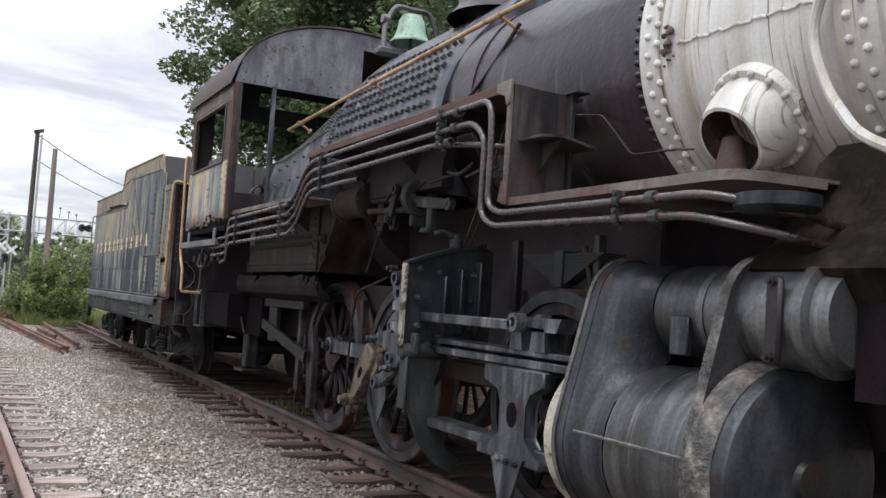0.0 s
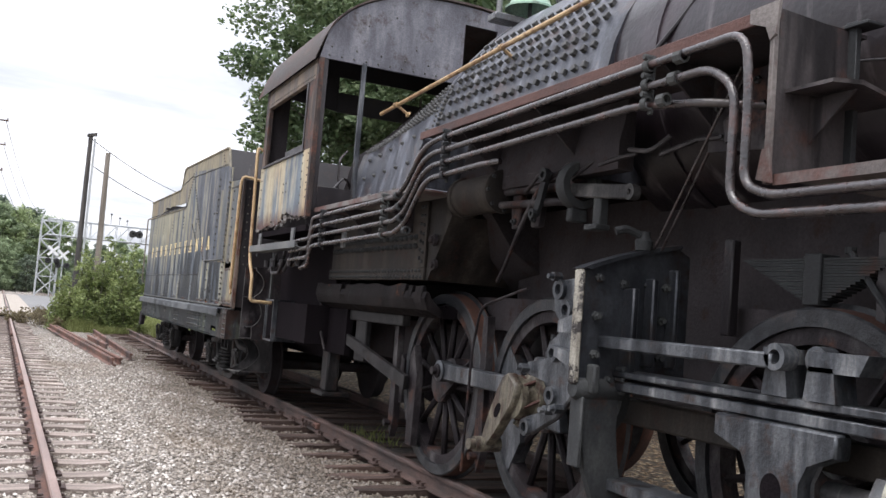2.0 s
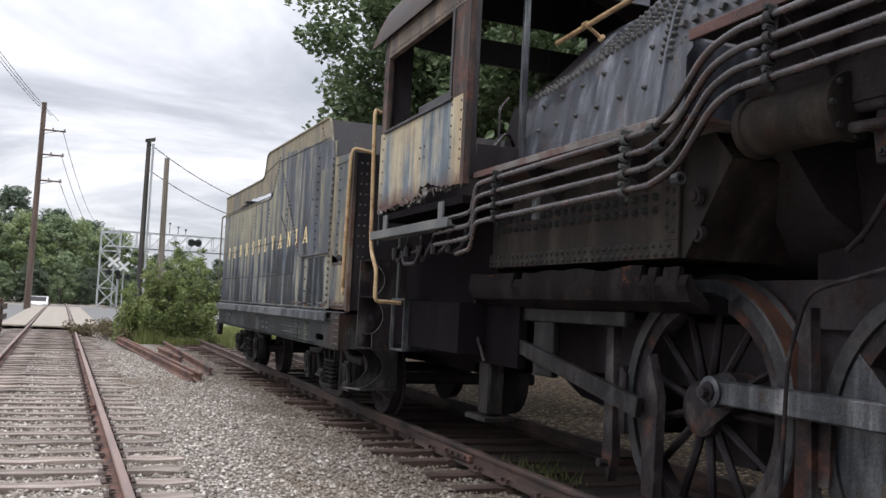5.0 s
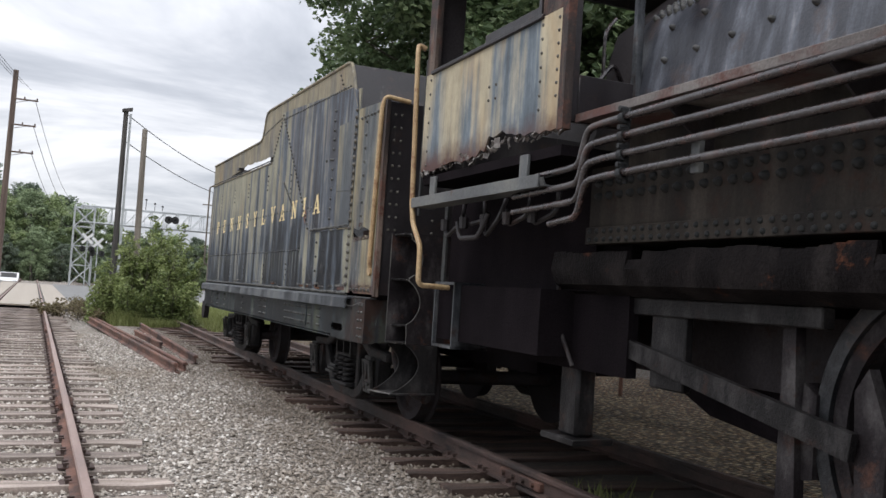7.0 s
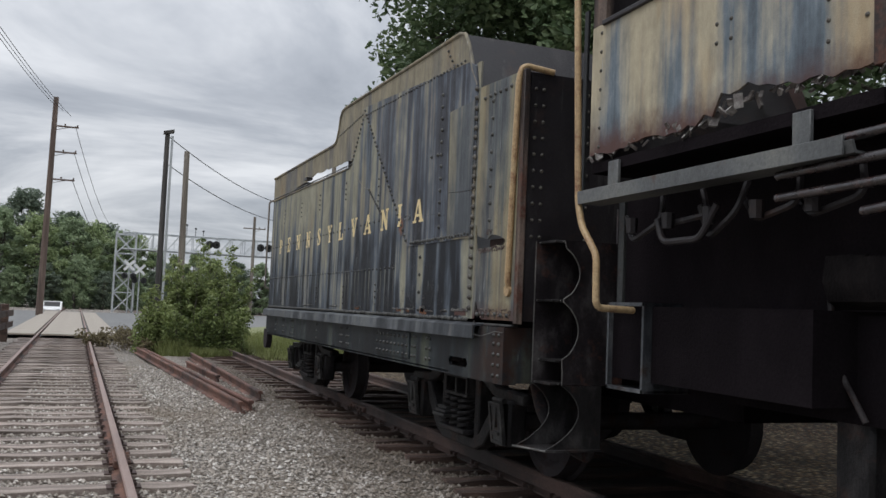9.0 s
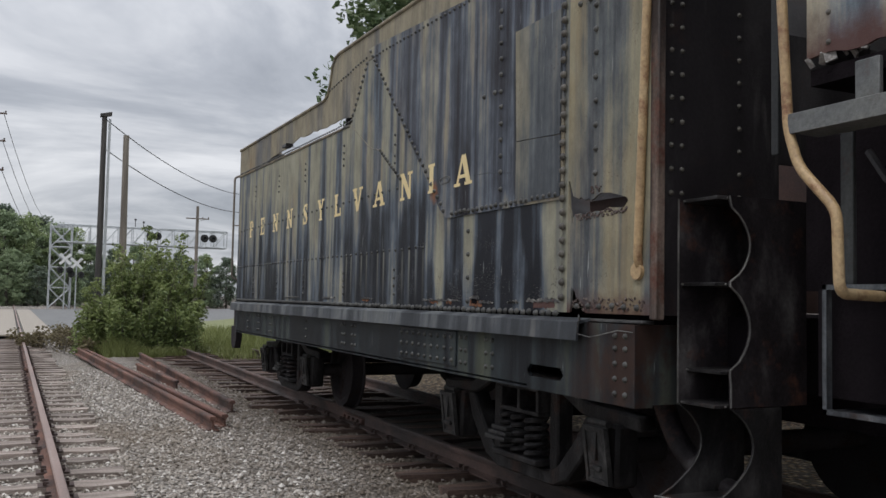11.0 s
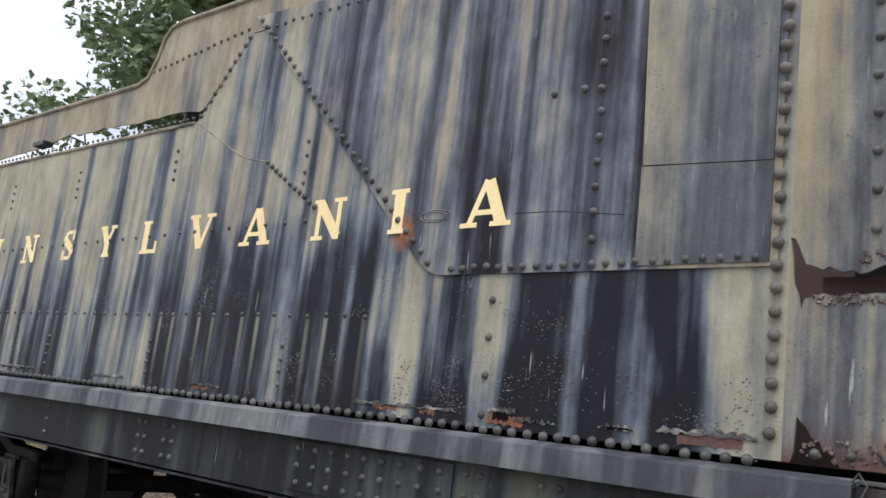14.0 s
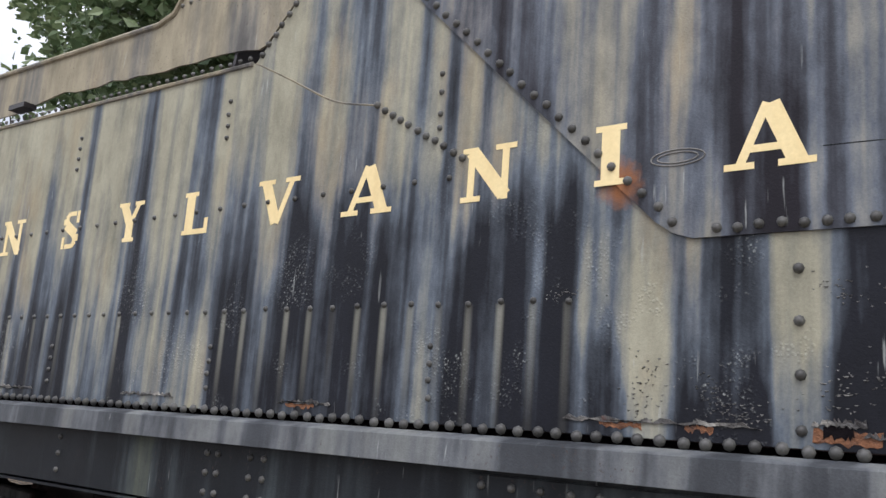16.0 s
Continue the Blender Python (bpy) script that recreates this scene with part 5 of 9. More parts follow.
    part("cab_hand_rail", bm, M["brass"], loco, "faded yellow-brown bent hand rail")
    # cab steps: boxed stirrup
    bm = B()
    for (y0, y1, z0, z1) in ((12.40, 12.42, 0.94, 1.44), (12.76, 12.78, 0.94, 1.44), (12.40, 12.78, 1.42, 1.44), (12.40, 12.78, 0.94, 0.96)):
        box(bm, 2.745, 2.775, y0, y1, z0, z1)
    box(bm, 2.775, 3.05, 12.40, 12.412, 0.94, 1.44); box(bm, 2.775, 3.05, 12.40, 12.78, 0.945, 0.955)
    part("cab_step_frame", bm, M["steel"], loco)
    bm = B()
    box(bm, 2.755, 2.775, 12.64, 12.70, 1.44, 2.04, 0.003)
    box(bm, 2.60, 2.62, 12.86, 12.90, 1.95, 3.2, 0.003)
    parts("step_hanger", bm, M["frame"], loco)
    # filler boxes below the cab, coloured as dark as the shade there
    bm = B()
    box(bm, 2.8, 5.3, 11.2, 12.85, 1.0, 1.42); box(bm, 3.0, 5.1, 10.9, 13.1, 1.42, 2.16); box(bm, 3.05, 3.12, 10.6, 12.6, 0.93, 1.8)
    part("rear_frame", bm, M["shade_black"], loco)
    bm = B()
    r = random.Random(3)
    for k in range(5):
        y = 10.8 + 0.33 * k
        tube(bm, rounded([(2.66, y, 2.0), (2.62, y + r.uniform(-0.1, 0.1), 1.86), (2.64, y + 0.25, 1.80 + r.uniform(-0.06, 0.06)), (2.7, y + 0.4, 1.92)], 0.06), 0.016, 6)
        lathe(bm, (2.60, y + 0.2, 1.86), (0, 0, 1), [(-0.05, 0), (-0.05, 0.03), (0.03, 0.035), (0.03, 0)], 8)
    tube(bm, rounded([(2.6, 11.6, 1.9), (2.58, 11.7, 1.74), (2.58, 12.0, 1.74), (2.58, 12.05, 1.86)], 0.05), 0.018, 8)
    parts("injector_pipework", bm, M["black"], loco)


def build_running_boards():
    # front low board with a bent front edge
    bm = B()
    prism(bm, [(2.60, 4.42), (2.60, 2.80), (2.612, 2.73), (2.65, 2.68), (2.72, 2.655), (3.07, 2.60), (3.6, 2.60), (3.6, 4.42)], "z", 2.085, 2.10)
    prism(bm, [(2.60, 4.42), (2.60, 2.80), (2.612, 2.73), (2.65, 2.68), (2.72, 2.655), (3.07, 2.60), (3.07, 2.614), (2.725, 2.669), (2.66, 2.692), (2.625, 2.738), (2.613, 2.80), (2.613, 4.42)], "z", 2.055, 2.085)
    part("front_running_board", tidy(bm), M["greyedge"], loco, "low front running board with worn grey edge")
    # upper board over the drivers
    bm = B()
    box(bm, 2.60, 3.12, 4.45, 7.97, 2.755, 2.772)
    part("upper_running_board", bm, M["deep"], loco)
    bm = B()
    box(bm, 2.585, 2.60, 4.42, 7.97, 2.728, 2.785, 0.003)
    part("upper_board_edge", bm, M["rustred"], loco, "red-oxide edge angle of the running board")
    bm = B()
    prism(bm, [(7.95, 2.785), (7.95, 2.70), (8.0, 2.66), (8.0, 2.46), (8.03, 2.37), (8.10, 2.385), (8.10, 2.70)], "x", 2.60, 2.615)
    prism(bm, [(2.61, 2.38), (2.61, 2.76), (3.12, 2.76), (3.05, 2.38)], "y", 8.02, 8.035)
    part("board_step_plate", tidy(bm), M["fire"], loco)
    bm = B()
    box(bm, 2.60, 3.02, 8.0, 10.6, 2.355, 2.37)
    box(bm, 2.585, 2.60, 8.0, 10.55, 2.345, 2.392, 0.003)
    part("rear_running_board", bm, M["greyedge"], loco, "rear running board with a worn brown edge")
    # step plate between the two front levels, with a little shelf
    bm = B()
    prism(bm, [(2.60, 2.09), (2.62, 2.78), (3.0, 2.76), (3.06, 2.09)], "y", 4.44, 4.455)
    part("riser_plate", tidy(bm), M["riser"], loco, "dark riser plate joining the two running boards")
    bm = B()
    box(bm, 2.578, 2.605, 4.428, 4.452, 2.06, 2.80, 0.003)
    prism(bm, [(4.40, 2.795), (4.56, 2.79), (4.56, 2.735), (4.47, 2.70), (4.445, 2.64), (4.415, 2.66)], "x", 2.570, 2.584)
    prism(bm, [(4.42, 2.20), (4.455, 2.20), (4.48, 2.08), (4.40, 2.06)], "x", 2.570, 2.584)
    part("riser_edge", tidy(bm), M["greyedge"], loco)
    bm = B()
    box(bm, 3.0, 3.03, 4.40, 4.46, 2.1, 2.80, 0.003)
    box(bm, 2.98, 3.08, 4.33, 4.46, 2.77, 2.785, 0.003)
    part("riser_stile", bm, M["frame"], loco)
    bm = B()
    prism(bm, [(2.66, 2.455), (2.82, 2.475), (3.04, 2.43), (3.04, 2.415), (2.82, 2.455), (2.66, 2.44)], "y", 4.20, 4.44)
    prism(bm, [(4.22, 2.44), (4.44, 2.44), (4.44, 2.25)], "x", 2.80, 2.812)
    part("riser_shelf", tidy(bm), M["riser"], loco)
    # small plates under the board and its brackets
    bm = B()
    for y in (5.2, 6.4, 7.4):
        prism(bm, [(2.62, 2.75), (3.15, 2.75), (3.15, 2.35), (3.1, 2.35)], "y", y, y + 0.015)
    for y in (8.8, 9.8):
        prism(bm, [(2.62, 2.35), (2.94, 2.35), (2.94, 2.1)], "y", y, y + 0.015)
    parts("board_bracket", tidy(bm), M["deep"], loco)


def build_pipes():
    low, high, gap_l, gap_h = 2.27, 2.645, 0.092, 0.088
    for i in range(4):
        zl, zh = low - gap_l * i, high - gap_h * i
        x = 2.50
        pts = [(x + 0.03, 10.62 + (0.5 if i < 3 else 0.05), zl - 0.215), (x, 10.44, zl - 0.205), (x, 10.34, zl - 0.195), (x, 10.27, zl - 0.01), (x, 10.12, zl), (x, 8.18 - 0.015 * i, zl + 0.03), (x, 7.98 - 0.02 * i, zl + 0.09), (x, 7.72 - 0.02 * i, zh - 0.05), (x, 7.52, zh)]
        if i == 0:
            pts += [(x, 4.50, zh + 0.03), (x, 4.47, zh - 0.2), (x, 4.47, 2.05), (x, 4.33, 1.995), (x, 2.72, 1.985), (x + 0.24, 2.48, 1.92), (x + 0.62, 2.46, 1.866), (x + 0.80, 2.50, 1.70)]
        elif i == 1:
            pts += [(x, 4.70, zh + 0.01), (x, 4.545, zh - 0.1), (x, 4.545, 2.0), (x, 4.40, 1.925), (x, 3.0, 1.905), (x, 2.80, 1.897), (x + 0.16, 2.48, 1.825), (x + 0.52, 2.46, 1.78), (x + 0.70, 2.50, 1.65)]
        elif i == 2:
            pts += [(x, 5.2, zh + 0.02), (x + 0.12, 4.85, zh + 0.0), (x + 0.4, 4.6, zh - 0.02)]
        else:
            pts += [(x, 6.75, zh + 0.01), (x + 0.05, 6.6, zh + 0.02)]
        bm = B()
        tube(bm, rounded(pts[:6], 0.055)[:-1] + rounded(pts[5:], 0.11 if i < 2 else 0.09), 0.0195, 10)
        part("side_pipe", bm, M["pipe"], loco)
    # clamps holding the pipe bundle
    def clamp(y, z0, k, gap):
        bm = B()
        box(bm, 2.515, 2.530, y - 0.015, y + 0.015, z0 - gap * (k - 1) - 0.05, z0 + 0.05, 0.003)
        for j in range(k):
            lathe(bm, (2.50, y - 0.018, z0 - gap * j), (0, 1, 0), [(0, 0.022), (0, 0.031), (0.036, 0.031), (0.036, 0.022)], 12)
            lathe(bm, (2.475, y, z0 - gap * j + gap * 0.45), (-1, 0, 0), [(-0.03, 0.014), (0.008, 0.014), (0.008, 0)], 6)
            box(bm, 2.472, 2.515, y - 0.012, y + 0.012, z0 - gap * j + 0.026, z0 - gap * j + 0.05, 0.002)
        part("pipe_clamp", bm, M["frame"], loco)
    clamp(9.94, low, 4, gap_l); clamp(8.36, low + 0.02, 4, gap_l); clamp(7.30, high, 4, gap_h); clamp(5.12, high + 0.02, 3, gap_h); clamp(3.28, 1.99, 2, 0.083)
    bm = B()
    for y, z in ((8.12, 2.31), (8.06, 2.22), (8.02, 2.13), (7.9, 2.03), (4.9, 2.66), (4.93, 2.57), (5.0, 2.485), (3.05, 1.99), (3.02, 1.905)):
        lathe(bm, (2.50, y - 0.025, z), (0, 1, 0), [(0, 0.02), (0, 0.031), (0.05, 0.031), (0.05, 0.02)], 8)
    parts("pipe_union", bm, M["frame"], loco)
    bm = B()
    box(bm, 2.53, 2.56, 9.40, 9.46, 1.95, 2.12, 0.004)
    part("pipe_bracket", bm, M["sill"], loco)
    # boiler hand rail with stanchions
    bm = B()
    tube(bm, [(3.10, 2.0, 3.60), (3.10, 5.5, 3.56), (3.10, 7.7, 3.49), (3.12, 10.3, 3.40)], 0.019, 10)
    hr = part("boiler_hand_rail", bm, M["brass"], loco, "faded yellow boiler hand rail")
    bm = B()
    for y, z, d in ((5.50, 3.56, 0.17), (7.75, 3.49, 0.14), (9.85, 3.415, 0.14), (3.2, 3.58, 0.15)):
        rod(bm, (3.10, y, z), (3.10 + d, y, z - 0.08), 0.014, n=8)
        lathe(bm, (3.10, y - 0.02, z), (0, 1, 0), [(0, 0), (0, 0.026), (0.04, 0.026), (0.04, 0)], 10)
        lathe(bm, (3.10 + d, y, z - 0.08), (-1, 0, 0.5), [(0, 0.03), (0.02, 0.03), (0.02, 0)], 10)
    parts("hand_rail_stanchion", bm, M["brass"], hr)
    # bell
    bm = B()
    c = (CX, 9.05, 4.33)
    lathe(bm, c, (0, 0, 1), [(0.0, 0.235), (0.02, 0.235), (0.05, 0.20), (0.14, 0.165), (0.26, 0.145), (0.32, 0.11), (0.34, 0.04), (0.36, 0.0)], 32)
    part("bell", bm, M["verdigris"], loco, "green verdigris bronze bell")
    bm = B()
    tube(bm, rounded([(CX - 0.32, 9.05, 4.22), (CX - 0.33, 9.05, 4.5), (CX - 0.2, 9.05, 4.74), (CX, 9.05, 4.72), (CX + 0.2, 9.05, 4.74), (CX + 0.33, 9.05, 4.5), (CX + 0.32, 9.05, 4.22)], 0.15), 0.03, 8)
    rod(bm, (CX - 0.36, 9.05, 4.56), (CX - 0.28, 9.05, 4.56), 0.05, n=10)
    box(bm, CX - 0.4, CX + 0.4, 8.97, 9.13, 4.16, 4.23, 0.01)
    rod(bm, (CX, 9.05, 4.4), (CX, 9.05, 4.27), 0.02, n=8)
    part("bell_yoke", bm, M["dusty"], loco)


def build_wheels():
    bm = B()
    # tyre with flange, rim; axis along x, outer face to -x
    lathe(bm, (0, 0, 0), (1, 0, 0), [(-0.07, WR - 0.085), (-0.07, WR - 0.01), (-0.06, WR), (0.05, WR + 0.005), (0.065, WR + 0.03), (0.08, WR + 0.028), (0.09, WR - 0.02), (0.09, WR - 0.085), (-0.07, WR - 0.085)], 64)
    tyre_me = bpy.data.meshes.new("tyre"); bm.normal_update(); bm.to_mesh(tyre_me); bm.free(); tyre_me.materials.append(M["tyre"]); tyre_me.shade_smooth(); tyre_me.set_sharp_from_angle(angle=radians(35))
    tyre_me.materials.append(M["tyrerust"])
    for p in tyre_me.polygons:
        if abs(p.normal.x) < 0.6 and Vector(p.center).yz.length > WR - 0.04:
            p.material_index = 1
    bm = B()
    lathe(bm, (0, 0, 0), (1, 0, 0), [(-0.045, WR - 0.165), (-0.045, WR - 0.088), (0.06, WR - 0.088), (0.06, WR - 0.165), (-0.045, WR - 0.165)], 64)
    rim_me = bpy.data.meshes.new("rim"); bm.normal_update(); bm.to_mesh(rim_me); bm.free(); rim_me.materials.append(M["wheelblack"]); rim_me.shade_smooth(); rim_me.set_sharp_from_angle(angle=radians(35))
    bm = B()
    prof = [(-0.026, 0.10), (0.026, 0.10), (0.018, WR - 0.12), (-0.018, WR - 0.12)]
    prism(bm, prof, "x", -0.02, 0.03)
    tidy(bm)
    bmesh.ops.bevel(bm, geom=[e for e in bm.edges if abs(e.verts[0].co.z - e.verts[1].co.z) > 0.2], offset=0.012, segments=2, affect="EDGES")
    spoke_me = bpy.data.meshes.new("spoke"); bm.to_mesh(spoke_me); bm.free(); spoke_me.materials.append(M["wheelblack"]); spoke_me.shade_smooth()
    bm = B()
    lathe(bm, (0, 0, 0), (1, 0, 0), [(-0.09, 0), (-0.09, 0.09), (-0.075, 0.13), (-0.06, 0.155), (0.08, 0.155)], 32)
    # crank boss
    lathe(bm, (0, -0.25, 0.12), (1, 0, 0), [(-0.10, 0), (-0.10, 0.085), (-0.085, 0.105), (0.06, 0.105)], 24)
    prism(bm, [(0.07, 0.12), (-0.19, 0.22), (-0.31, 0.04), (-0.07, -0.12)], "x", -0.075, 0.05)
    hub_me = bpy.data.meshes.new("hub"); tidy(bm); bm.to_mesh(hub_me); bm.free(); hub_me.materials.append(M["wheelblack"]); hub_me.shade_smooth(); hub_me.set_sharp_from_angle(angle=radians(40))
    bm = B()
    n = 14
    outer = [((WR - 0.09) * math.cos(radians(a)), (WR - 0.09) * math.sin(radians(a))) for a in np.linspace(-48, 36, n)]
    prism(bm, outer + [(0.40 * math.cos(radians(30)), 0.40 * math.sin(radians(30))), (0.40 * math.cos(radians(-42)), 0.40 * math.sin(radians(-42)))], "x", -0.055, 0.05)
    cw_me = bpy.data.meshes.new("counterweight"); tidy(bm); bm.to_mesh(cw_me); bm.free(); cw_me.materials.append(M["steel"])
    for y in AXLES:
        for side in (0, 1):
            x = 3.27 if side == 0 else 2 * CX - 3.27
            root = Matrix.Translation((x, y, WZ)) @ (Matrix.Rotation(math.pi, 4, "Z") if side else Matrix.Identity(4))
            w = part("driving_wheel", tyre_me, None, loco, at=root)
            part("rim", rim_me, None, w)
            part("hub", hub_me, None, w)
            if y == AXLES[1]:
                part("counterweight", cw_me, None, w)
            for k in range(13):
                part("spoke", spoke_me, None, w, at=Matrix.Rotation(2 * math.pi * (k + 0.3) / 13, 4, "X"))
    bm = B()
    for y in AXLES:
        rod(bm, (3.3, y, WZ), (2 * CX - 3.3, y, WZ), 0.11, n=20)
    parts("axle", bm, M["deep"], loco)
    # rods: pins sit forward of and above the axle centres
    pz, px = WZ + 0.12, 3.12
    def bar(name, y0, y1, x, h, mat, w=0.035, z0=pz, z1=pz, r=0.085):
        bm = B()
        m = Matrix.Translation((x, y0, z0)) @ Matrix.Rotation(math.atan2(z1 - z0, y1 - y0), 4, "X")
        L = math.hypot(y1 - y0, z1 - z0)
        vs = box(bm, -w, w, 0, L, -h / 2, h / 2, 0.01)
        for d in (0, L):
            rg = lathe(bm, (0, d, 0), (-1, 0, 0), [(-w * 1.25, 0), (-w * 1.25, r), (w * 1.4, r), (w * 1.6, r * 0.8), (w * 1.6, 0)], 24)
        bmesh.ops.transform(bm, matrix=m, verts=bm.verts)
        return part(name, tidy(bm), mat, loco)
    yp = [a - 0.25 for a in AXLES]
    bar("side_rod", yp[0], yp[1], px, 0.13, M["steel"])
    bar("side_rod", yp[1], yp[2], px, 0.13, M["steel"])
    bm = B()
    for y in yp[2:]:
        lathe(bm, (px - 0.05, y, pz), (-1, 0, 0), [(0, 0.055), (0.02, 0.055), (0.025, 0.035), (0.06, 0.032), (0.06, 0)], 8)
    part("pin_nut", bm, M["wheelblack"], loco)
    # strap of the main rod's big end with its oil cup
    bm = B()
    prism(bm, [(6.42, 0.78), (6.50, 1.16), (6.56, 1.22), (6.76, 1.22), (6.84, 1.12), (6.92, 0.80)], "x", 2.99, 3.07)
    bmesh.ops.bevel(bm, geom=bm.edges[:], offset=0.012, segments=1, affect="EDGES")
    strap = part("big_end_strap", tidy(bm), M["steel"], loco)
    bm = B()
    lathe(bm, (3.03, 6.62, 1.21), (0, 0, 1), [(0, 0.04), (0.05, 0.04), (0.055, 0.028), (0.09, 0.028), (0.10, 0.015), (0.16, 0.012), (0.16, 0)], 12)
    part("oil_cup", bm, M["frame"], strap)
    # main crank pin with brass bushes, eccentric crank
    y3 = yp[1]
    bm = B()
    lathe(bm, (3.08, y3, pz - 0.02), (-1, 0, 0), [(0, 0.12), (0.10, 0.12), (0.105, 0.145), (0.15, 0.145), (0.155, 0.115), (0.22, 0.115), (0.225, 0.135), (0.27, 0.135), (0.28, 0.10), (0.28, 0)], 32)
    part("main_pin_bush", bm, M["grease"], loco, "greasy tan brass bush on the main crank pin")
    bm = B()
    lathe(bm, (2.93, y3, pz - 0.15), (0, 0, -1), [(0, 0.06), (0.04, 0.09), (0.06, 0.05), (0.07, 0)], 16)
    part("oil_cup", bm, M["grease"], loco)
    bm = B()
    m = Matrix.Translation((2.80, y3, pz)) @ Matrix.Rotation(radians(35), 4, "X")
    prism(bm, [(-0.06, 0.12), (0.06, 0.12), (0.10, 0.06), (0.105, -0.02), (0.065, -0.28), (0.04, -0.46), (-0.03, -0.47), (-0.06, -0.28), (-0.105, -0.02), (-0.10, 0.06)], "x", -0.04, 0.03)
    bmesh.ops.bevel(bm, geom=bm.edges[:], offset=0.012, segments=1, affect="EDGES")
    lathe(bm, (0.08, 0, -0.43), (-1, 0, 0), [(0, 0), (0, 0.05), (0.18, 0.05), (0.18, 0.035), (0.22, 0.035), (0.22, 0)], 16)
    bmesh.ops.transform(bm, matrix=m, verts=bm.verts)
    crank = part("eccentric_crank", tidy(bm), M["grease"], loco, "tan weathered eccentric crank")
    # black plate on the crank stands in for the slot's dark hollow
    bm = B()
    prism(bm, [(0.03 * math.cos(a), -0.14 + 0.055 * math.sin(a)) for a in np.linspace(0, 2 * math.pi, 18, endpoint=False)], "x", -0.043, -0.03)
    bmesh.ops.transform(bm, matrix=m, verts=bm.verts)
    part("crank_slot", tidy(bm), M["shade_black"], crank)
    bm = B()
    for k in range(6):
        a = k * 1.05
        tube(bm, [(2.95 - 0.03 * i, y3 + 0.128 * math.cos(a + 0.1 * i), pz - 0.02 + 0.128 * math.sin(a + 0.1 * i)) for i in range(5)], 0.012, 6)
    parts("bush_strap", bm, M["rustred"], crank)
    # brake hangers, shoes and rigging between the wheels
    for y in (7.74, 9.45):
        bm = B()
        prism(bm, [(y - 0.035, 1.45), (y + 0.035, 1.45), (y + 0.05, 0.45), (y - 0.02, 0.30), (y - 0.07, 0.45)], "x", 3.14, 3.20)
        prism(bm, [(y - 0.14, 1.0), (y - 0.06, 1.05), (y - 0.03, 0.6), (y - 0.13, 0.62)], "x", 3.18, 3.34)
        rod(bm, (3.08, y, 0.42), (3.4, y, 0.42), 0.03, n=8)
        parts("brake_hanger", tidy(bm), M["wheelblack"], loco)
    bm = B()
    prism(bm, [(8.9, 0.30), (9.02, 0.30), (9.05, 1.05), (8.98, 1.15), (8.88, 0.9)], "x", 3.12, 3.18)
    part("rail_guard", tidy(bm), M["wheelblack"], loco)
    bm = B()
    prism(bm, [(9.0, 0.88), (9.02, 0.76), (11.0, 1.12), (11.15, 1.22), (11.0, 1.22)], "x", 3.06, 3.10)
    part("drawbar_lever", tidy(bm), M["truckgrey"], loco)
    bm = B()
    box(bm, 3.1, 3.16, 10.15, 10.45, 0.9, 1.38, 0.01); box(bm, 3.08, 3.16, 9.2, 11.2, 1.30, 1.40, 0.008); box(bm, 3.06, 3.2, 11.12, 11.34, 0.50, 1.0, 0.02); box(bm, 3.0, 3.3, 11.05, 11.45, 0.46, 0.50, 0.005)
    parts("spring_hanger", bm, M["truckgrey"], loco)
    bm = B()
    tube(bm, rounded([(2.98, 11.3, 1.6), (2.97, 11.25, 1.2), (3.0, 11.1, 0.95)], 0.1), 0.014, 8)
    tube(bm, rounded([(2.96, 6.75, 2.36), (2.94, 6.95, 2.10), (2.96, 7.2, 1.78), (3.0, 7.35, 1.70)], 0.1), 0.014, 8)
    tube(bm, rounded([(3.05, 7.0, 1.66), (3.02, 7.6, 1.52), (3.05, 7.75, 1.2), (3.06, 7.80, 0.3)], 0.1), 0.011, 8)
    parts("sander_pipe", bm, M["wheelblack"], loco)
    # main frame and underside
    bm = B()
    box(bm, 3.46, 3.56, 1.5, 12.6, 0.95, 1.35); box(bm, 4.54, 4.64, 1.5, 12.6, 0.95, 1.35)
    box(bm, 3.4, 4.7, 3.0, 8.4, 1.35, 1.6)
    for y in AXLES:
        box(bm, 3.43, 3.59, y - 0.22, y + 0.22, 0.55, 1.0)
    part("main_frame", bm, M["deep"], loco)
    bm = B()
    rod(bm, (CX, 8.0, 2.6), (CX, 10.0, 2.3), 0.9, n=16)
    # added filler box that blocks light from behind, no real part
    box(bm, 3.66, 4.44, 4.3, 8.2, 1.6, 2.3)
    part("boiler_belly", bm, M["deep"], loco)


def tidy_prism(pts, axis, a, b):
    bm = B()
    prism(bm, pts, axis, a, b)
    return tidy(bm)


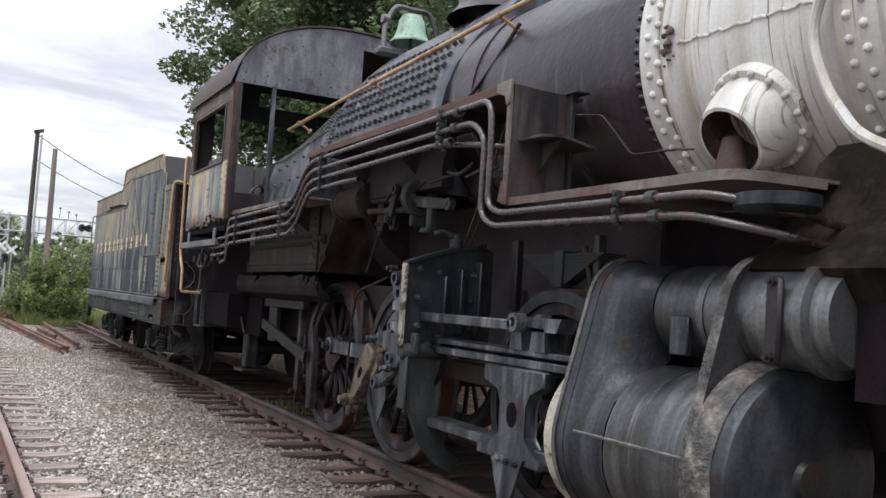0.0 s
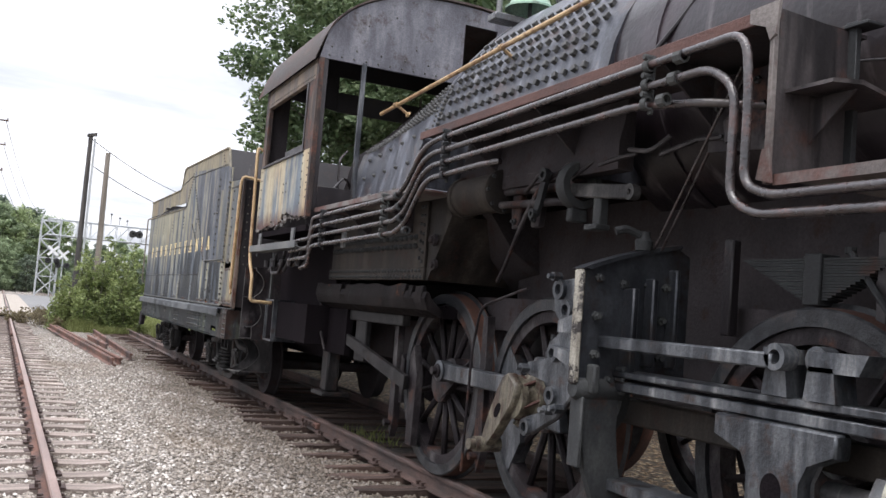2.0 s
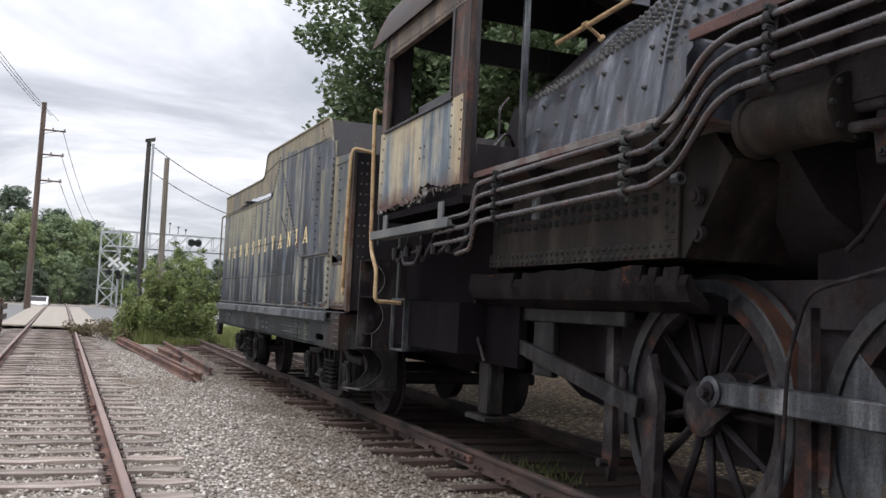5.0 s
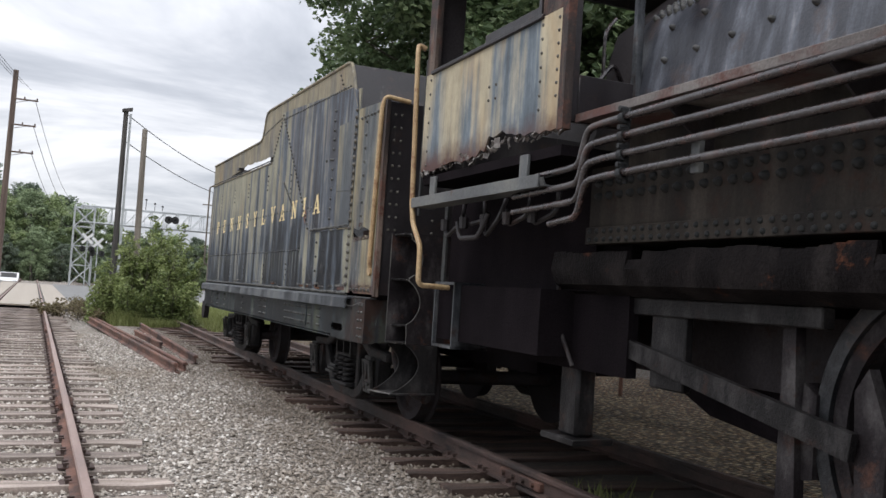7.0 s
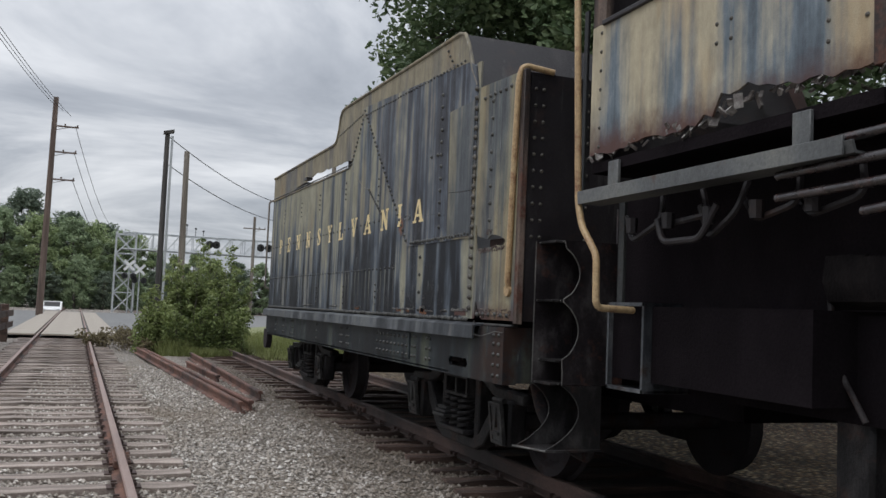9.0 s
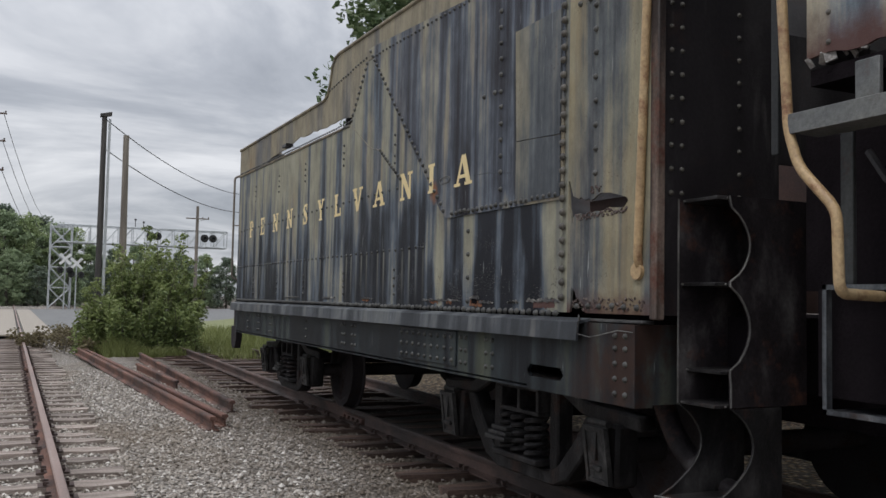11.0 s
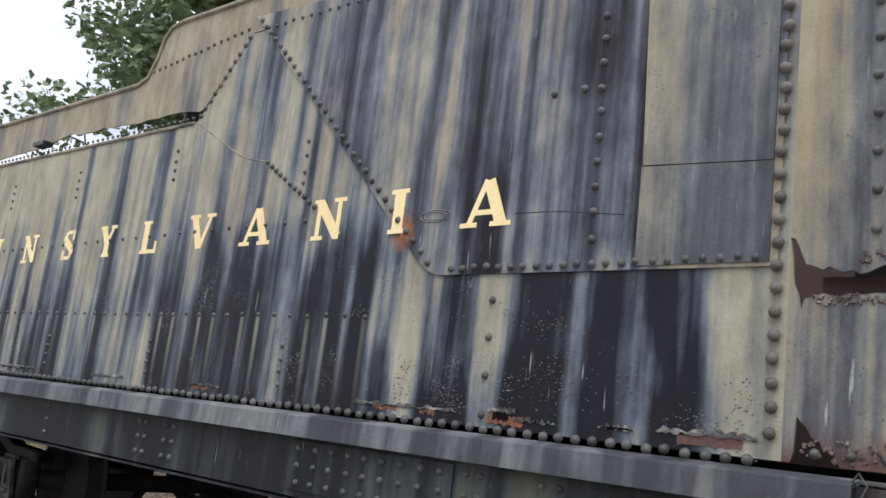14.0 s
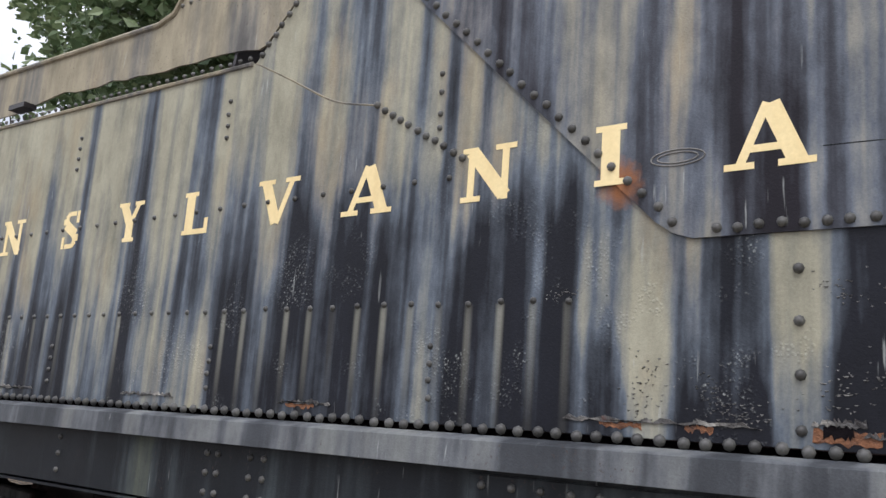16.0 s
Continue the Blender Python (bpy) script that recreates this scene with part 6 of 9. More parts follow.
def build_valve_gear():
    # leaf spring over the second driver
    bm = B()
    for k in range(16):
        w = 0.45 - 0.0245 * k
        z = 1.835 - 0.0122 * k
        box(bm, 3.26 + 0.002 * (k % 2), 3.36, 4.80 - w, 4.80 + w, z - 0.0048, z + 0.0048)
    sp = part("leaf_spring", bm, M["frame"], loco)
    bm = B()
    box(bm, 3.245, 3.375, 4.75, 4.85, 1.62, 1.86, 0.006)
    part("spring_band", bm, M["frame"], sp)
    bm = B()
    box(bm, 3.28, 3.34, 5.35, 5.42, 1.45, 1.95, 0.008); box(bm, 3.28, 3.34, 4.42, 4.48, 1.4, 1.95, 0.008)
    parts("spring_post", bm, M["black"], loco)
    # guide yoke: broad plate across the engine with a curved lower band
    bm = B()
    prism(bm, [(2.60, 1.72), (2.64, 1.745), (2.78, 1.80), (3.0, 1.86), (3.22, 1.90), (3.30, 1.86), (3.30, 1.2), (2.92, 1.10), (2.64, 1.10), (2.60, 1.16)], "y", 5.70, 5.735)
    yoke = part("guide_yoke", tidy(bm), M["casting"], loco, "black guide yoke plate with bolts")
    bm = B()
    box(bm, 2.585, 2.612, 5.675, 5.755, 1.14, 1.74, 0.012)
    part("yoke_top_flange", tidy_prism([(2.585, 1.74), (2.64, 1.765), (2.80, 1.82), (3.0, 1.88), (3.22, 1.92), (3.22, 1.90), (3.0, 1.855), (2.80, 1.80), (2.64, 1.74)], "y", 5.67, 5.765), M["casting"], yoke)
    part("yoke_flange", tidy(bm), M["yokecream"], yoke, "edge flange with peeling cream paint")
    bm = B()
    for x, z in ((2.70, 1.70), (2.86, 1.68), (3.02, 1.68), (3.14, 1.68), (2.70, 1.5), (2.70, 1.3), (3.12, 1.5), (3.12, 1.3), (2.70, 1.17), (2.8, 1.17)):
        lathe(bm, (x, 5.70, z), (0, -1, 0), [(0, 0.026), (0.018, 0.026), (0.022, 0.016), (0.04, 0.016), (0.04, 0)], 6)
    parts("yoke_bolt", bm, M["frame"], yoke)
    bm = B()
    box(bm, 2.86, 2.90, 5.60, 5.70, 1.2, 1.66, 0.008); box(bm, 3.0, 3.04, 5.62, 5.70, 1.25, 1.72, 0.008); box(bm, 3.15, 3.18, 5.62, 5.70, 1.25, 1.78, 0.008)
    parts("yoke_rib", bm, M["casting"], yoke)
    bm = B()
    lathe(bm, (2.60, 5.72, 1.12), (1, 0, 0), [(0, 0), (0, 0.045), (0.02, 0.06), (0.30, 0.06), (0.32, 0.045), (0.32, 0)], 16)
    box(bm, 2.66, 2.70, 5.62, 5.70, 1.10, 1.25, 0.01); box(bm, 2.84, 2.88, 5.62, 5.70, 1.10, 1.25, 0.01)
    part("yoke_foot", bm, M["frame"], yoke)
    # curved band below
    bm = B()
    arc = [(2.64, 1.08), (2.65, 0.9), (2.69, 0.7), (2.77, 0.5), (2.9, 0.34), (3.05, 0.27)]
    inn = [(3.12, 0.36), (3.0, 0.44), (2.93, 0.58), (2.89, 0.75), (2.87, 0.9), (2.87, 1.08)]
    prism(bm, arc + inn, "y", 5.69, 5.735)
    box(bm, 2.625, 2.645, 5.66, 5.77, 0.72, 1.08, 0.006)
    part("yoke_lower_band", tidy(bm), M["frame"], yoke)
    # oil pot and stay on top of the yoke
    bm = B()
    lathe(bm, (2.98, 5.70, 1.87), (0, 0, 1), [(0, 0.045), (0.05, 0.05), (0.07, 0.035), (0.1, 0.035), (0.1, 0)], 12)
    tube(bm, rounded([(2.95, 5.7, 1.95), (2.87, 5.72, 1.98), (2.82, 5.74, 1.96)], 0.05), 0.022, 8)
    part("oil_pot", bm, M["frame"], yoke)
    bm = B()
    tube(bm, [(3.02, 5.66, 1.88), (2.90, 4.95, 2.7)], 0.008, 6); tube(bm, [(3.07, 5.66, 1.88), (2.94, 4.95, 2.7)], 0.008, 6)
    parts("stay_rod", bm, M["pipe"], loco)
    # expansion link bracket behind the yoke, grey cast
    bm = B()
    prism(bm, [(5.80, 1.70), (6.02, 1.68), (6.06, 1.60), (6.04, 1.50), (5.96, 1.46), (5.97, 1.38), (6.08, 1.34), (6.06, 1.24), (6.30, 1.21), (6.32, 1.14), (6.05, 1.12), (6.03, 0.96), (6.28, 0.90), (6.30, 0.84), (6.22, 0.80), (5.95, 0.93), (5.78, 1.1)], "x", 2.66, 2.70)
    bmesh.ops.bevel(bm, geom=bm.edges[:], offset=0.01, segments=1, affect="EDGES")
    lk = part("link_bracket", tidy(bm), M["steel"], loco, "worn grey cast link bracket")
    bm = B()
    for y, z, r in ((5.98, 1.63, 0.055), (6.0, 1.28, 0.05), (6.0, 1.05, 0.05), (6.24, 0.845, 0.05), (5.9, 1.52, 0.055)):
        lathe(bm, (2.665, y, z), (-1, 0, 0), [(0, r), (0.03, r), (0.03, r * 0.55), (0.005, r * 0.55), (0.005, 0)], 16)
    for y, z in ((6.28, 1.175), (6.0, 0.97), (5.9, 0.99), (6.0, 1.70)):
        lathe(bm, (2.66, y, z), (-1, 0, 0), [(0, 0.028), (0.05, 0.028), (0.05, 0.016), (0.08, 0.016), (0.08, 0)], 6)
    prism(bm, [(5.76, 1.3), (5.92, 1.32), (5.92, 1.27), (5.76, 1.22)], "x", 2.60, 2.66); prism(bm, [(5.76, 1.5), (5.9, 1.46), (5.9, 1.40), (5.76, 1.40)], "x", 2.60, 2.66)
    parts("bracket_boss", tidy(bm), M["steel"], lk)
    bm = B()
    lathe(bm, (3.0, 6.02, 1.1), (-1, 0, 0), [(0, 0.26), (0.05, 0.26), (0.05, 0.18), (0.02, 0.18)], 32)
    part("link_disc", bm, M["frame"], loco)
    # top guide bar and lower guide, crosshead
    bm = B()
    box(bm, 2.72, 2.80, 4.50, 5.70, 1.335, 1.40, 0.008)
    gb = part("radius_bar", bm, M["steel"], loco, "flat grey steel bar ending in twin eyes")
    bm = B()
    for y, x in ((4.48, 2.76), (4.36, 2.86)):
        lathe(bm, (x + 0.04, y, 1.385), (-1, 0, 0), [(0, 0.0), (0, 0.055), (0.08, 0.055), (0.08, 0.03), (0.02, 0.03), (0.02, 0)], 20)
    parts("bar_eye", bm, M["steel"], gb)
    bm = B()
    box(bm, 2.83, 3.0, 3.85, 5.72, 1.12, 1.17, 0.006); box(bm, 2.83, 3.0, 3.85, 5.72, 1.19, 1.225, 0.006)
    box(bm, 2.83, 3.0, 3.85, 5.72, 0.60, 0.665, 0.008)
    parts("guide_bar", bm, M["steel"], loco)
    bm = B()
    box(bm, 3.02, 3.12, 4.0, 7.0, 0.93, 1.07, 0.012)
    part("main_rod", bm, M["firelow"], loco, "olive-brown main rod")
    bm = B()
    prism(bm, [(4.88, 1.115), (4.22, 1.115), (4.22, 1.02), (4.36, 0.98), (4.40, 0.90), (4.40, 0.72), (4.34, 0.66), (4.22, 0.62), (4.22, 0.56), (4.92, 0.56), (4.92, 0.62), (4.72, 0.66), (4.66, 0.72), (4.66, 0.90), (4.70, 0.98), (4.88, 1.02)], "x", 2.79, 2.88)
    bmesh.ops.bevel(bm, geom=bm.edges[:], offset=0.01, segments=1, affect="EDGES")
    ch = part("crosshead", tidy(bm), M["steel"], loco, "worn grey steel crosshead")
    bm = B()
    prism(bm, [(4.53 + 0.055 * math.cos(a), 0.84 + 0.075 * math.sin(a)) for a in np.linspace(0, 2 * math.pi, 20, endpoint=False)], "x", 2.787, 2.80)
    part("wrist_pin", bm, M["shade_black"], ch)
    bm = B()
    prism(bm, [(4.72, 0.60), (4.36, 0.60), (4.52, 0.24), (4.56, 0.24)], "x", 2.77, 2.79)
    lathe(bm, (2.78, 4.54, 0.25), (-1, 0, 0), [(-0.02, 0), (-0.02, 0.035), (0.02, 0.035), (0.02, 0)], 12)
    for y in (4.42, 4.52, 4.62):
        lathe(bm, (2.77, y, 0.57), (-1, 0, 0), [(0, 0.022), (0.02, 0.022), (0.02, 0.012), (0.035, 0.012), (0.035, 0)], 6)
    part("crosshead_arm", tidy(bm), M["steel"], ch)
    bm = B()
    for y0, y1 in ((4.62, 4.48), (4.40, 4.24)):
        prism(bm, [(y0, 1.225), (y1, 1.225), (y1 + 0.02, 1.36), (y0 - 0.02, 1.36)], "x", 2.80, 2.92)
    prism(bm, [(4.62, 1.36), (4.46, 1.36), (4.46, 1.42), (4.62, 1.42)], "x", 2.80, 2.90); prism(bm, [(4.38, 1.34), (4.14, 1.34), (4.10, 1.42), (4.38, 1.42)], "x", 2.80, 2.92)
    parts("guide_block", tidy(bm), M["steel"], loco)
    # piston rod and gland
    bm = B()
    rod(bm, (2.97, 3.6, 0.86), (2.97, 4.4, 0.86), 0.05, n=16)
    lathe(bm, (2.97, 3.85, 0.86), (0, 1, 0), [(0, 0.16), (0.06, 0.16), (0.08, 0.10), (0.2, 0.10), (0.22, 0.13), (0.28, 0.13), (0.28, 0.07)], 6)
    part("piston_rod_gland", bm, M["dusty"], loco)
    # power reverse gear under the board: drum, guide rods, collar, arm and lever
    bm = B()
    lathe(bm, (2.98, 7.30, 2.33), (0, 1, 0), [(0, 0), (0, 0.13), (0.012, 0.155), (0.05, 0.155), (0.055, 0.140), (0.58, 0.140), (0.585, 0.155), (0.63, 0.155), (0.64, 0.13), (0.64, 0)], 32)
    drum = part("reverse_cylinder", bm, M["firelow"], loco, "dusty brown power reverse cylinder")
    bm = B()
    for k in range(8):
        a = 2 * math.pi * k / 8
        lathe(bm, (2.98 + 0.135 * math.cos(a), 7.30, 2.33 + 0.135 * math.sin(a)), (0, -1, 0), [(-0.01, 0.014), (0.015, 0.014), (0.015, 0)], 6)
    parts("cover_bolt", bm, M["frame"], drum)
    bm = B()
    for dz, dx in ((0.10, 0.0), (-0.10, -0.02)):
        rod(bm, (2.98 + dx, 6.36, 2.29 + dz), (2.98 + dx, 7.32, 2.33 + dz), 0.026, n=10)
    rod(bm, (3.0, 6.40, 2.30), (3.0, 7.3, 2.33), 0.034, n=10)
    parts("guide_rod", bm, M["wheelblack"], drum)
    bm = B()
    lathe(bm, (2.99, 6.34, 2.285), (0, 1, 0), [(0, 0.095), (0, 0.14), (0.02, 0.15), (0.07, 0.15), (0.09, 0.14), (0.09, 0.095), (0, 0.095)], 28)
    box(bm, 2.93, 3.05, 6.36, 6.42, 2.06, 2.15, 0.01)
    part("guide_collar", bm, M["frame"], loco)
    bm = B()
    m = Matrix.Translation((2.97, 5.80, 2.195)) @ Matrix.Rotation(radians(6), 4, "X")
    box(bm, -0.022, 0.022, 0.03, 0.62, -0.042, 0.042, 0.008, m)
    lathe(bm, (2.995, 5.82, 2.197), (-1, 0, 0), [(0, 0), (0, 0.046), (0.05, 0.046), (0.05, 0.018), (0.02, 0.018), (0.02, 0)], 16)
    part("reverse_arm", bm, M["lidgrey"], loco)
    bm = B()
    prism(bm, [(6.62, 2.40), (6.69, 2.39), (6.79, 2.16), (6.785, 2.11), (6.745, 2.11), (6.70, 2.19), (6.66, 2.30)], "x", 2.91, 2.94)
    bmesh.ops.bevel(bm, geom=bm.edges[:], offset=0.008, segments=1, affect="EDGES")
    for y, z, q in ((6.655, 2.37, 0.045), (6.765, 2.13, 0.032)):
        lathe(bm, (2.92, y, z), (-1, 0, 0), [(0, 0), (0, q), (0.035, q), (0.035, q * 0.5), (0.015, q * 0.5), (0.015, 0)], 14)
    part("lifting_lever", tidy(bm), M["frame"], loco)
    bm = B()
    box(bm, 2.96, 3.02, 6.10, 6.18, 2.02, 2.20, 0.008); box(bm, 2.93, 3.03, 6.09, 6.22, 2.00, 2.035, 0.006)
    part("hanger_bracket", bm, M["frame"], loco)
    bm = B()
    r = random.Random(21)
    for k in range(7):
        y = 5.0 + 0.28 * k
        tube(bm, rounded([(3.0, y, 2.5 - r.uniform(0, 0.1)), (2.95, y + 0.1, 2.4), (2.96, y + 0.3, 2.38 + r.uniform(-0.1, 0.1))], 0.05), 0.014, 6)
    lathe(bm, (2.95, 5.02, 2.42), (0, 0, 1), [(-0.06, 0), (-0.06, 0.05), (0.04, 0.06), (0.08, 0.03), (0.08, 0)], 10)
    parts("lubricator_piping", bm, M["black"], loco)
    # shaft brackets, and the bolted plate that the stays hang from
    for y, h in ((6.90, 0.40), (7.16, 0.34)):
        bm = B()
        prism(bm, [(y - 0.05, 2.06), (y + 0.05, 2.06), (y + 0.07, 2.22), (y + 0.03, 2.06 + h), (y - 0.03, 2.06 + h), (y - 0.07, 2.22)], "x", 3.00, 3.05)
        bmesh.ops.bevel(bm, geom=bm.edges[:], offset=0.008, segments=1, affect="EDGES")
        br = part("shaft_bracket", tidy(bm), M["wheelblack"], loco)
        bm = B()
        for dz in (0.05, h - 0.07):
            lathe(bm, (3.0, y, 2.06 + dz), (-1, 0, 0), [(0, 0.022), (0.018, 0.022), (0.02, 0.012), (0.035, 0.012), (0.035, 0)], 6)
        parts("bracket_bolt", bm, M["frame"], br)
    bm = B()
    prism(bm, [(4.72, 2.30), (5.22, 2.34), (5.20, 2.70), (4.80, 2.70)], "x", 2.96, 2.98)
    hp = part("stay_plate", tidy(bm), M["wheelblack"], loco)
    bm = B()
    for y, z in ((4.82, 2.36), (4.95, 2.42), (5.1, 2.40), (4.86, 2.52), (5.0, 2.56), (5.14, 2.54), (4.9, 2.64), (5.08, 2.65)):
        lathe(bm, (2.96, y, z), (-1, 0, 0), [(0, 0.02), (0.016, 0.02), (0.018, 0.011), (0.034, 0.011), (0.034, 0)], 6)
    parts("plate_bolt", bm, M["frame"], hp)


def build_cylinders():
    cx, zc, vz, vx, bx = 2.965, 0.84, 1.51, 2.95, 3.045
    R, RV = 0.40, 0.215
    def hull(rc, rv):
        pts = []
        for a in np.linspace(164, 385, 22):
            pts.append((cx + rc * math.cos(radians(a)), zc + rc * math.sin(radians(a))))
        for a in np.linspace(20, 164, 16):
            pts.append((vx + rv * math.cos(radians(a)), vz + rv * math.sin(radians(a))))
        return pts
    bm = B()
    prism(bm, hull(R + 0.03, RV + 0.03), "y", 3.66, 3.735)
    rear = part("rear_cylinder_flange", tidy(bm), M["casting"], loco)
    # concave sweep from the flange into cylinder and valve chest
    bm = B()
    waist = 9
    rows = []
    for y, s, g in ((3.665, 0.0, 0.028), (3.62, 0.03, 0.014), (3.56, 0.09, 0.008), (3.50, 0.20, 0.006), (3.45, 0.42, 0.005), (3.415, 0.72, 0.004), (3.385, 1.0, 0.003)):
        ring = []
        for i in range(8):
            a = radians(90 + (74 + 16 * s) * i / 7)
            ring.append((vx + (bx - vx) * s + (RV + g) * math.cos(a), vz + (RV + g) * math.sin(a)))
        p0 = ring[-1]
        a1 = radians(164 - 16 * s)
        p1 = (cx + (R + g) * math.cos(a1), zc + (R + g) * math.sin(a1))
        for i in range(1, waist):
            f = i / waist
            ring.append((p0[0] + (p1[0] - p0[0]) * f + s * 0.24 * math.sin(math.pi * f) ** 1.5, p0[1] + (p1[1] - p0[1]) * f))
        for i in range(8):
            a = radians(164 - 16 * s + 106 * i / 7)
            ring.append((cx + (R + g) * math.cos(a), zc + (R + g) * math.sin(a)))
        rows.append([bm.verts.new((x, y, z)) for x, z in ring])
    for a, b in zip(rows, rows[1:]):
        for i in range(len(a) - 1):
            bm.faces.new((a[i], a[i + 1], b[i + 1], b[i]))
    part("flange_sweep", tidy(bm), M["casting"], rear)
    bm = B()
    edge = hull(R + 0.034, RV + 0.034)
    tube(bm, [(x, 3.73, z) for x, z in edge[30:] + edge[:6]], 0.012, 6)
    part("flange_edge", bm, M["rib"], rear)
    bm = B()
    lathe(bm, (cx, 3.735, zc), (0, 1, 0), [(0, R + 0.02), (0.10, R + 0.02), (0.115, R - 0.01), (0.12, R - 0.06), (0.12, 0.1)], 48)
    part("rear_cylinder_cover", bm, M["crustwhite"], loco, "cream-painted rim of the rear cylinder cover")
    bm = B()
    prism(bm, hull(R + 0.045, RV + 0.045), "y", 2.765, 2.825)
    fl = part("front_cylinder_flange", tidy(bm), M["chipped"], loco, "dust-grey cylinder flange")
    fl.data.materials.append(M["dusty"])
    for p in fl.data.polygons:
        if abs(p.normal.y) > 0.7:
            p.material_index = 1
    bm = B()
    lathe(bm, (cx, 2.9, zc), (0, 1, 0), [(-0.08, R - 0.01), (0.12, R), (0.14, R + 0.006), (0.3, R + 0.006), (0.32, R), (0.45, R), (0.475, R + 0.001), (0.49, R - 0.02)], 64)
    part("cylinder_jacket", bm, M["dusty"], loco, "dusty dark cylinder jacket")
    bm = B()
    tube(bm, [(cx - (R + 0.008) * math.cos(radians(8)), y, zc + 0.05 - 0.0 * y) for y in (2.82, 3.3, 3.60)], 0.009, 6)
    part("jacket_seam", bm, M["rib"], loco)
    bm = B()
    lathe(bm, (bx, 2.9, vz), (0, 1, 0), [(-0.08, RV), (0.15, RV), (0.15, RV + 0.006), (0.40, RV + 0.006), (0.40, RV), (0.475, RV + 0.001), (0.49, RV - 0.02)], 48)
    part("valve_chest", bm, M["dusty"], loco)
    bm = B()
    box(bm, bx - RV - 0.02, bx - RV + 0.012, 3.12, 3.24, 1.30, 1.48, 0.006)
    part("valve_chest_plate", bm, M["steel"], loco)
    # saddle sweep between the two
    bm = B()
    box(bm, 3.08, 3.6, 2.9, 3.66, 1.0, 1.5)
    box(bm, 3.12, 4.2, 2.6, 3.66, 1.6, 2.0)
    parts("cylinder_saddle", bm, M["shade_black"], loco)
    bm = B()
    lathe(bm, (2 * CX - cx, 3.88, zc), (0, -1, 0), [(0, 0), (0, R + 0.03), (0.08, R + 0.03), (0.08, R), (0.93, R), (0.93, R + 0.06), (1.2, R + 0.05), (1.22, 0.1), (1.25, 0)], 40)
    part("far_cylinder", bm, M["deep"], loco)
    # covers facing forward
    bm = B()
    lathe(bm, (cx, 2.765, zc), (0, -1, 0), [(0, R + 0.075), (0.02, R + 0.085), (0.10, R + 0.08), (0.19, R + 0.04), (0.215, R - 0.02), (0.22, 0.10), (0.25, 0.09), (0.25, 0)], 64)
    fc = part("front_cylinder_cover", bm, M["casting"], loco)
    bm = B()
    lathe(bm, (cx, 2.765, zc), (0, -1, 0), [(0.0, R + 0.078), (0.015, R + 0.092), (0.06, R + 0.094), (0.10, R + 0.086), (0.14, R + 0.07), (0.14, R + 0.05)], 64)
    part("cover_rim", bm, M["chipped"], fc, "chipped and rusted rim of the front cylinder cover")
    bm = B()
    lathe(bm, (cx + 0.02, 2.557, zc - 0.10), (0, -1, 0), [(0, 0.045), (0.02, 0.045), (0.022, 0.028), (0.05, 0.026), (0.05, 0)], 8)
    part("cover_plug", bm, M["frame"], fc)
    bm = B()
    lathe(bm, (vx, 2.765, vz), (0, -1, 0), [(0, RV + 0.01), (0.3, RV + 0.01), (0.31, RV + 0.03), (0.36, RV + 0.03), (0.37, RV - 0.01), (0.45, RV - 0.02), (0.45, 0)], 48)
    vc = part("front_valve_cover", bm, M["dusty"], loco)
    bm = B()
    box(bm, vx - RV - 0.035, vx - RV + 0.0, 2.50, 2.58, 1.32, 1.66, 0.012)
    for z in (1.34, 1.64):
        lathe(bm, (vx - RV - 0.03, 2.54, z), (-1, 0, 0), [(0, 0.022), (0.02, 0.022), (0.02, 0.012), (0.04, 0.012), (0.04, 0)], 6)
    part("clamp_strip", bm, M["black"], vc)
    bm = B()
    tube(bm, rounded([(3.10, 3.75, 1.56), (3.30, 4.22, 1.70), (3.43, 4.43, 1.80)], 0.05), 0.022, 8)
    lathe(bm, (3.43, 4.43, 1.79), (0, 0, 1), [(0, 0.05), (0.05, 0.05), (0.05, 0)], 8)
    rod(bm, (3.383, 4.707, 1.88), (3.16, 4.30, 1.58), 0.016, n=8)
    lathe(bm, (3.383, 4.707, 1.87), (0, 0, 1), [(0, 0.026), (0.03, 0.026), (0.03, 0)], 8)
    part("relief_valve", bm, M["frame"], loco)
    bm = B()
    lathe(bm, (2.72, 2.55, 1.985), (0, 0, -1), [(0, 0), (0, 0.17), (0.05, 0.17), (0.07, 0.14), (0.07, 0)], 24)
    part("oil_box_lid", bm, M["casting"], loco)
    bm = B()
    prism(bm, [(2.80, 1.70), (2.84, 1.76), (2.94, 1.82), (3.04, 1.92), (3.12, 2.05), (3.20, 2.20), (3.32, 2.30), (3.7, 2.3), (3.7, 1.45), (3.0, 1.45)], "y", 1.55, 2.76)
    part("smokebox_saddle", tidy(bm), M["saddle"], loco, "dark dirt-caked casting below the smokebox")
    # deck boxes blackened so they sink into painted shade
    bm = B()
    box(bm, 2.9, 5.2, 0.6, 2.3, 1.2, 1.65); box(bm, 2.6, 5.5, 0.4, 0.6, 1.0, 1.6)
    parts("front_deck", bm, M["shade_black"], loco)

# ---------------------------------------------------------------- tender
TX = 2.48                       # near side plate
tender = thing("tender", (CX, 18, 0.12), "weathered coal tender with streaked blue-black and tan paint and cream lettering", "tender")


def jag(a, b, k, amp, seed):
    r = random.Random(seed)
    return [(a[0] + (b[0] - a[0]) * i / k + r.uniform(-amp, amp) * 0.4, a[1] + (b[1] - a[1]) * i / k + r.uniform(-amp, amp)) for i in range(1, k)]


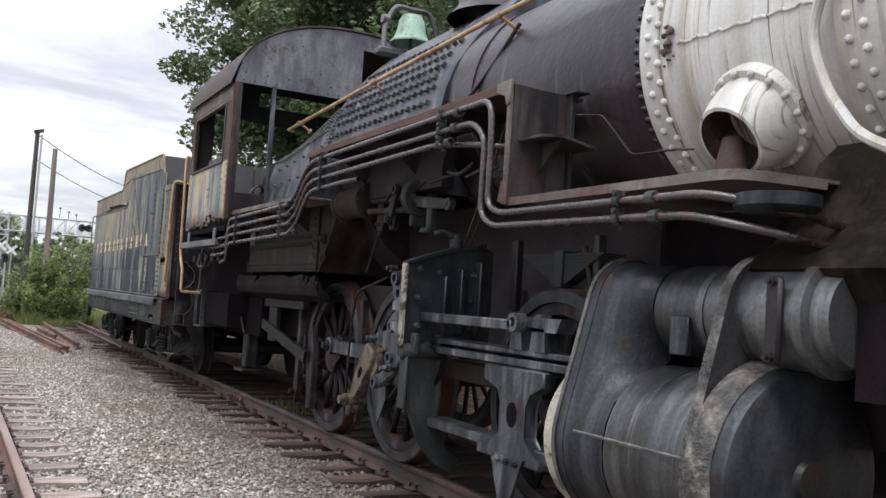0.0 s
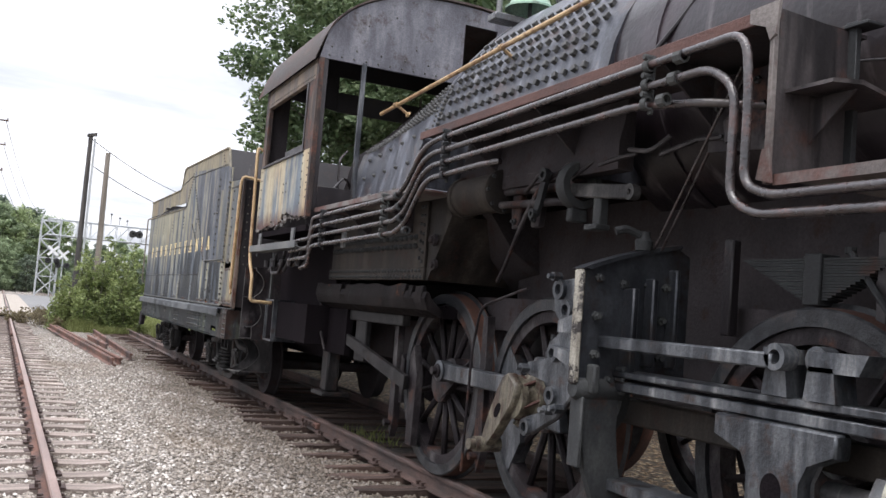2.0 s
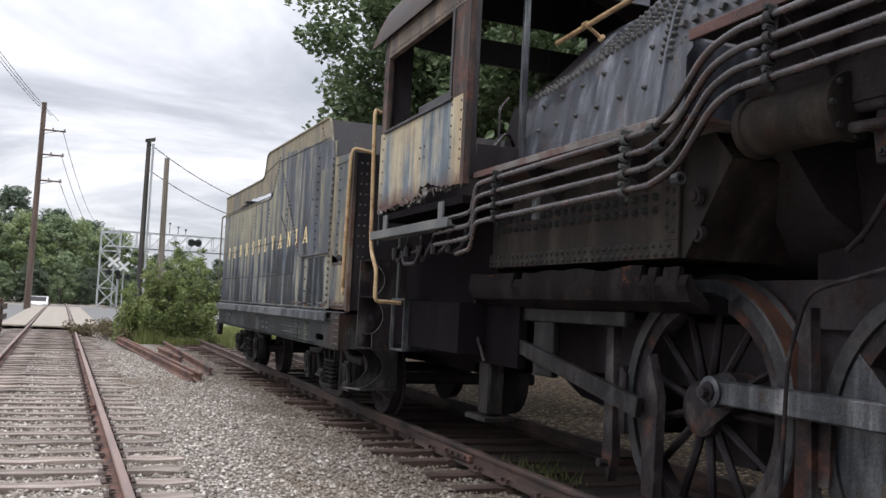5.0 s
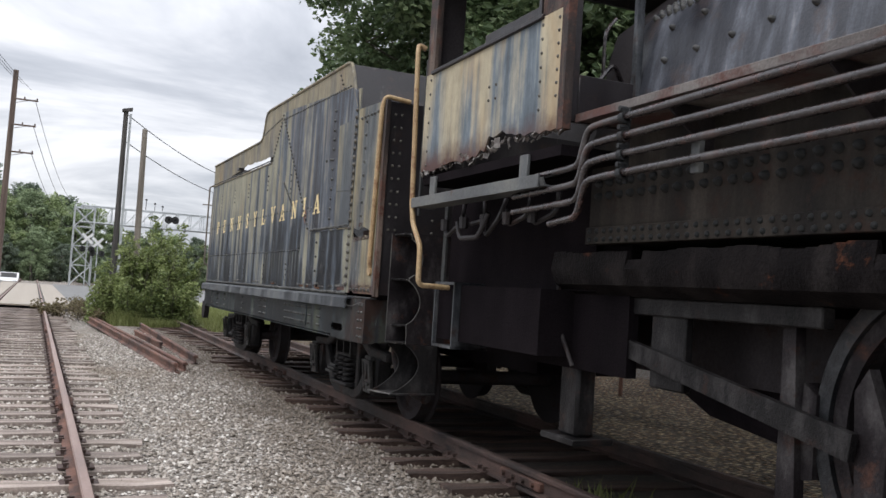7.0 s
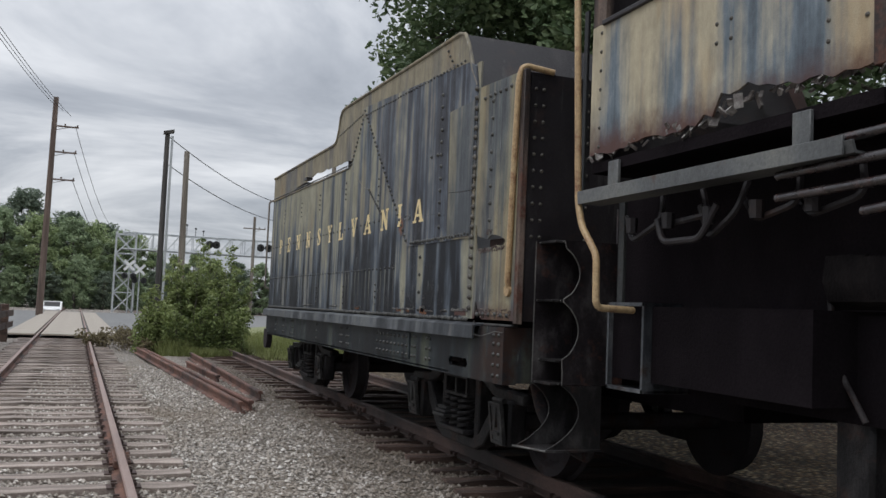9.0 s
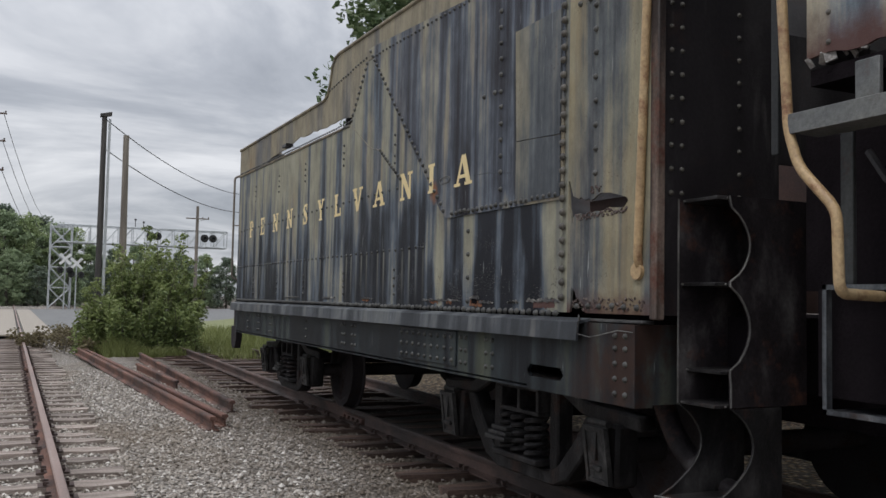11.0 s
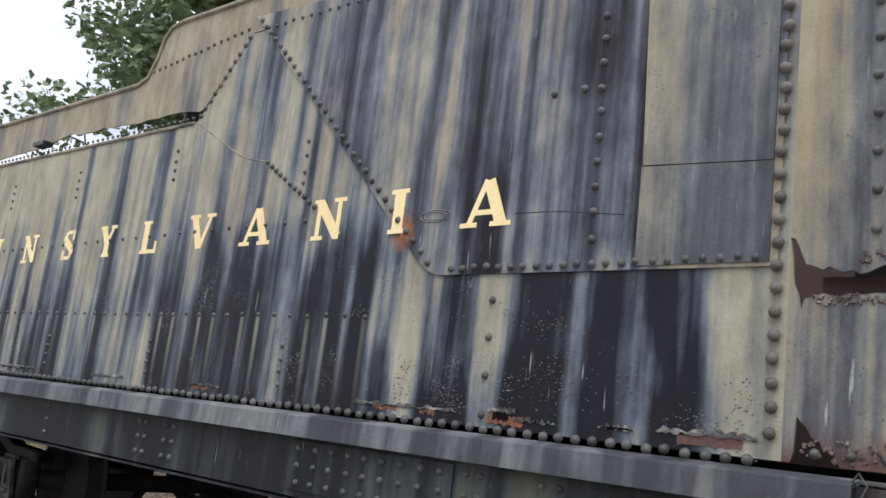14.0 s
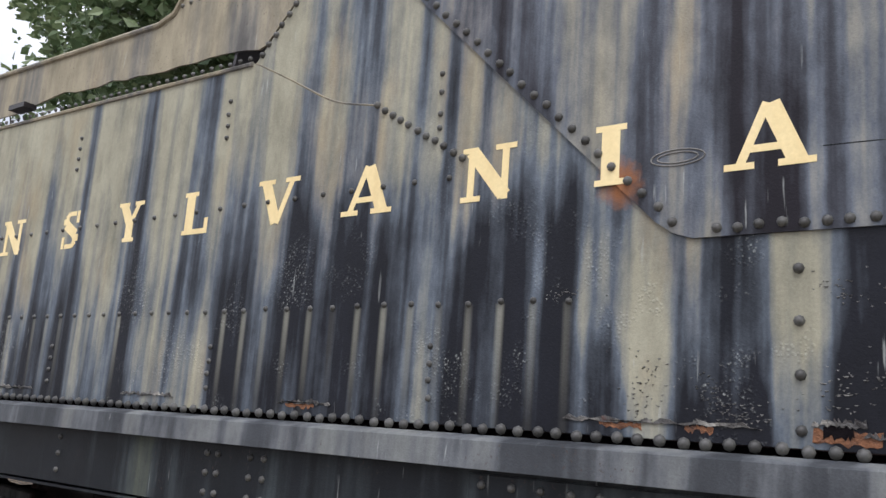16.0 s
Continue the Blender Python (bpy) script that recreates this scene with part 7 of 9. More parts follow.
def build_tender():
    fx = 2 * CX - TX
    # side plate, with the two rust holes near the front corner
    bm = B()
    prism(bm, [(22.42, 1.30), (22.42, 2.955), (17.80, 2.885), (17.36, 3.36), (14.2, 3.20), (14.2, 1.30)], "x", TX, TX + 0.012)
    tank = part("tank_side", tidy(bm), M["tank"], tender, "riveted side plate with dark vertical runs")
    top = [(14.20, 1.985), (14.20, 3.0), (13.47, 2.96), (13.47, 1.84), (13.675, 1.835)] + [(13.69, 1.852), (13.76, 1.872), (13.83, 1.888), (13.90, 1.893), (13.93, 1.888), (13.965, 1.87), (13.99, 1.864)]
    top += jag((13.99, 1.866), (14.145, 1.898), 7, 0.008, 1) + [(14.150, 1.90), (14.162, 1.93), (14.175, 1.962), (14.186, 1.982)]
    foot = [(14.20, 1.984), (14.192, 1.93), (14.186, 1.84), (14.172, 1.812), (14.160, 1.757), (14.150, 1.79), (14.13, 1.796)]
    foot += jag((14.13, 1.80), (13.675, 1.815), 12, 0.007, 2) + [(13.675, 1.835), (13.47, 1.84), (13.47, 1.30), (14.03, 1.30)]
    foot += [(14.05, 1.335), (14.075, 1.345), (14.09, 1.365), (14.115, 1.378), (14.125, 1.40), (14.15, 1.425), (14.16, 1.435), (14.165, 1.33), (14.175, 1.30), (14.2, 1.30)]
    bm = B()
    prism(bm, top, "x", TX, TX + 0.012)
    prism(bm, foot, "x", TX, TX + 0.012)
    panel = part("front_panel", tidy(bm), M["frontpanel"], tender, "crusted tan front panel with ragged rust holes")
    # thick rust crust along the edges of the holes and the panel's foot
    r = random.Random(91)
    bm = B()
    spots = [(14.12 - 0.44 * i / 60, 1.80 + 0.015 * i / 60 - r.uniform(0, 0.03) ** 1.0) for i in range(60)] + [(14.14 - 0.60 * i / 70, 1.335 + r.uniform(-0.02, 0.04)) for i in range(70)] + [(14.0 - 0.12 * r.random(), 1.90 + 0.03 * r.random()) for i in range(14)]
    for y, z in spots:
        q = r.uniform(0.003, 0.008)
        box(bm, -0.004, 0.004, -q, q, -q * 0.7, q * 0.7, 0, Matrix.Translation((TX - 0.001, y, z)) @ Euler((r.uniform(-1.5, 1.5), r.uniform(-0.4, 0.4), r.uniform(-0.4, 0.4))).to_matrix().to_4x4())
    part("rust_crust", bm, M["torn"], panel, "curled grey rust crust round the holes", smooth=False, kind="stuff")
    # coal bunker plate standing proud, with its sloping rear edge
    bm = B()
    prism(bm, [(17.34, 3.46), (15.80, 1.96), (15.74, 1.92), (15.68, 1.90), (14.235, 1.895), (14.235, 3.03), (14.28, 3.18), (14.40, 3.24)], "x", TX - 0.010, TX)
    part("bunker_plate", tidy(bm), M["bunker"], tank)
    bm = B()
    prism(bm, [(14.74, 2.27), (14.26, 2.24), (14.26, 1.91), (14.74, 1.91)], "x", TX - 0.016, TX - 0.010)
    prism(bm, [(14.76, 2.92), (14.26, 2.92), (14.26, 2.244), (14.735, 2.274)], "x", TX - 0.018, TX - 0.010)
    part("patch_plate", tidy(bm), M["patch"], tank, "riveted patch of paler tan plate")
    bm = B()
    for k in range(2):
        tube(bm, [(TX - 0.0105, 15.73 + (0.088 - 0.022 * k) * math.cos(a), 2.16 + (0.026 - 0.009 * k) * math.sin(a)) for a in np.linspace(0, 2 * math.pi, 33)], 0.0028, 5)
    parts("oval_scar", bm, M["rib"], tank)
    bm = B()
    tube(bm, [(TX - 0.0095, 15.30, 2.14), (TX - 0.0095, 15.1, 2.135), (TX - 0.0095, 14.80, 2.10)], 0.002, 5)
    part("plate_seam", bm, M["channel"], tank)
    bm = B()
    tube(bm, rounded([(TX + 0.004, 17.80, 2.885), (TX + 0.004, 17.60, 2.785), (TX + 0.004, 17.26, 2.60), (TX + 0.004, 17.02, 2.55)], 0.1), 0.0065, 6)
    part("weld_bead", bm, M["tank_hi"], tank)
    # coping above the tank, torn open along its foot
    cop = [(22.44, 3.315), (18.62, 3.265), (18.50, 3.30), (18.42, 3.42), (18.37, 3.55), (18.30, 3.61), (18.18, 3.625), (14.66, 3.53), (14.55, 3.50), (14.46, 3.38), (14.40, 3.25), (17.36, 3.37), (17.75, 2.97), (17.80, 2.955)]
    cop += jag((17.80, 2.965), (19.72, 3.045), 16, 0.012, 5) + [(19.74, 3.02)] + jag((19.74, 3.0), (20.9, 2.985), 8, 0.006, 6) + [(21.0, 2.94), (22.44, 2.96)]
    bm = B()
    prism(bm, cop, "x", TX + 0.004, TX + 0.014)
    part("coping", tidy(bm), M["tank_hi"], tender, "tan coping plate torn open along its foot")
    bm = B()
    top = [(22.44, 3.315), (18.62, 3.265), (18.50, 3.30), (18.42, 3.42), (18.37, 3.55), (18.30, 3.61), (18.18, 3.625), (14.66, 3.53), (14.55, 3.50), (14.46, 3.38), (14.36, 3.17), (14.25, 3.03)]
    tube(bm, [(TX + 0.002, y, z) for y, z in top], 0.016, 8)
    tube(bm, [(TX - 0.002, 22.43, 2.955), (TX - 0.002, 17.82, 2.885)], 0.012, 6)
    part("edge_bead", bm, M["tank_hi"], tender)
    bm = B()
    box(bm, TX - 0.06, TX + 0.02, 19.80, 19.98, 2.99, 3.02, 0, None)
    part("bent_lug", bm, M["black"], tender)
    # far side, ends, deck, coal space
    bm = B()
    prism(bm, [(22.42, 1.30), (22.42, 3.0), (17.6, 2.9), (17.4, 3.3), (14.4, 3.5), (14.2, 3.0), (13.55, 2.96), (13.55, 1.30)], "x", fx - 0.012, fx)
    prism(bm, [(22.42, 3.0), (22.42, 3.31), (18.6, 3.26), (18.37, 3.56), (18.2, 3.62), (14.6, 3.53), (14.4, 3.25), (17.4, 3.3), (17.6, 2.9)], "x", fx - 0.014, fx - 0.004)
    part("far_side", tidy(bm), M["brownplate"], tender)
    bm = B()
    box(bm, TX + 0.012, fx - 0.012, 22.40, 22.42, 1.30, 3.31)
    box(bm, TX + 0.012, fx - 0.012, 18.0, 22.40, 2.86, 2.875)
    prism(bm, [(18.0, 2.87), (17.9, 3.5), (17.88, 3.5), (17.98, 2.87)], "x", TX + 0.014, fx - 0.014)
    prism(bm, [(17.9, 3.1), (14.9, 1.75), (14.88, 1.76), (17.88, 3.12)], "x", TX + 0.35, fx - 0.35)
    part("tank_top", tidy(bm), M["black"], tender)
    # front wall with its raked apron
    bm = B()
    box(bm, TX + 0.012, TX + 0.75, 13.49, 13.505, 1.30, 2.96)
    box(bm, fx - 0.75, fx - 0.012, 13.49, 13.505, 1.30, 2.96)
    box(bm, TX + 0.012, fx - 0.012, 14.25, 14.265, 2.2, 3.0)
    box(bm, TX + 0.74, TX + 0.755, 13.56, 14.25, 1.3, 2.96)
    prism(bm, [(14.25, 2.96), (14.56, 3.50), (14.57, 3.49), (14.265, 2.96)], "x", TX + 0.014, fx - 0.014)
    fw = parts("front_wall", tidy(bm), M["black"], tender)[0]
    bm = B()
    box(bm, TX + 0.09, TX + 0.11, 13.70, 14.13, 1.5, 1.875)
    part("inner_plate", bm, M["brownplate"], tender, "brown inner plate seen through the rust hole")
    rv = rivet_mesh("rivet", 0.013, (0, -1, 0), M["rivet_rust"], 0.8)
    for x in (TX + 0.10, TX + 0.16, TX + 0.5):
        for p in line((x, 13.49, 1.86), (x, 13.49, 2.85), 0.11):
            part("rivet", rv, None, fw, at=p)
    bm = B()
    box(bm, TX - 0.004, TX + 0.04, 13.452, 13.512, 1.28, 2.97, 0.006)
    part("corner_angle", bm, M["cabdark"], tender)
    bm = B()
    tube(bm, rounded([(TX + 0.22, 13.47, 2.97), (TX + 0.0, 13.50, 3.0), (TX - 0.02, 13.51, 2.9), (TX - 0.02, 13.575, 1.56), (TX + 0.004, 13.585, 1.51)], 0.05), 0.021, 10)
    lathe(bm, (TX - 0.0, 13.59, 1.50), (-1, 0, 0), [(-0.02, 0), (-0.02, 0.04), (0.02, 0.04), (0.02, 0)], 12)
    part("tender_hand_rail", bm, M["brass"], tender, "faded yellow-brown hand rail")
    # steps at the front corner: straight rear cheek, front cheek with two round cut-outs, treads between
    ts = B()
    box(ts, 2.62, 3.05, 13.475, 13.487, 0.91, 1.83)
    step = part("tender_step", ts, M["wheelblack"], tender, "sooty boxed tender step with scalloped cheek")
    edge = [(2.70, 1.83), (2.712, 1.78)]
    for z0, z1 in ((1.78, 1.455), (1.43, 1.07)):
        for i in range(1, 10):
            t = i / 10
            edge.append((2.712 + 0.105 * math.sin(math.pi * t) ** 0.75, z0 + (z1 - z0) * t))
        edge += [(2.705, z1), (2.705, z1 - 0.02)]
    edge += [(2.71, 1.0), (2.71, 0.91)]
    bm = B()
    prism(bm, edge + [(3.15, 0.91), (3.15, 1.83)], "y", 13.243, 13.255)
    part("cheek_plate", tidy(bm), M["wheelblack"], step)
    bm = B()
    tube(bm, [(x, 13.242, z) for x, z in edge], 0.0045, 6)
    part("cheek_edge", bm, M["rib"], step)
    for z, x in ((1.822, 2.64), (1.443, 2.63), (1.06, 2.66), (0.915, 2.63)):
        bm = B()
        box(bm, x, 3.05, 13.255, 13.475, z - 0.008, z + 0.008, 0.002)
        part("tread", bm, M["truckgrey"], step)
        bm = B()
        tube(bm, [(x, 13.475, z), (x + 0.06, 13.25, z)], 0.005, 6)
        part("tread_nosing", bm, M["rib"], step)
    bm = B()
    tube(bm, [(2.617, 13.481, 1.83), (2.617, 13.481, 0.91)], 0.0045, 6)
    part("cheek_nosing", bm, M["rib"], step)
    bm = B()
    box(bm, 3.05, 3.06, 13.25, 13.487, 0.91, 1.83)
    part("step_back", bm, M["shade_black"], step)
    # lower stirrup: both cheeks waist in and flare out again to a broad tread
    for yy, x0, name in ((13.243, 2.71, "stirrup_cheek"), (13.475, 2.62, "stirrup_cheek")):
        rim = [(x0, 0.905)] + [(x0 + 0.15 * math.sin(math.pi * t) ** 0.8 - 0.10 * t * t, 0.905 - 0.40 * t) for t in np.linspace(0.08, 0.92, 11)] + [(x0 - 0.10, 0.505)]
        bm = B()
        prism(bm, rim + [(3.0, 0.505), (3.0, 0.905)], "y", yy, yy + 0.012)
        part(name, tidy(bm), M["truckgrey"], step)
        bm = B()
        tube(bm, [(x, yy - 0.001, z) for x, z in rim], 0.003, 6)
        part("cheek_edge", bm, M["lidgrey"], step)
    bm = B()
    prism(bm, [(2.50, 13.49), (2.60, 13.22), (3.0, 13.22), (3.0, 13.49)], "z", 0.492, 0.505)
    part("tread", tidy(bm), M["truckgrey"], step)
    bm = B()
    tube(bm, [(2.50, 13.49, 0.50), (2.60, 13.22, 0.50)], 0.007, 6)
    part("tread_nosing", bm, M["rib"], step)
    # sill angle and side frame channel
    bm = B()
    prism(bm, [(TX - 0.005, 1.275), (TX - 0.075, 1.262), (TX - 0.085, 1.255), (TX - 0.092, 1.165), (TX - 0.080, 1.165), (TX - 0.074, 1.248), (TX - 0.005, 1.262)], "y", 13.97, 22.36)
    part("sill_angle", tidy(bm), M["sill"], tender, "pale weathered sill angle")
    bm = B()
    tube(bm, [(TX - 0.05, 13.99, 1.25), (TX - 0.09, 13.95, 1.29), (TX - 0.11, 13.92, 1.26), (TX - 0.10, 13.95, 1.20), (TX - 0.06, 13.90, 1.185), (TX - 0.05, 13.82, 1.20), (TX - 0.05, 13.68, 1.225), (TX - 0.04, 13.58, 1.22)], 0.003, 5)
    part("loose_wire", bm, M["rib"], tender, "thin loose wire curling from the sill's end")
    bm = B()
    box(bm, TX - 0.012, TX + 0.06, 13.55, 22.44, 1.258, 1.274, 0.004)
    part("bottom_rail", bm, M["footrail"], tender)
    bm = B()
    ya, yb, za, zb = 13.57, 22.25, 0.89, 1.255
    sx = TX - 0.035
    def plate(y0, y1, z0, z1):
        box(bm, sx, sx + 0.02, y0, y1, z0, z1)
    plate(14.54, yb, za + 0.012, zb); plate(ya, 14.17, za, zb); plate(14.17, 14.54, 1.012, zb); plate(14.17, 14.54, za, 0.945)
    for y0 in (14.17, 14.54):
        prism(bm, [(y0 - 0.001, 0.945), (y0 + (0.03 if y0 < 14.3 else -0.03), 0.945), (y0, 0.975), (y0 + (0.03 if y0 < 14.3 else -0.03), 1.012), (y0 - 0.001, 1.012)], "x", sx, sx + 0.02)
    box(bm, sx, sx + 0.1, ya, yb, za - 0.012, za, 0)
    box(bm, sx + 0.02, sx + 0.35, ya, ya + 0.02, za, zb)
    fr = part("side_frame", tidy(bm), M["channel"], tender, "dark grey riveted side frame channel")
    bm = B()
    box(bm, sx - 0.010, sx, 15.44, 16.42, 0.93, 1.15, 0.002)
    part("splice_plate", bm, M["channel"], fr)
    rv = rivet_mesh("rivet", 0.015, (-1, 0, 0), M["rivet"], 0.9)
    spots = []
    for z in (0.965, 1.04, 1.115):
        spots += [p + Vector((0, rnd.uniform(-0.006, 0.006), 0)) for p in line((sx - 0.010, 15.5, z), (sx - 0.010, 16.36, z), 0.105)]
    for y in (15.38, 15.31, 15.03, 14.95, 17.42, 17.50, 17.70, 17.77, 18.9, 20.3, 20.38, 20.9, 20.98, 21.5):
        spots += [Vector((sx, y, z)) for z in (0.96, 1.04, 1.12)]
    for y in (13.64, 13.72):
        spots += [Vector((sx, y, z)) for z in (0.93, 1.0, 1.07, 1.14, 1.20)]
    for p in spots:
        part("rivet", rv, None, fr, at=p)
    # underframe boxes, their shade put into the black colour
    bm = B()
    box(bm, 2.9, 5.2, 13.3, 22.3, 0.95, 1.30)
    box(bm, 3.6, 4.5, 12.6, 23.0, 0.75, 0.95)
    part("underframe", bm, M["shade_black"], tender)
    bm = B()
    box(bm, TX, fx, 22.42, 22.52, 0.95, 1.28)
    box(bm, 3.85, 4.25, 22.5, 22.9, 0.70, 1.0, 0.03)
    prism(bm, [(22.20, 0.95), (22.52, 0.95), (22.52, 0.72), (22.44, 0.66), (22.30, 0.66), (22.22, 0.78)], "x", TX - 0.03, TX + 0.05)
    part("rear_beam", tidy(bm), M["deep"], tender)
    bm = B()
    tube(bm, rounded([(TX + 0.02, 22.45, 2.98), (TX - 0.06, 22.47, 2.95), (TX - 0.06, 22.47, 1.6), (TX + 0.02, 22.45, 1.56)], 0.05), 0.014, 8)
    part("rear_hand_rail", bm, M["pole"], tender)

    # rivet rows on the side
    small, mid, big, foot = (rivet_mesh("rivet", r, (-1, 0, 0), M[m], 0.95) for r, m in ((0.0125, "rivet"), (0.0165, "rivet"), (0.021, "rivet_rust"), (0.0195, "rivet")))
    X, XB = TX, TX - 0.010
    rows = []
    rows += [(big, p) for p in line((XB - 0.0, 14.235, 1.38), (XB - 0.0, 14.235, 3.0), 0.074)]
    rows += [(mid, p) for p in line((XB, 15.60, 1.925), (XB, 14.30, 1.925), 0.062)]
    rows += [(mid, p) for p in line((XB, 17.27, 3.42), (XB, 15.74, 1.955), 0.072)]
    rows += [(mid, p) for p in line((XB, 14.93, 2.02), (XB, 14.95, 3.1), 0.10)] + [(mid, p) for p in line((XB, 15.02, 2.62), (XB, 15.16, 2.62), 0.1)]
    rows += [(mid, p) for p in line((X, 15.37, 1.348), (X, 15.37, 1.792), 0.148)]
    rows += [(small, p) for p in line((X, 16.10, 1.725), (X, 22.3, 1.735), 0.132)]
    rows += [(small, p) for p in line((X, 16.62, 2.20), (X, 22.2, 2.205), 0.163)]
    rows += [(mid, p) for p in line((X, 17.02, 2.55), (X, 16.57, 2.27), 0.052)]
    rows += [(mid, p) for p in line((X, 17.76, 2.92), (X, 17.38, 3.34), 0.055)]
    for y in (16.65, 17.88, 19.17, 20.26, 21.41):
        rows += [(small, p) for p in line((X, y, 1.39), (X, y, 1.57), 0.052)]
    for y in (17.95, 19.2, 20.27, 21.43):
        rows += [(small, p) for p in line((X, y, 2.54), (X, y, 2.72), 0.06)]
    rows += [(small, Vector((X, 16.69, z))) for z in (2.40, 2.46, 2.55, 2.62)]
    rows += [(foot, p) for p in line((X, 14.30, 1.294), (X, 22.35, 1.298), 0.070)]
    rows += [(small, p) for p in line((X + 0.004, 17.85, 2.915), (X + 0.004, 22.35, 2.985), 0.07)]
    rows += [(small, p) for p in line((X + 0.004, 17.42, 3.40), (X + 0.004, 18.44, 3.33), 0.07)]
    rows += [(small, p) for p in line((XB, 17.2, 3.36), (XB, 14.5, 3.27), 0.075)]
    rows += [(mid, p) for p in line((X, 14.1, 2.90), (X, 13.65, 2.89), 0.09)] + [(mid, p) for p in line((X, 13.95, 2.0), (X, 13.95, 2.85), 0.12)] + [(mid, p) for p in line((X, 14.1, 1.335), (X, 13.6, 1.335), 0.10)]
    rows += [(small, p) for p in line((X, 14.9, 3.45), (X, 14.75, 3.30), 0.07)]
    near = sorted(rows, key=lambda q: q[1].y)
    for me, p in near[:290]:
        part("rivet", me, None, tank, at=p + Vector((0, rnd.uniform(-0.004, 0.004), rnd.uniform(-0.004, 0.004))))
    for me in (small, mid, big, foot):
        rest = [p for q, p in near[290:] if q is me]
        if rest:
            joined("rivet_row", me, rest, tank)
    # ragged edge of peeled paint above the bottom rail
    bm = B()
    for k, (a, b, z, h) in enumerate(((16.10, 15.48, 1.345, 0.008), (14.62, 14.27, 1.352, 0.012), (17.42, 17.12, 1.345, 0.010), (18.5, 18.1, 1.345, 0.008), (19.9, 19.3, 1.345, 0.008), (15.34, 15.20, 1.362, 0.012), (15.21, 15.02, 1.336, 0.008), (14.84, 14.70, 1.345, 0.007))):
        prism(bm, [(a, z)] + jag((a, z + h), (b, z + h * 1.3), 26, 0.010, 40 + k) + [(b, z)] + jag((b, z), (a, z), 26, 0.006, 60 + k), "x", X - 0.006, X + 0.002)
    part("peeled_edge", tidy(bm), M["chipped"], tank, "ragged rusty edge of peeled paint", smooth=False, kind="stuff")
    for a, b, z0, z1, mat in ((15.98, 15.82, 1.326, 1.344, "orange"), (15.70, 15.60, 1.328, 1.344, "orange"), (15.35, 15.15, 1.312, 1.350, "orange"), (15.315, 15.225, 1.334, 1.362, "shade_black"), (14.56, 14.30, 1.318, 1.352, "rustred"), (17.38, 17.2, 1.33, 1.346, "orange")):
        bm = B()
        lift = 0.0035 if mat == "shade_black" else 0.002
        prism(bm, jag((a, z1), (b, z1), 14, 0.007, int(a * 100)) + jag((b, z0), (a, z0), 14, 0.009, int(b * 100)), "x", X - lift, X + 0.002)
        part("rust_scab", tidy(bm), M[mat], tank, "bare orange rust where paint has peeled", smooth=False)
    # paint lifting in small curled lips
    bm = B()
    r = random.Random(91)
    for yc, z, dy, dz, k in ((15.82, 1.45, 0.035, 0.05, 60), (15.62, 1.45, 0.03, 0.04, 40), (15.54, 1.39, 0.05, 0.025, 50), (15.27, 1.46, 0.04, 0.04, 50), (15.05, 1.49, 0.08, 0.05, 150), (16.11, 1.74, 0.05, 0.014, 30), (15.27, 1.735, 0.04, 0.02, 30),
                             (15.09, 1.70, 0.05, 0.03, 40), (14.47, 1.40, 0.05, 0.025, 50), (14.32, 1.45, 0.03, 0.06, 50), (14.74, 1.5, 0.02, 0.06, 20)):
        for i in range(k):
            y, h = yc + r.gauss(0, dy), z + r.gauss(0, dz)
            w, t, o = r.uniform(0.003, 0.009), r.uniform(0.0015, 0.0035), r.uniform(0.002, 0.005)
            v = [bm.verts.new(p) for p in ((X + 0.001, y - w, h), (X + 0.001, y + w, h + r.uniform(-0.002, 0.002)), (X - o, y, h - t), (X + 0.001, y, h - t * 2.2))]
            bm.faces.new((v[0], v[1], v[2])); bm.faces.new((v[0], v[2], v[3])); bm.faces.new((v[2], v[1], v[3]))
    part("lifting_paint", bm, M["rib"], tank, "small curled lips of lifting paint", smooth=False, kind="stuff")
    # lettering
    word = "PENNSYLVANIA"
    ys = (21.62, 21.03, 20.40, 19.78, 19.17, 18.63, 18.10, 17.55, 17.03, 16.45, 15.96, 15.45)
    for ch, y in zip(word, ys):
        letter(ch, y, 2.095, 0.205, tank, X - (0.0115 if y < 16.2 else 0.0015))


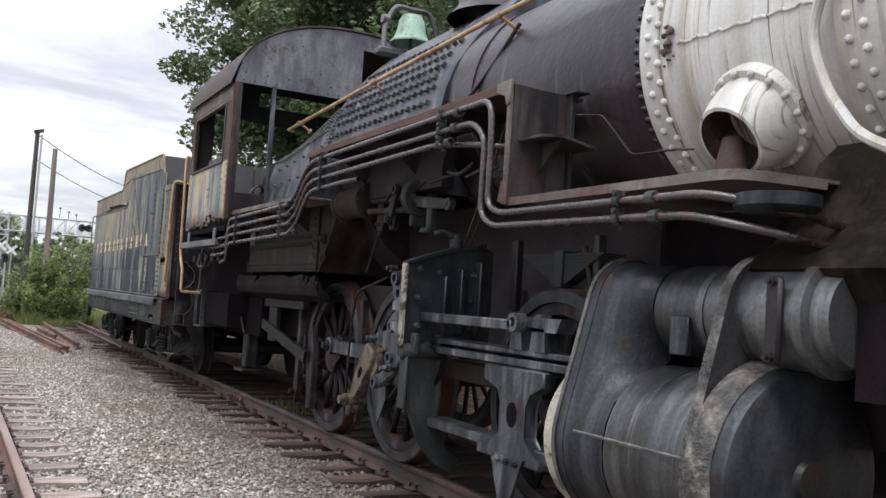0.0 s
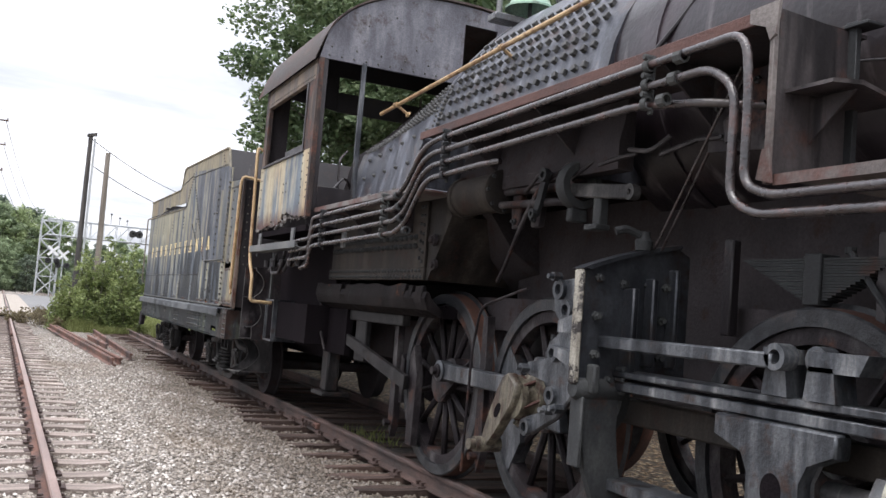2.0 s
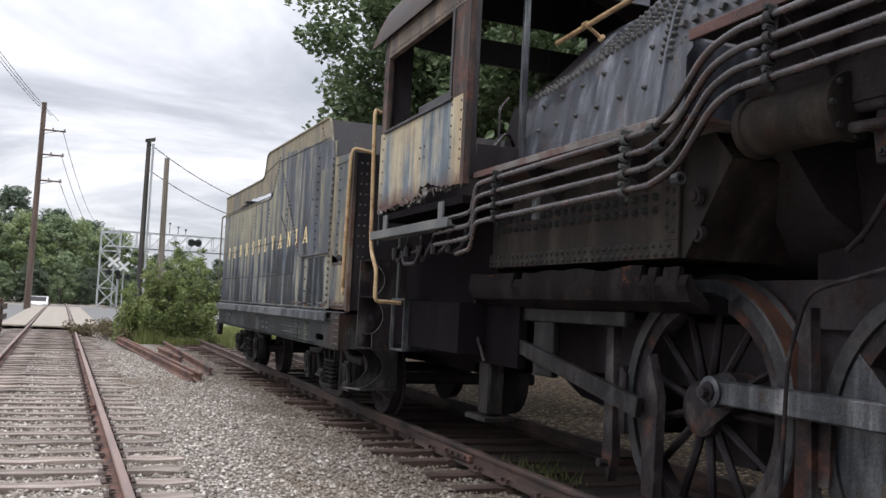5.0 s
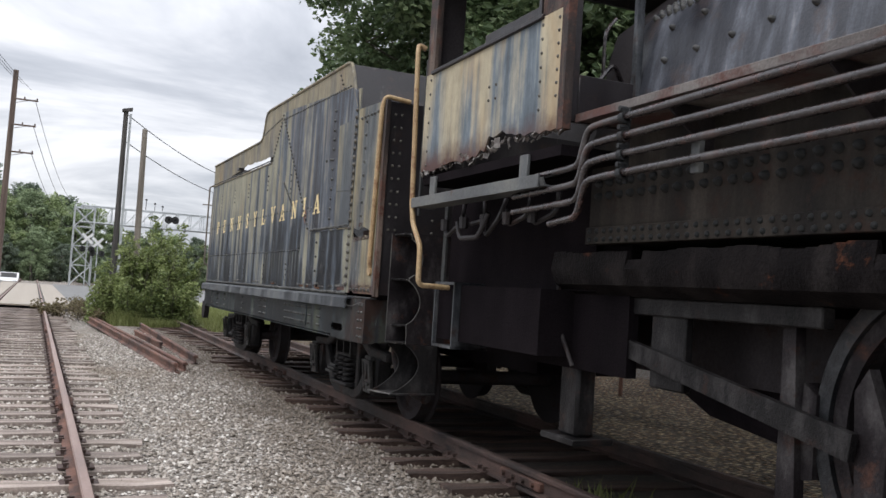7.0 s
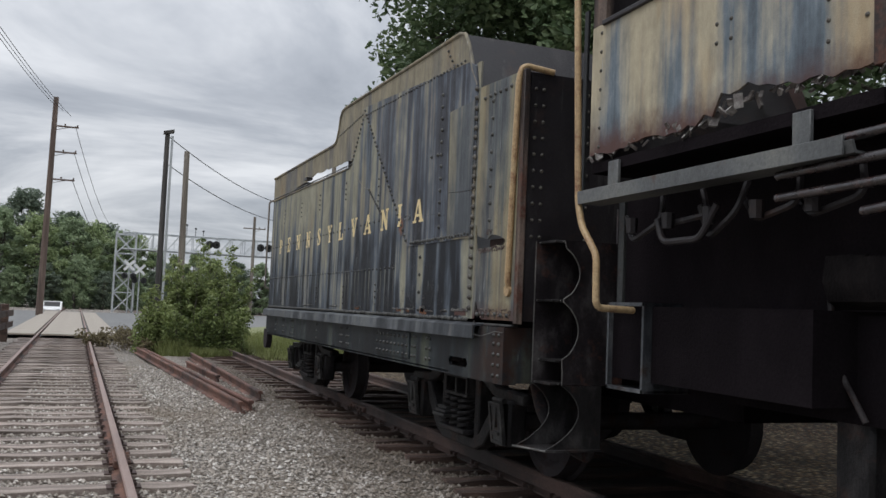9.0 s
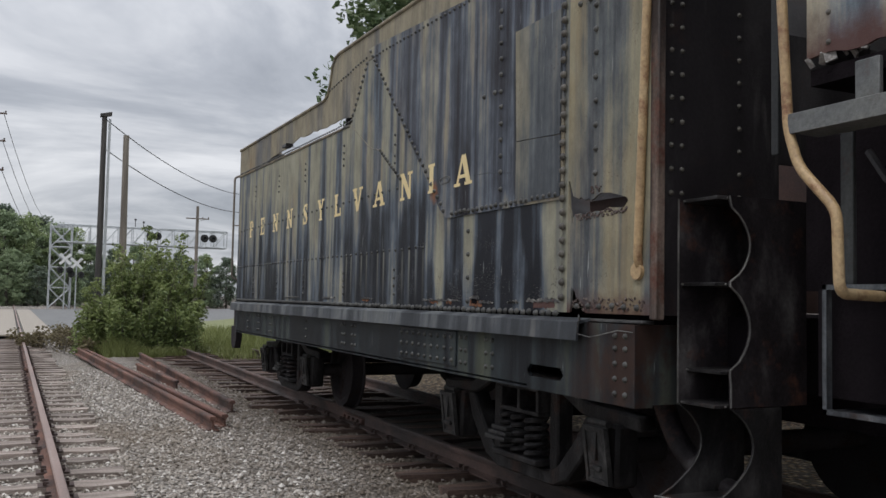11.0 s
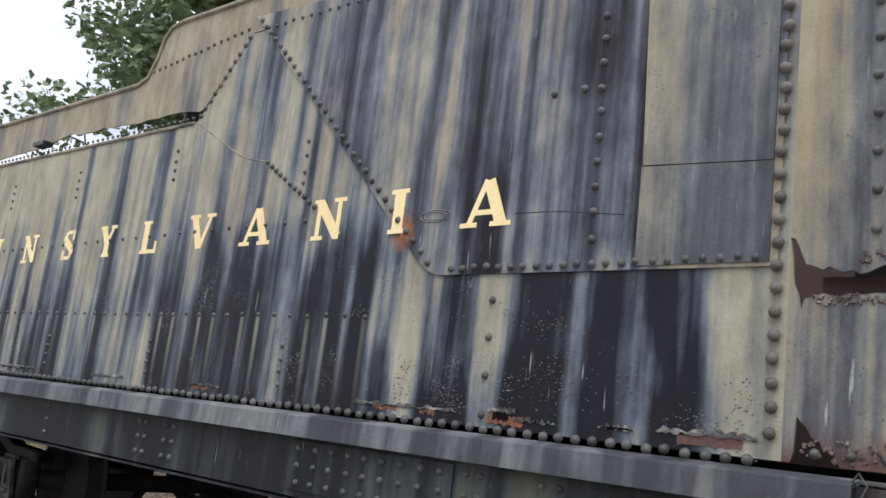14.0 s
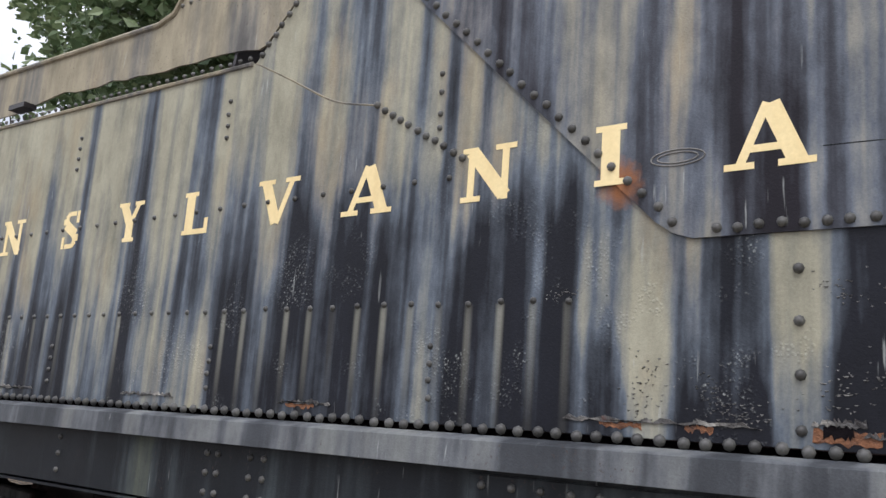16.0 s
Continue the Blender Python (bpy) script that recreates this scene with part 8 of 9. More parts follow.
# strokes (x0, y0, x1, y1, weight) and slab serifs (x0, height, x1) in letter widths and heights
STROKES = {
    "P": ([(0.26, 0, 0.26, 1, 0.29), (0.26, 0.94, 0.66, 0.94, 0.12), (0.26, 0.46, 0.66, 0.46, 0.12), (0.78, 0.54, 0.78, 0.86, 0.25), (0.66, 0.94, 0.78, 0.84, 0.13), (0.66, 0.46, 0.78, 0.56, 0.13)], [(0.05, 0, 0.50), (0.05, 1, 0.3)]),
    "E": ([(0.26, 0, 0.26, 1, 0.29), (0.26, 0.94, 0.84, 0.94, 0.12), (0.26, 0.5, 0.62, 0.5, 0.11), (0.26, 0.06, 0.86, 0.06, 0.12), (0.84, 0.70, 0.84, 1.0, 0.11), (0.86, 0.0, 0.86, 0.30, 0.11), (0.62, 0.38, 0.62, 0.62, 0.09)], [(0.05, 0, 0.3), (0.05, 1, 0.3)]),
    "N": ([(0.2, 0, 0.2, 1, 0.14), (0.2, 0.96, 0.8, 0.04, 0.30), (0.8, 0, 0.8, 1, 0.14)], [(0.03, 0, 0.38), (0.03, 1, 0.3), (0.62, 1, 0.98)]),
    "S": ([(0.68, 0.94, 0.36, 0.94, 0.12), (0.36, 0.94, 0.22, 0.82, 0.14), (0.22, 0.82, 0.24, 0.66, 0.24), (0.24, 0.66, 0.76, 0.36, 0.27), (0.76, 0.36, 0.78, 0.18, 0.24), (0.78, 0.18, 0.64, 0.06, 0.14), (0.64, 0.06, 0.30, 0.06, 0.12), (0.80, 0.68, 0.80, 1, 0.11), (0.18, 0, 0.18, 0.32, 0.11)], []),
    "Y": ([(0.18, 1, 0.5, 0.45, 0.29), (0.82, 1, 0.53, 0.45, 0.15), (0.5, 0, 0.5, 0.5, 0.29)], [(0.28, 0, 0.72), (0.0, 1, 0.40), (0.64, 1, 1.0)]),
    "L": ([(0.26, 0, 0.26, 1, 0.29), (0.26, 0.06, 0.84, 0.06, 0.12), (0.86, 0, 0.86, 0.36, 0.12)], [(0.04, 0, 0.4), (0.04, 1, 0.5)]),
    "V": ([(0.18, 1, 0.5, 0.03, 0.29), (0.84, 1, 0.52, 0.03, 0.14)], [(0.0, 1, 0.40), (0.66, 1, 1.0)]),
    "A": ([(0.16, 0, 0.48, 0.98, 0.14), (0.82, 0, 0.51, 0.98, 0.30), (0.26, 0.30, 0.70, 0.30, 0.11)], [(0.0, 0, 0.34), (0.60, 0, 1.0)]),
    "I": ([(0.5, 0, 0.5, 1, 0.32)], [(0.20, 0, 0.80), (0.20, 1, 0.80)]),
}


def letter(ch, y, z, h, parent, x):
    """One painted block letter with slab serifs; it reads towards the front of the engine."""
    w = h * {"A": 1.30, "N": 1.2, "V": 1.25, "I": 0.90, "S": 0.95}.get(ch, 1.02)
    bm = B()
    st, sl = STROKES[ch]
    bars = [(u0, v0, u1, v1, t * h) for u0, v0, u1, v1, t in st] + [(u0, 0.05 if v == 0 else 0.95, u1, 0.05 if v == 0 else 0.95, 0.10 * h) for u0, v, u1 in sl]
    for k, (u0, v0, u1, v1, t) in enumerate(bars):
        a, b = Vector((u0 * w, v0 * h)), Vector((u1 * w, v1 * h))
        nrm = Vector((a.y - b.y, b.x - a.x)).normalized() * t / 2
        pts = [a + nrm, b + nrm, b - nrm, a - nrm]
        prism(bm, [(y + w / 2 - p.x, min(max(z + p.y, z), z + h)) for p in pts], "x", x - 0.0001 * k, x + 0.002)
    part("letter", tidy(bm), M["letter"], parent, "", smooth=False)


def build_trucks():
    bm = B()
    lathe(bm, (0, 0, 0), (1, 0, 0), [(-0.07, 0), (-0.07, 0.09), (-0.03, 0.12), (-0.02, 0.30), (-0.065, 0.34), (-0.065, 0.41), (0.05, 0.42), (0.065, 0.445), (0.08, 0.44), (0.08, 0.0)], 40)
    me = bpy.data.meshes.new("truck_wheel"); bm.normal_update(); bm.to_mesh(me); bm.free(); me.materials.append(M["deep"]); me.shade_smooth(); me.set_sharp_from_angle(angle=radians(35))
    W = 0.95
    for yc in (15.30, 21.03):
        for dy in (-W, W):
            for sx in (3.27, 2 * CX - 3.27):
                m = Matrix.Translation((sx, yc + dy, 0.54)) @ (Matrix.Rotation(math.pi, 4, "Z") if sx > CX else Matrix.Identity(4))
                part("truck_wheel", me, None, tender, at=m)
        bm = B()
        for dy in (-W, W):
            rod(bm, (2.95, yc + dy, 0.54), (2 * CX - 2.95, yc + dy, 0.54), 0.07, n=12)
        parts("truck_axle", bm, M["deep"], tender)
        for x in (2.92, 2 * CX - 2.92):
            bm = B()
            def bow(pts, x0, x1):
                up = [(yc + a, b) for a, b in pts]
                prism(bm, up, "x", x0, x1)
            # cast frame: arched top member, swept bottom member, two columns
            bow([(-1.20, 0.76), (-0.75, 0.78), (-0.42, 0.90), (0.42, 0.90), (0.75, 0.78), (1.20, 0.76), (1.22, 0.68), (0.80, 0.69), (0.66, 0.71), (0.40, 0.82), (-0.40, 0.82), (-0.66, 0.71), (-0.80, 0.69), (-1.22, 0.68)], x - 0.06, x + 0.06)
            bow([(-0.82, 0.70), (-0.70, 0.70), (-0.60, 0.56), (-0.42, 0.38), (-0.30, 0.33), (0.30, 0.33), (0.42, 0.38), (0.60, 0.56), (0.70, 0.70), (0.82, 0.70), (0.74, 0.52), (0.52, 0.30), (0.36, 0.24), (-0.36, 0.24), (-0.52, 0.30), (-0.74, 0.52)], x - 0.06, x + 0.06)
            for c in (-0.36, 0.36):
                bow([(c - 0.05, 0.30), (c + 0.05, 0.30), (c + 0.05, 0.84), (c - 0.05, 0.84)], x - 0.055, x + 0.055)
            tidy(bm)
            bmesh.ops.bevel(bm, geom=[e for e in bm.edges if len(e.link_faces) == 2 and e.calc_face_angle(0) > 0.4], offset=0.012, segments=1, affect="EDGES")
            fr = part("truck_side_frame", bm, M["truckgrey"], tender)
            if x > CX:
                continue
            for dy in (-W, W):
                bm = B()
                prism(bm, [(yc + dy - 0.13, 0.70), (yc + dy + 0.13, 0.70), (yc + dy + 0.12, 0.36), (yc + dy - 0.12, 0.36)], "x", x - 0.10, x + 0.05)
                bmesh.ops.bevel(bm, geom=bm.edges[:], offset=0.02, segments=1, affect="EDGES")
                jb = part("journal_box", tidy(bm), M["truckgrey"], fr)
                bm = B()
                tilt = Matrix.Translation((x - 0.135, yc + dy, 0.53)) @ Matrix.Rotation(radians(-7), 4, "Y")
                box(bm, -0.012, 0.012, -0.105, 0.105, -0.155, 0.155, 0.005, tilt)
                for a0, a1, c0, c1 in ((-0.105, -0.078, -0.155, 0.155), (0.078, 0.105, -0.155, 0.155), (-0.078, 0.078, -0.155, -0.128), (-0.078, 0.078, 0.128, 0.155)):
                    box(bm, -0.022, -0.012, a0, a1, c0, c1, 0.002, tilt)
                prism(bm, [(yc + dy - 0.025, 0.66), (yc + dy + 0.025, 0.66), (yc + dy + 0.012, 0.50), (yc + dy - 0.012, 0.50)], "x", x - 0.165, x - 0.145)
                box(bm, -0.035, -0.012, -0.05, 0.05, -0.085, -0.055, 0.006, tilt)
                rod(bm, (x - 0.13, yc + dy - 0.09, 0.70), (x - 0.13, yc + dy + 0.09, 0.70), 0.02, n=8)
                part("journal_lid", tidy(bm), M["lidgrey"], jb, "dusty grey journal box lid")
            # bolster end with two cast pockets
            bm = B()
            box(bm, x - 0.10, x + 0.06, yc - 0.25, yc + 0.25, 0.64, 0.67, 0.006); box(bm, x - 0.10, x + 0.06, yc - 0.25, yc + 0.25, 0.79, 0.82, 0.006)
            for c in (-0.235, 0.0, 0.235):
                box(bm, x - 0.10, x + 0.06, yc + c - 0.018, yc + c + 0.018, 0.67, 0.79, 0.004)
            box(bm, x + 0.02, x + 0.06, yc - 0.24, yc + 0.24, 0.66, 0.80)
            part("bolster_end", bm, M["truckgrey"], fr)
            for k in (-0.16, 0.02, 0.17):
                bm = B()
                turn = 6.2832 * 5
                tube(bm, [(x - 0.055 + 0.065 * math.cos(a), yc + k + 0.065 * math.sin(a), 0.385 + 0.25 * a / turn) for a in np.linspace(0, turn, 70)], 0.016, 6)
                part("coil_spring", bm, M["truckgrey"], fr)
            bm = B()
            box(bm, x - 0.14, x + 0.04, yc - 0.28, yc + 0.28, 0.345, 0.385, 0.008)
            part("spring_seat", bm, M["truckgrey"], fr)
            bm = B()
            for k in range(3):
                box(bm, x - 0.20 + 0.02 * k, x - 0.03, yc + 0.0 + 0.02 * k, yc + 0.27 - 0.01 * k, 0.455 + 0.030 * k, 0.481 + 0.030 * k, 0.004)
            parts("spring_plank", bm, M["lidgrey"], fr)
    # brake cylinder hanging between cab and tender
    bm = B()
    tube(bm, rounded([(2.90, 14.0, 0.95), (2.88, 13.80, 0.66), (2.88, 13.55, 0.52), (2.95, 13.30, 0.46)], 0.12), 0.055, 10)
    part("feed_hose", bm, M["wheelblack"], tender)

# ---------------------------------------------------------------- plants
def leaf_cloud(name, centres, count, size, mat, seed, flat=0.55, parent=None, label="", aspect=1.0):
    """Leaves as small folded diamonds scattered through soft clumps; centres: x, y, z, rx, ry, rz, weight."""
    g = np.random.RandomState(seed)
    c = np.array(centres, float)
    w = c[:, 6] / c[:, 6].sum()
    pick = g.choice(len(c), count, p=w)
    d = g.normal(size=(count, 3))
    d /= np.linalg.norm(d, axis=1)[:, None]
    rad = g.rand(count) ** 0.45
    p = c[pick, :3] + d * rad[:, None] * c[pick, 3:6]
    s = size * (0.55 + 0.9 * g.rand(count))
    u = g.normal(size=(count, 3)); u[:, 2] *= flat; u /= np.linalg.norm(u, axis=1)[:, None]
    v = np.cross(u, g.normal(size=(count, 3))); v /= np.linalg.norm(v, axis=1)[:, None]
    nrm = np.cross(u, v)
    quad = np.stack([p + u * s[:, None], p + v * s[:, None] * 0.55 * aspect + nrm * s[:, None] * 0.18, p - u * s[:, None] * 0.7, p - v * s[:, None] * 0.55 * aspect + nrm * s[:, None] * 0.18], 1).reshape(-1, 3)
    idx = 4 * np.arange(count)[:, None]
    F = np.concatenate([np.hstack([idx, idx + 1, idx + 2]), np.hstack([idx, idx + 2, idx + 3])])
    me = bpy.data.meshes.new(name)
    me.from_pydata(quad.tolist(), [], F.tolist())
    me.materials.append(mat)
    ob = new(name, me)
    finish(ob, parent)
    return tagged(ob, label)


def branch(bm, a, b, r0, r1, n=7, wob=0.25, seed=0):
    r = random.Random(seed)
    a, b = Vector(a), Vector(b)
    pts = [a.lerp(b, i / n) + Vector((r.uniform(-wob, wob), r.uniform(-wob, wob), r.uniform(-wob, wob))) * (0 if i in (0, n) else 1) * (b - a).length * 0.08 for i in range(n + 1)]
    prev = None
    for i, p in enumerate(pts):
        d = (pts[min(i + 1, n)] - pts[max(i - 1, 0)]).normalized()
        s = d.orthogonal().normalized(); u = d.cross(s)
        rr = r0 + (r1 - r0) * i / n
        ring = [bm.verts.new(p + rr * (math.cos(k * math.pi / 4) * s + math.sin(k * math.pi / 4) * u)) for k in range(8)]
        if prev:
            for k in range(8):
                bm.faces.new((prev[k], prev[(k + 1) % 8], ring[(k + 1) % 8], ring[k]))
        prev = ring
    return pts


def big_tree(name, base, height, spread, leaves, seed, label, size=0.13, lean=(0, 0), low=0.3):
    r = random.Random(seed)
    x, y = base
    t = thing(name, (x, y, -0.1), label, "tree")
    bm = B()
    top = (x + lean[0], y + lean[1], height * 0.8)
    trunk = branch(bm, (x, y, -0.2), top, 0.30, 0.07, 9, 0.4, seed)
    centres = []
    k = 38
    for i in range(k):
        f = low + (0.97 - low) * i / k
        p = Vector(trunk[min(9, int(f * 9))])
        a = i * 2.399 + r.uniform(-0.4, 0.4)
        reach = spread * (1.0 - 0.55 * abs(f - 0.45) ** 1.2) * r.uniform(0.7, 1.1)
        q = p + Vector((math.cos(a) * reach, math.sin(a) * reach, r.uniform(0.2, 0.38) * reach))
        pts = branch(bm, p, q, 0.085 * (1.15 - f), 0.015, 6, 0.5, seed * 50 + i)
        for j in range(2, 7):
            c = pts[j]
            s = 0.6 + 0.4 * r.random()
            for e in range(2):
                o = Vector((r.gauss(0, 0.55), r.gauss(0, 0.55), r.gauss(0.1, 0.4)))
                centres.append((c.x + o.x, c.y + o.y, c.z + o.z, s, s, s * 0.6, 1))
                if e == 0:
                    branch(bm, c, c + o, 0.02, 0.006, 3, 0.3, seed * 999 + i * 10 + j)
    part("trunk", bm, M["bark"], t)
    leaf_cloud("crown", centres, leaves, size, M["leaf_maple"], seed, parent=t)
    return t


def bush(name, places, count, size, seed, label, mat="leaf_bush", sprays=0):
    r = random.Random(seed)
    c0 = places[0]
    t = thing(name, (c0[0], c0[1], -0.08), label, "bush")
    bm = B()
    centres = []
    for (x, y, z, s) in places:
        for k in range(5):
            e = (x + r.gauss(0, s * 0.5), y + r.gauss(0, s * 0.5), z * r.uniform(0.6, 1.1))
            branch(bm, (x + r.gauss(0, 0.1), y + r.gauss(0, 0.1), -0.1), e, 0.014, 0.004, 4, 0.4, seed + k)
        for k in range(sprays):
            a, f = r.uniform(0, 6.28), r.uniform(0.55, 1.22)
            e = (x + math.cos(a) * s * r.uniform(0.2, 1.0), y + math.sin(a) * s * r.uniform(0.2, 1.0), z * f)
            pts = branch(bm, (x + r.gauss(0, 0.12), y + r.gauss(0, 0.12), -0.1), e, 0.010, 0.003, 7, 0.7, seed * 31 + k + int(x * 100))
            for j, p in enumerate(pts[1:]):
                w = 0.17 - 0.012 * j + r.uniform(0, 0.07)
                centres.append((p.x, p.y, p.z, w, w, w * 0.9, 0.5 + w * 4))
        for k in range(0 if sprays else 9):
            zz = z * (0.1 + 0.95 * k / 8)
            centres.append((x + r.gauss(0, s * 0.45), y + r.gauss(0, s * 0.45), zz, s * 0.5, s * 0.5, s * 0.38, 1))
    part("stem", bm, M["bark"], t)
    leaf_cloud("leaves", centres, count, size, M[mat], seed, parent=t, aspect=0.75 if sprays else 1.0)


def build_plants():
    big_tree("maple_tree", (9.3, 23.0), 13.0, 5.2, 125000, 3, "large green maple overhanging the tender from behind", 0.088, low=0.42)
    big_tree("maple_tree", (10.5, 14.0), 11.5, 5.0, 45000, 8, "leafy green maple standing behind the engine", 0.10, low=0.2)
    big_tree("maple_tree", (12.0, 30.0), 12.5, 5.2, 36000, 15, "tall green maple standing behind the tender", 0.12)
    big_tree("maple_tree", (13.5, 6.0), 11.0, 4.6, 9000, 17, "leafy maple beyond the engine", 0.18, low=0.2)
    bush("shrub_thicket", [(1.2, 33.0, 0.95, 0.5), (1.6, 33.3, 1.5, 0.6), (2.1, 33.6, 1.9, 0.7), (2.6, 33.8, 2.2, 0.75), (3.05, 33.9, 2.35, 0.7), (3.35, 33.2, 1.75, 0.5), (2.7, 32.6, 1.3, 0.6), (2.0, 32.4, 1.0, 0.6), (3.35, 32.5, 1.0, 0.4), (2.3, 33.2, 1.6, 0.7), (2.5, 33.9, 2.5, 0.6), (2.95, 34.1, 2.55, 0.6), (3.65, 33.5, 2.1, 0.5), (1.9, 33.5, 2.1, 0.5)],
         34000, 0.056, 31, "feathery green shrub thicket at the end of the siding", sprays=11)
    bush("dry_scrub", [(0.7, 36.6, 0.35, 0.6), (0.2, 36.0, 0.25, 0.5)], 1500, 0.05, 32, "low grey-brown scrub beside the crossing", "hedge_brown")
    # grass tufts at the thicket's foot and by the siding's far side
    g = np.random.RandomState(5)
    def blades(name, n, xa, xb, ya, yb, h, label):
        x, y = xa + (xb - xa) * g.rand(n), ya + (yb - ya) * g.rand(n)
        hh = h * (0.4 + 0.9 * g.rand(n))
        a = g.rand(n) * 6.28
        w = 0.008 + 0.01 * g.rand(n)
        lx, ly = g.normal(0, 0.4, n) * hh, g.normal(0, 0.4, n) * hh
        z0 = np.full(n, -0.09)
        V = np.stack([np.stack([x - w * np.cos(a), y - w * np.sin(a), z0], 1), np.stack([x + w * np.cos(a), y + w * np.sin(a), z0], 1), np.stack([x + lx, y + ly, z0 + hh], 1)], 1).reshape(-1, 3)
        me = bpy.data.meshes.new(name)
        me.from_pydata(V.tolist(), [], (3 * np.arange(n)[:, None] + np.arange(3)).tolist())
        me.materials.append(M["grass"])
        tagged(new(name, me), label, "grass", kind="stuff")
    blades("grass_tuft", 2600, 1.5, 3.4, 31.2, 32.5, 0.24, "fresh green grass at the foot of the thicket")
    blades("tall_grass", 700, 1.5, 2.2, 31.6, 32.4, 0.42, "tall pale green grass in front of the thicket")
    blades("weed_strip", 12000, 3.9, 8.5, 30.0, 46.0, 0.32, "green weeds beyond the end of the siding")
    blades("siding_weed", 130, 3.42, 3.95, 10.9, 12.1, 0.16, "small green weeds between the siding rails")
    bush("dead_brush", [(0.95, 33.6, 0.35, 0.4), (0.7, 34.4, 0.3, 0.5), (1.3, 32.3, 0.25, 0.3)], 900, 0.04, 36, "heap of dead brown brush beside the thicket", "hedge_brown")
    # mown verge
    bm = B()
    vs = [bm.verts.new(p) for p in ((4.0, 31.5, -0.03), (26, 26, -0.03), (60, 150, -0.03), (19.0, 82, -0.03), (11.8, 66.5, -0.03), (6.0, 54, -0.03), (4.0, 42, -0.03))]
    bm.faces.new(vs)
    m = surface("verge_turf", [(0.3, (0.11, 0.12, 0.055)), (0.5, (0.18, 0.195, 0.085)), (0.75, (0.27, 0.275, 0.14))], 4.0, None, (0.85, 1.0), bump=0.5, bump_scale=30)
    tagged(part("grass_verge", bm, m), "mown green grass verge", "grass", kind="structure")
    # far woods
    r = random.Random(40)
    protos = []
    for k in range(3):
        t = thing("far_tree", (0, 0, -0.1), "distant leafy green tree beyond the crossing", "tree", "woods beyond the crossing")
        bm = B()
        tr = branch(bm, (0, 0, -0.2), (0.2, 0, 7.5), 0.25, 0.06, 6, 0.3, k)
        centres = []
        for i in range(110):
            f = 0.0 + 0.98 * i / 110
            a = i * 2.4 + r.uniform(-0.5, 0.5)
            rr = 3.5 * (1 - 0.8 * abs(f - 0.40) ** 1.2 - (0.35 if f > 0.8 else 0)) * r.uniform(0.25, 1.08)
            z = 0.4 + 9.4 * f + r.uniform(-0.4, 0.4)
            s = r.uniform(0.35, 0.95)
            centres.append((math.cos(a) * rr, math.sin(a) * rr, z, s, s, s * 0.75, 1))
            if i % 6 == 0:
                branch(bm, (0, 0, z * 0.7), (math.cos(a) * rr, math.sin(a) * rr, z), 0.06, 0.01, 4, 0.3, i)
        part("trunk", bm, M["bark"], t)
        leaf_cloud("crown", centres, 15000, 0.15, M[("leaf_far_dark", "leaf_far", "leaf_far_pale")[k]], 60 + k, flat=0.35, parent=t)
        protos.append(t)
    # kind (0 dark, 1 green, 2 pale), place and size
    spots = [(0, -8.5, 128, 1.42), (1, -9.5, 114, 1.02), (2, -6.0, 113, 0.97), (0, -3.2, 126, 1.16), (1, -2.6, 116, 1.0), (2, -0.5, 118, 0.96), (0, 0.5, 127, 1.06), (1, 2.3, 121, 0.92), (2, 4.2, 124, 0.90),
             (1, 6.5, 124, 0.70), (0, 9.0, 122, 0.66), (1, 11.0, 120, 0.72), (2, 13.0, 118, 0.62), (0, 15.5, 116, 0.62), (1, 18.0, 114, 0.60), (0, 20.0, 112, 0.58), (1, 23.0, 108, 0.40), (1, 26.5, 108, 0.30),
             (0, -15.0, 126, 1.35), (1, -14.0, 112, 0.9), (0, -20.0, 116, 1.3), (1, -19.0, 104, 0.9), (0, -27.0, 108, 1.2), (1, -34.0, 98, 1.1), (0, -44.0, 92, 1.1),
             (1, 31.0, 118, 0.42), (0, 36.0, 124, 0.5), (1, 42.0, 126, 0.5), (2, 48.0, 120, 0.48), (0, 55.0, 116, 0.55), (1, 63.0, 105, 0.6)]
    spots += [((0, 1, 0, 1)[i % 4], -16.5 + 2.9 * i, 107 + 0.75 * i, 0.42 + 0.05 * (i % 3)) for i in range(13)]
    used = set()
    for k, x, y, s in spots:
        src = protos[k]
        m = Matrix.LocRotScale((x, y, -0.1), Euler((0, 0, r.uniform(0, 6.28))), None)
        if k not in used:
            used.add(k)
            src.matrix_basis = m @ Matrix.Diagonal((s, s, s, 1))
            ob = src
        else:
            ob = copy_thing(src, m)
        ob.scale = (s * r.uniform(0.95, 1.2), s * r.uniform(0.95, 1.2), s)


    bush("brown_hedge", [(21.5 + 1.6 * i, 104 + 0.9 * i, 1.3 + 0.5 * (i % 2), 1.3) for i in range(11)], 9000, 0.13, 44, "low brown hedge along the far side of the road", "hedge_brown")


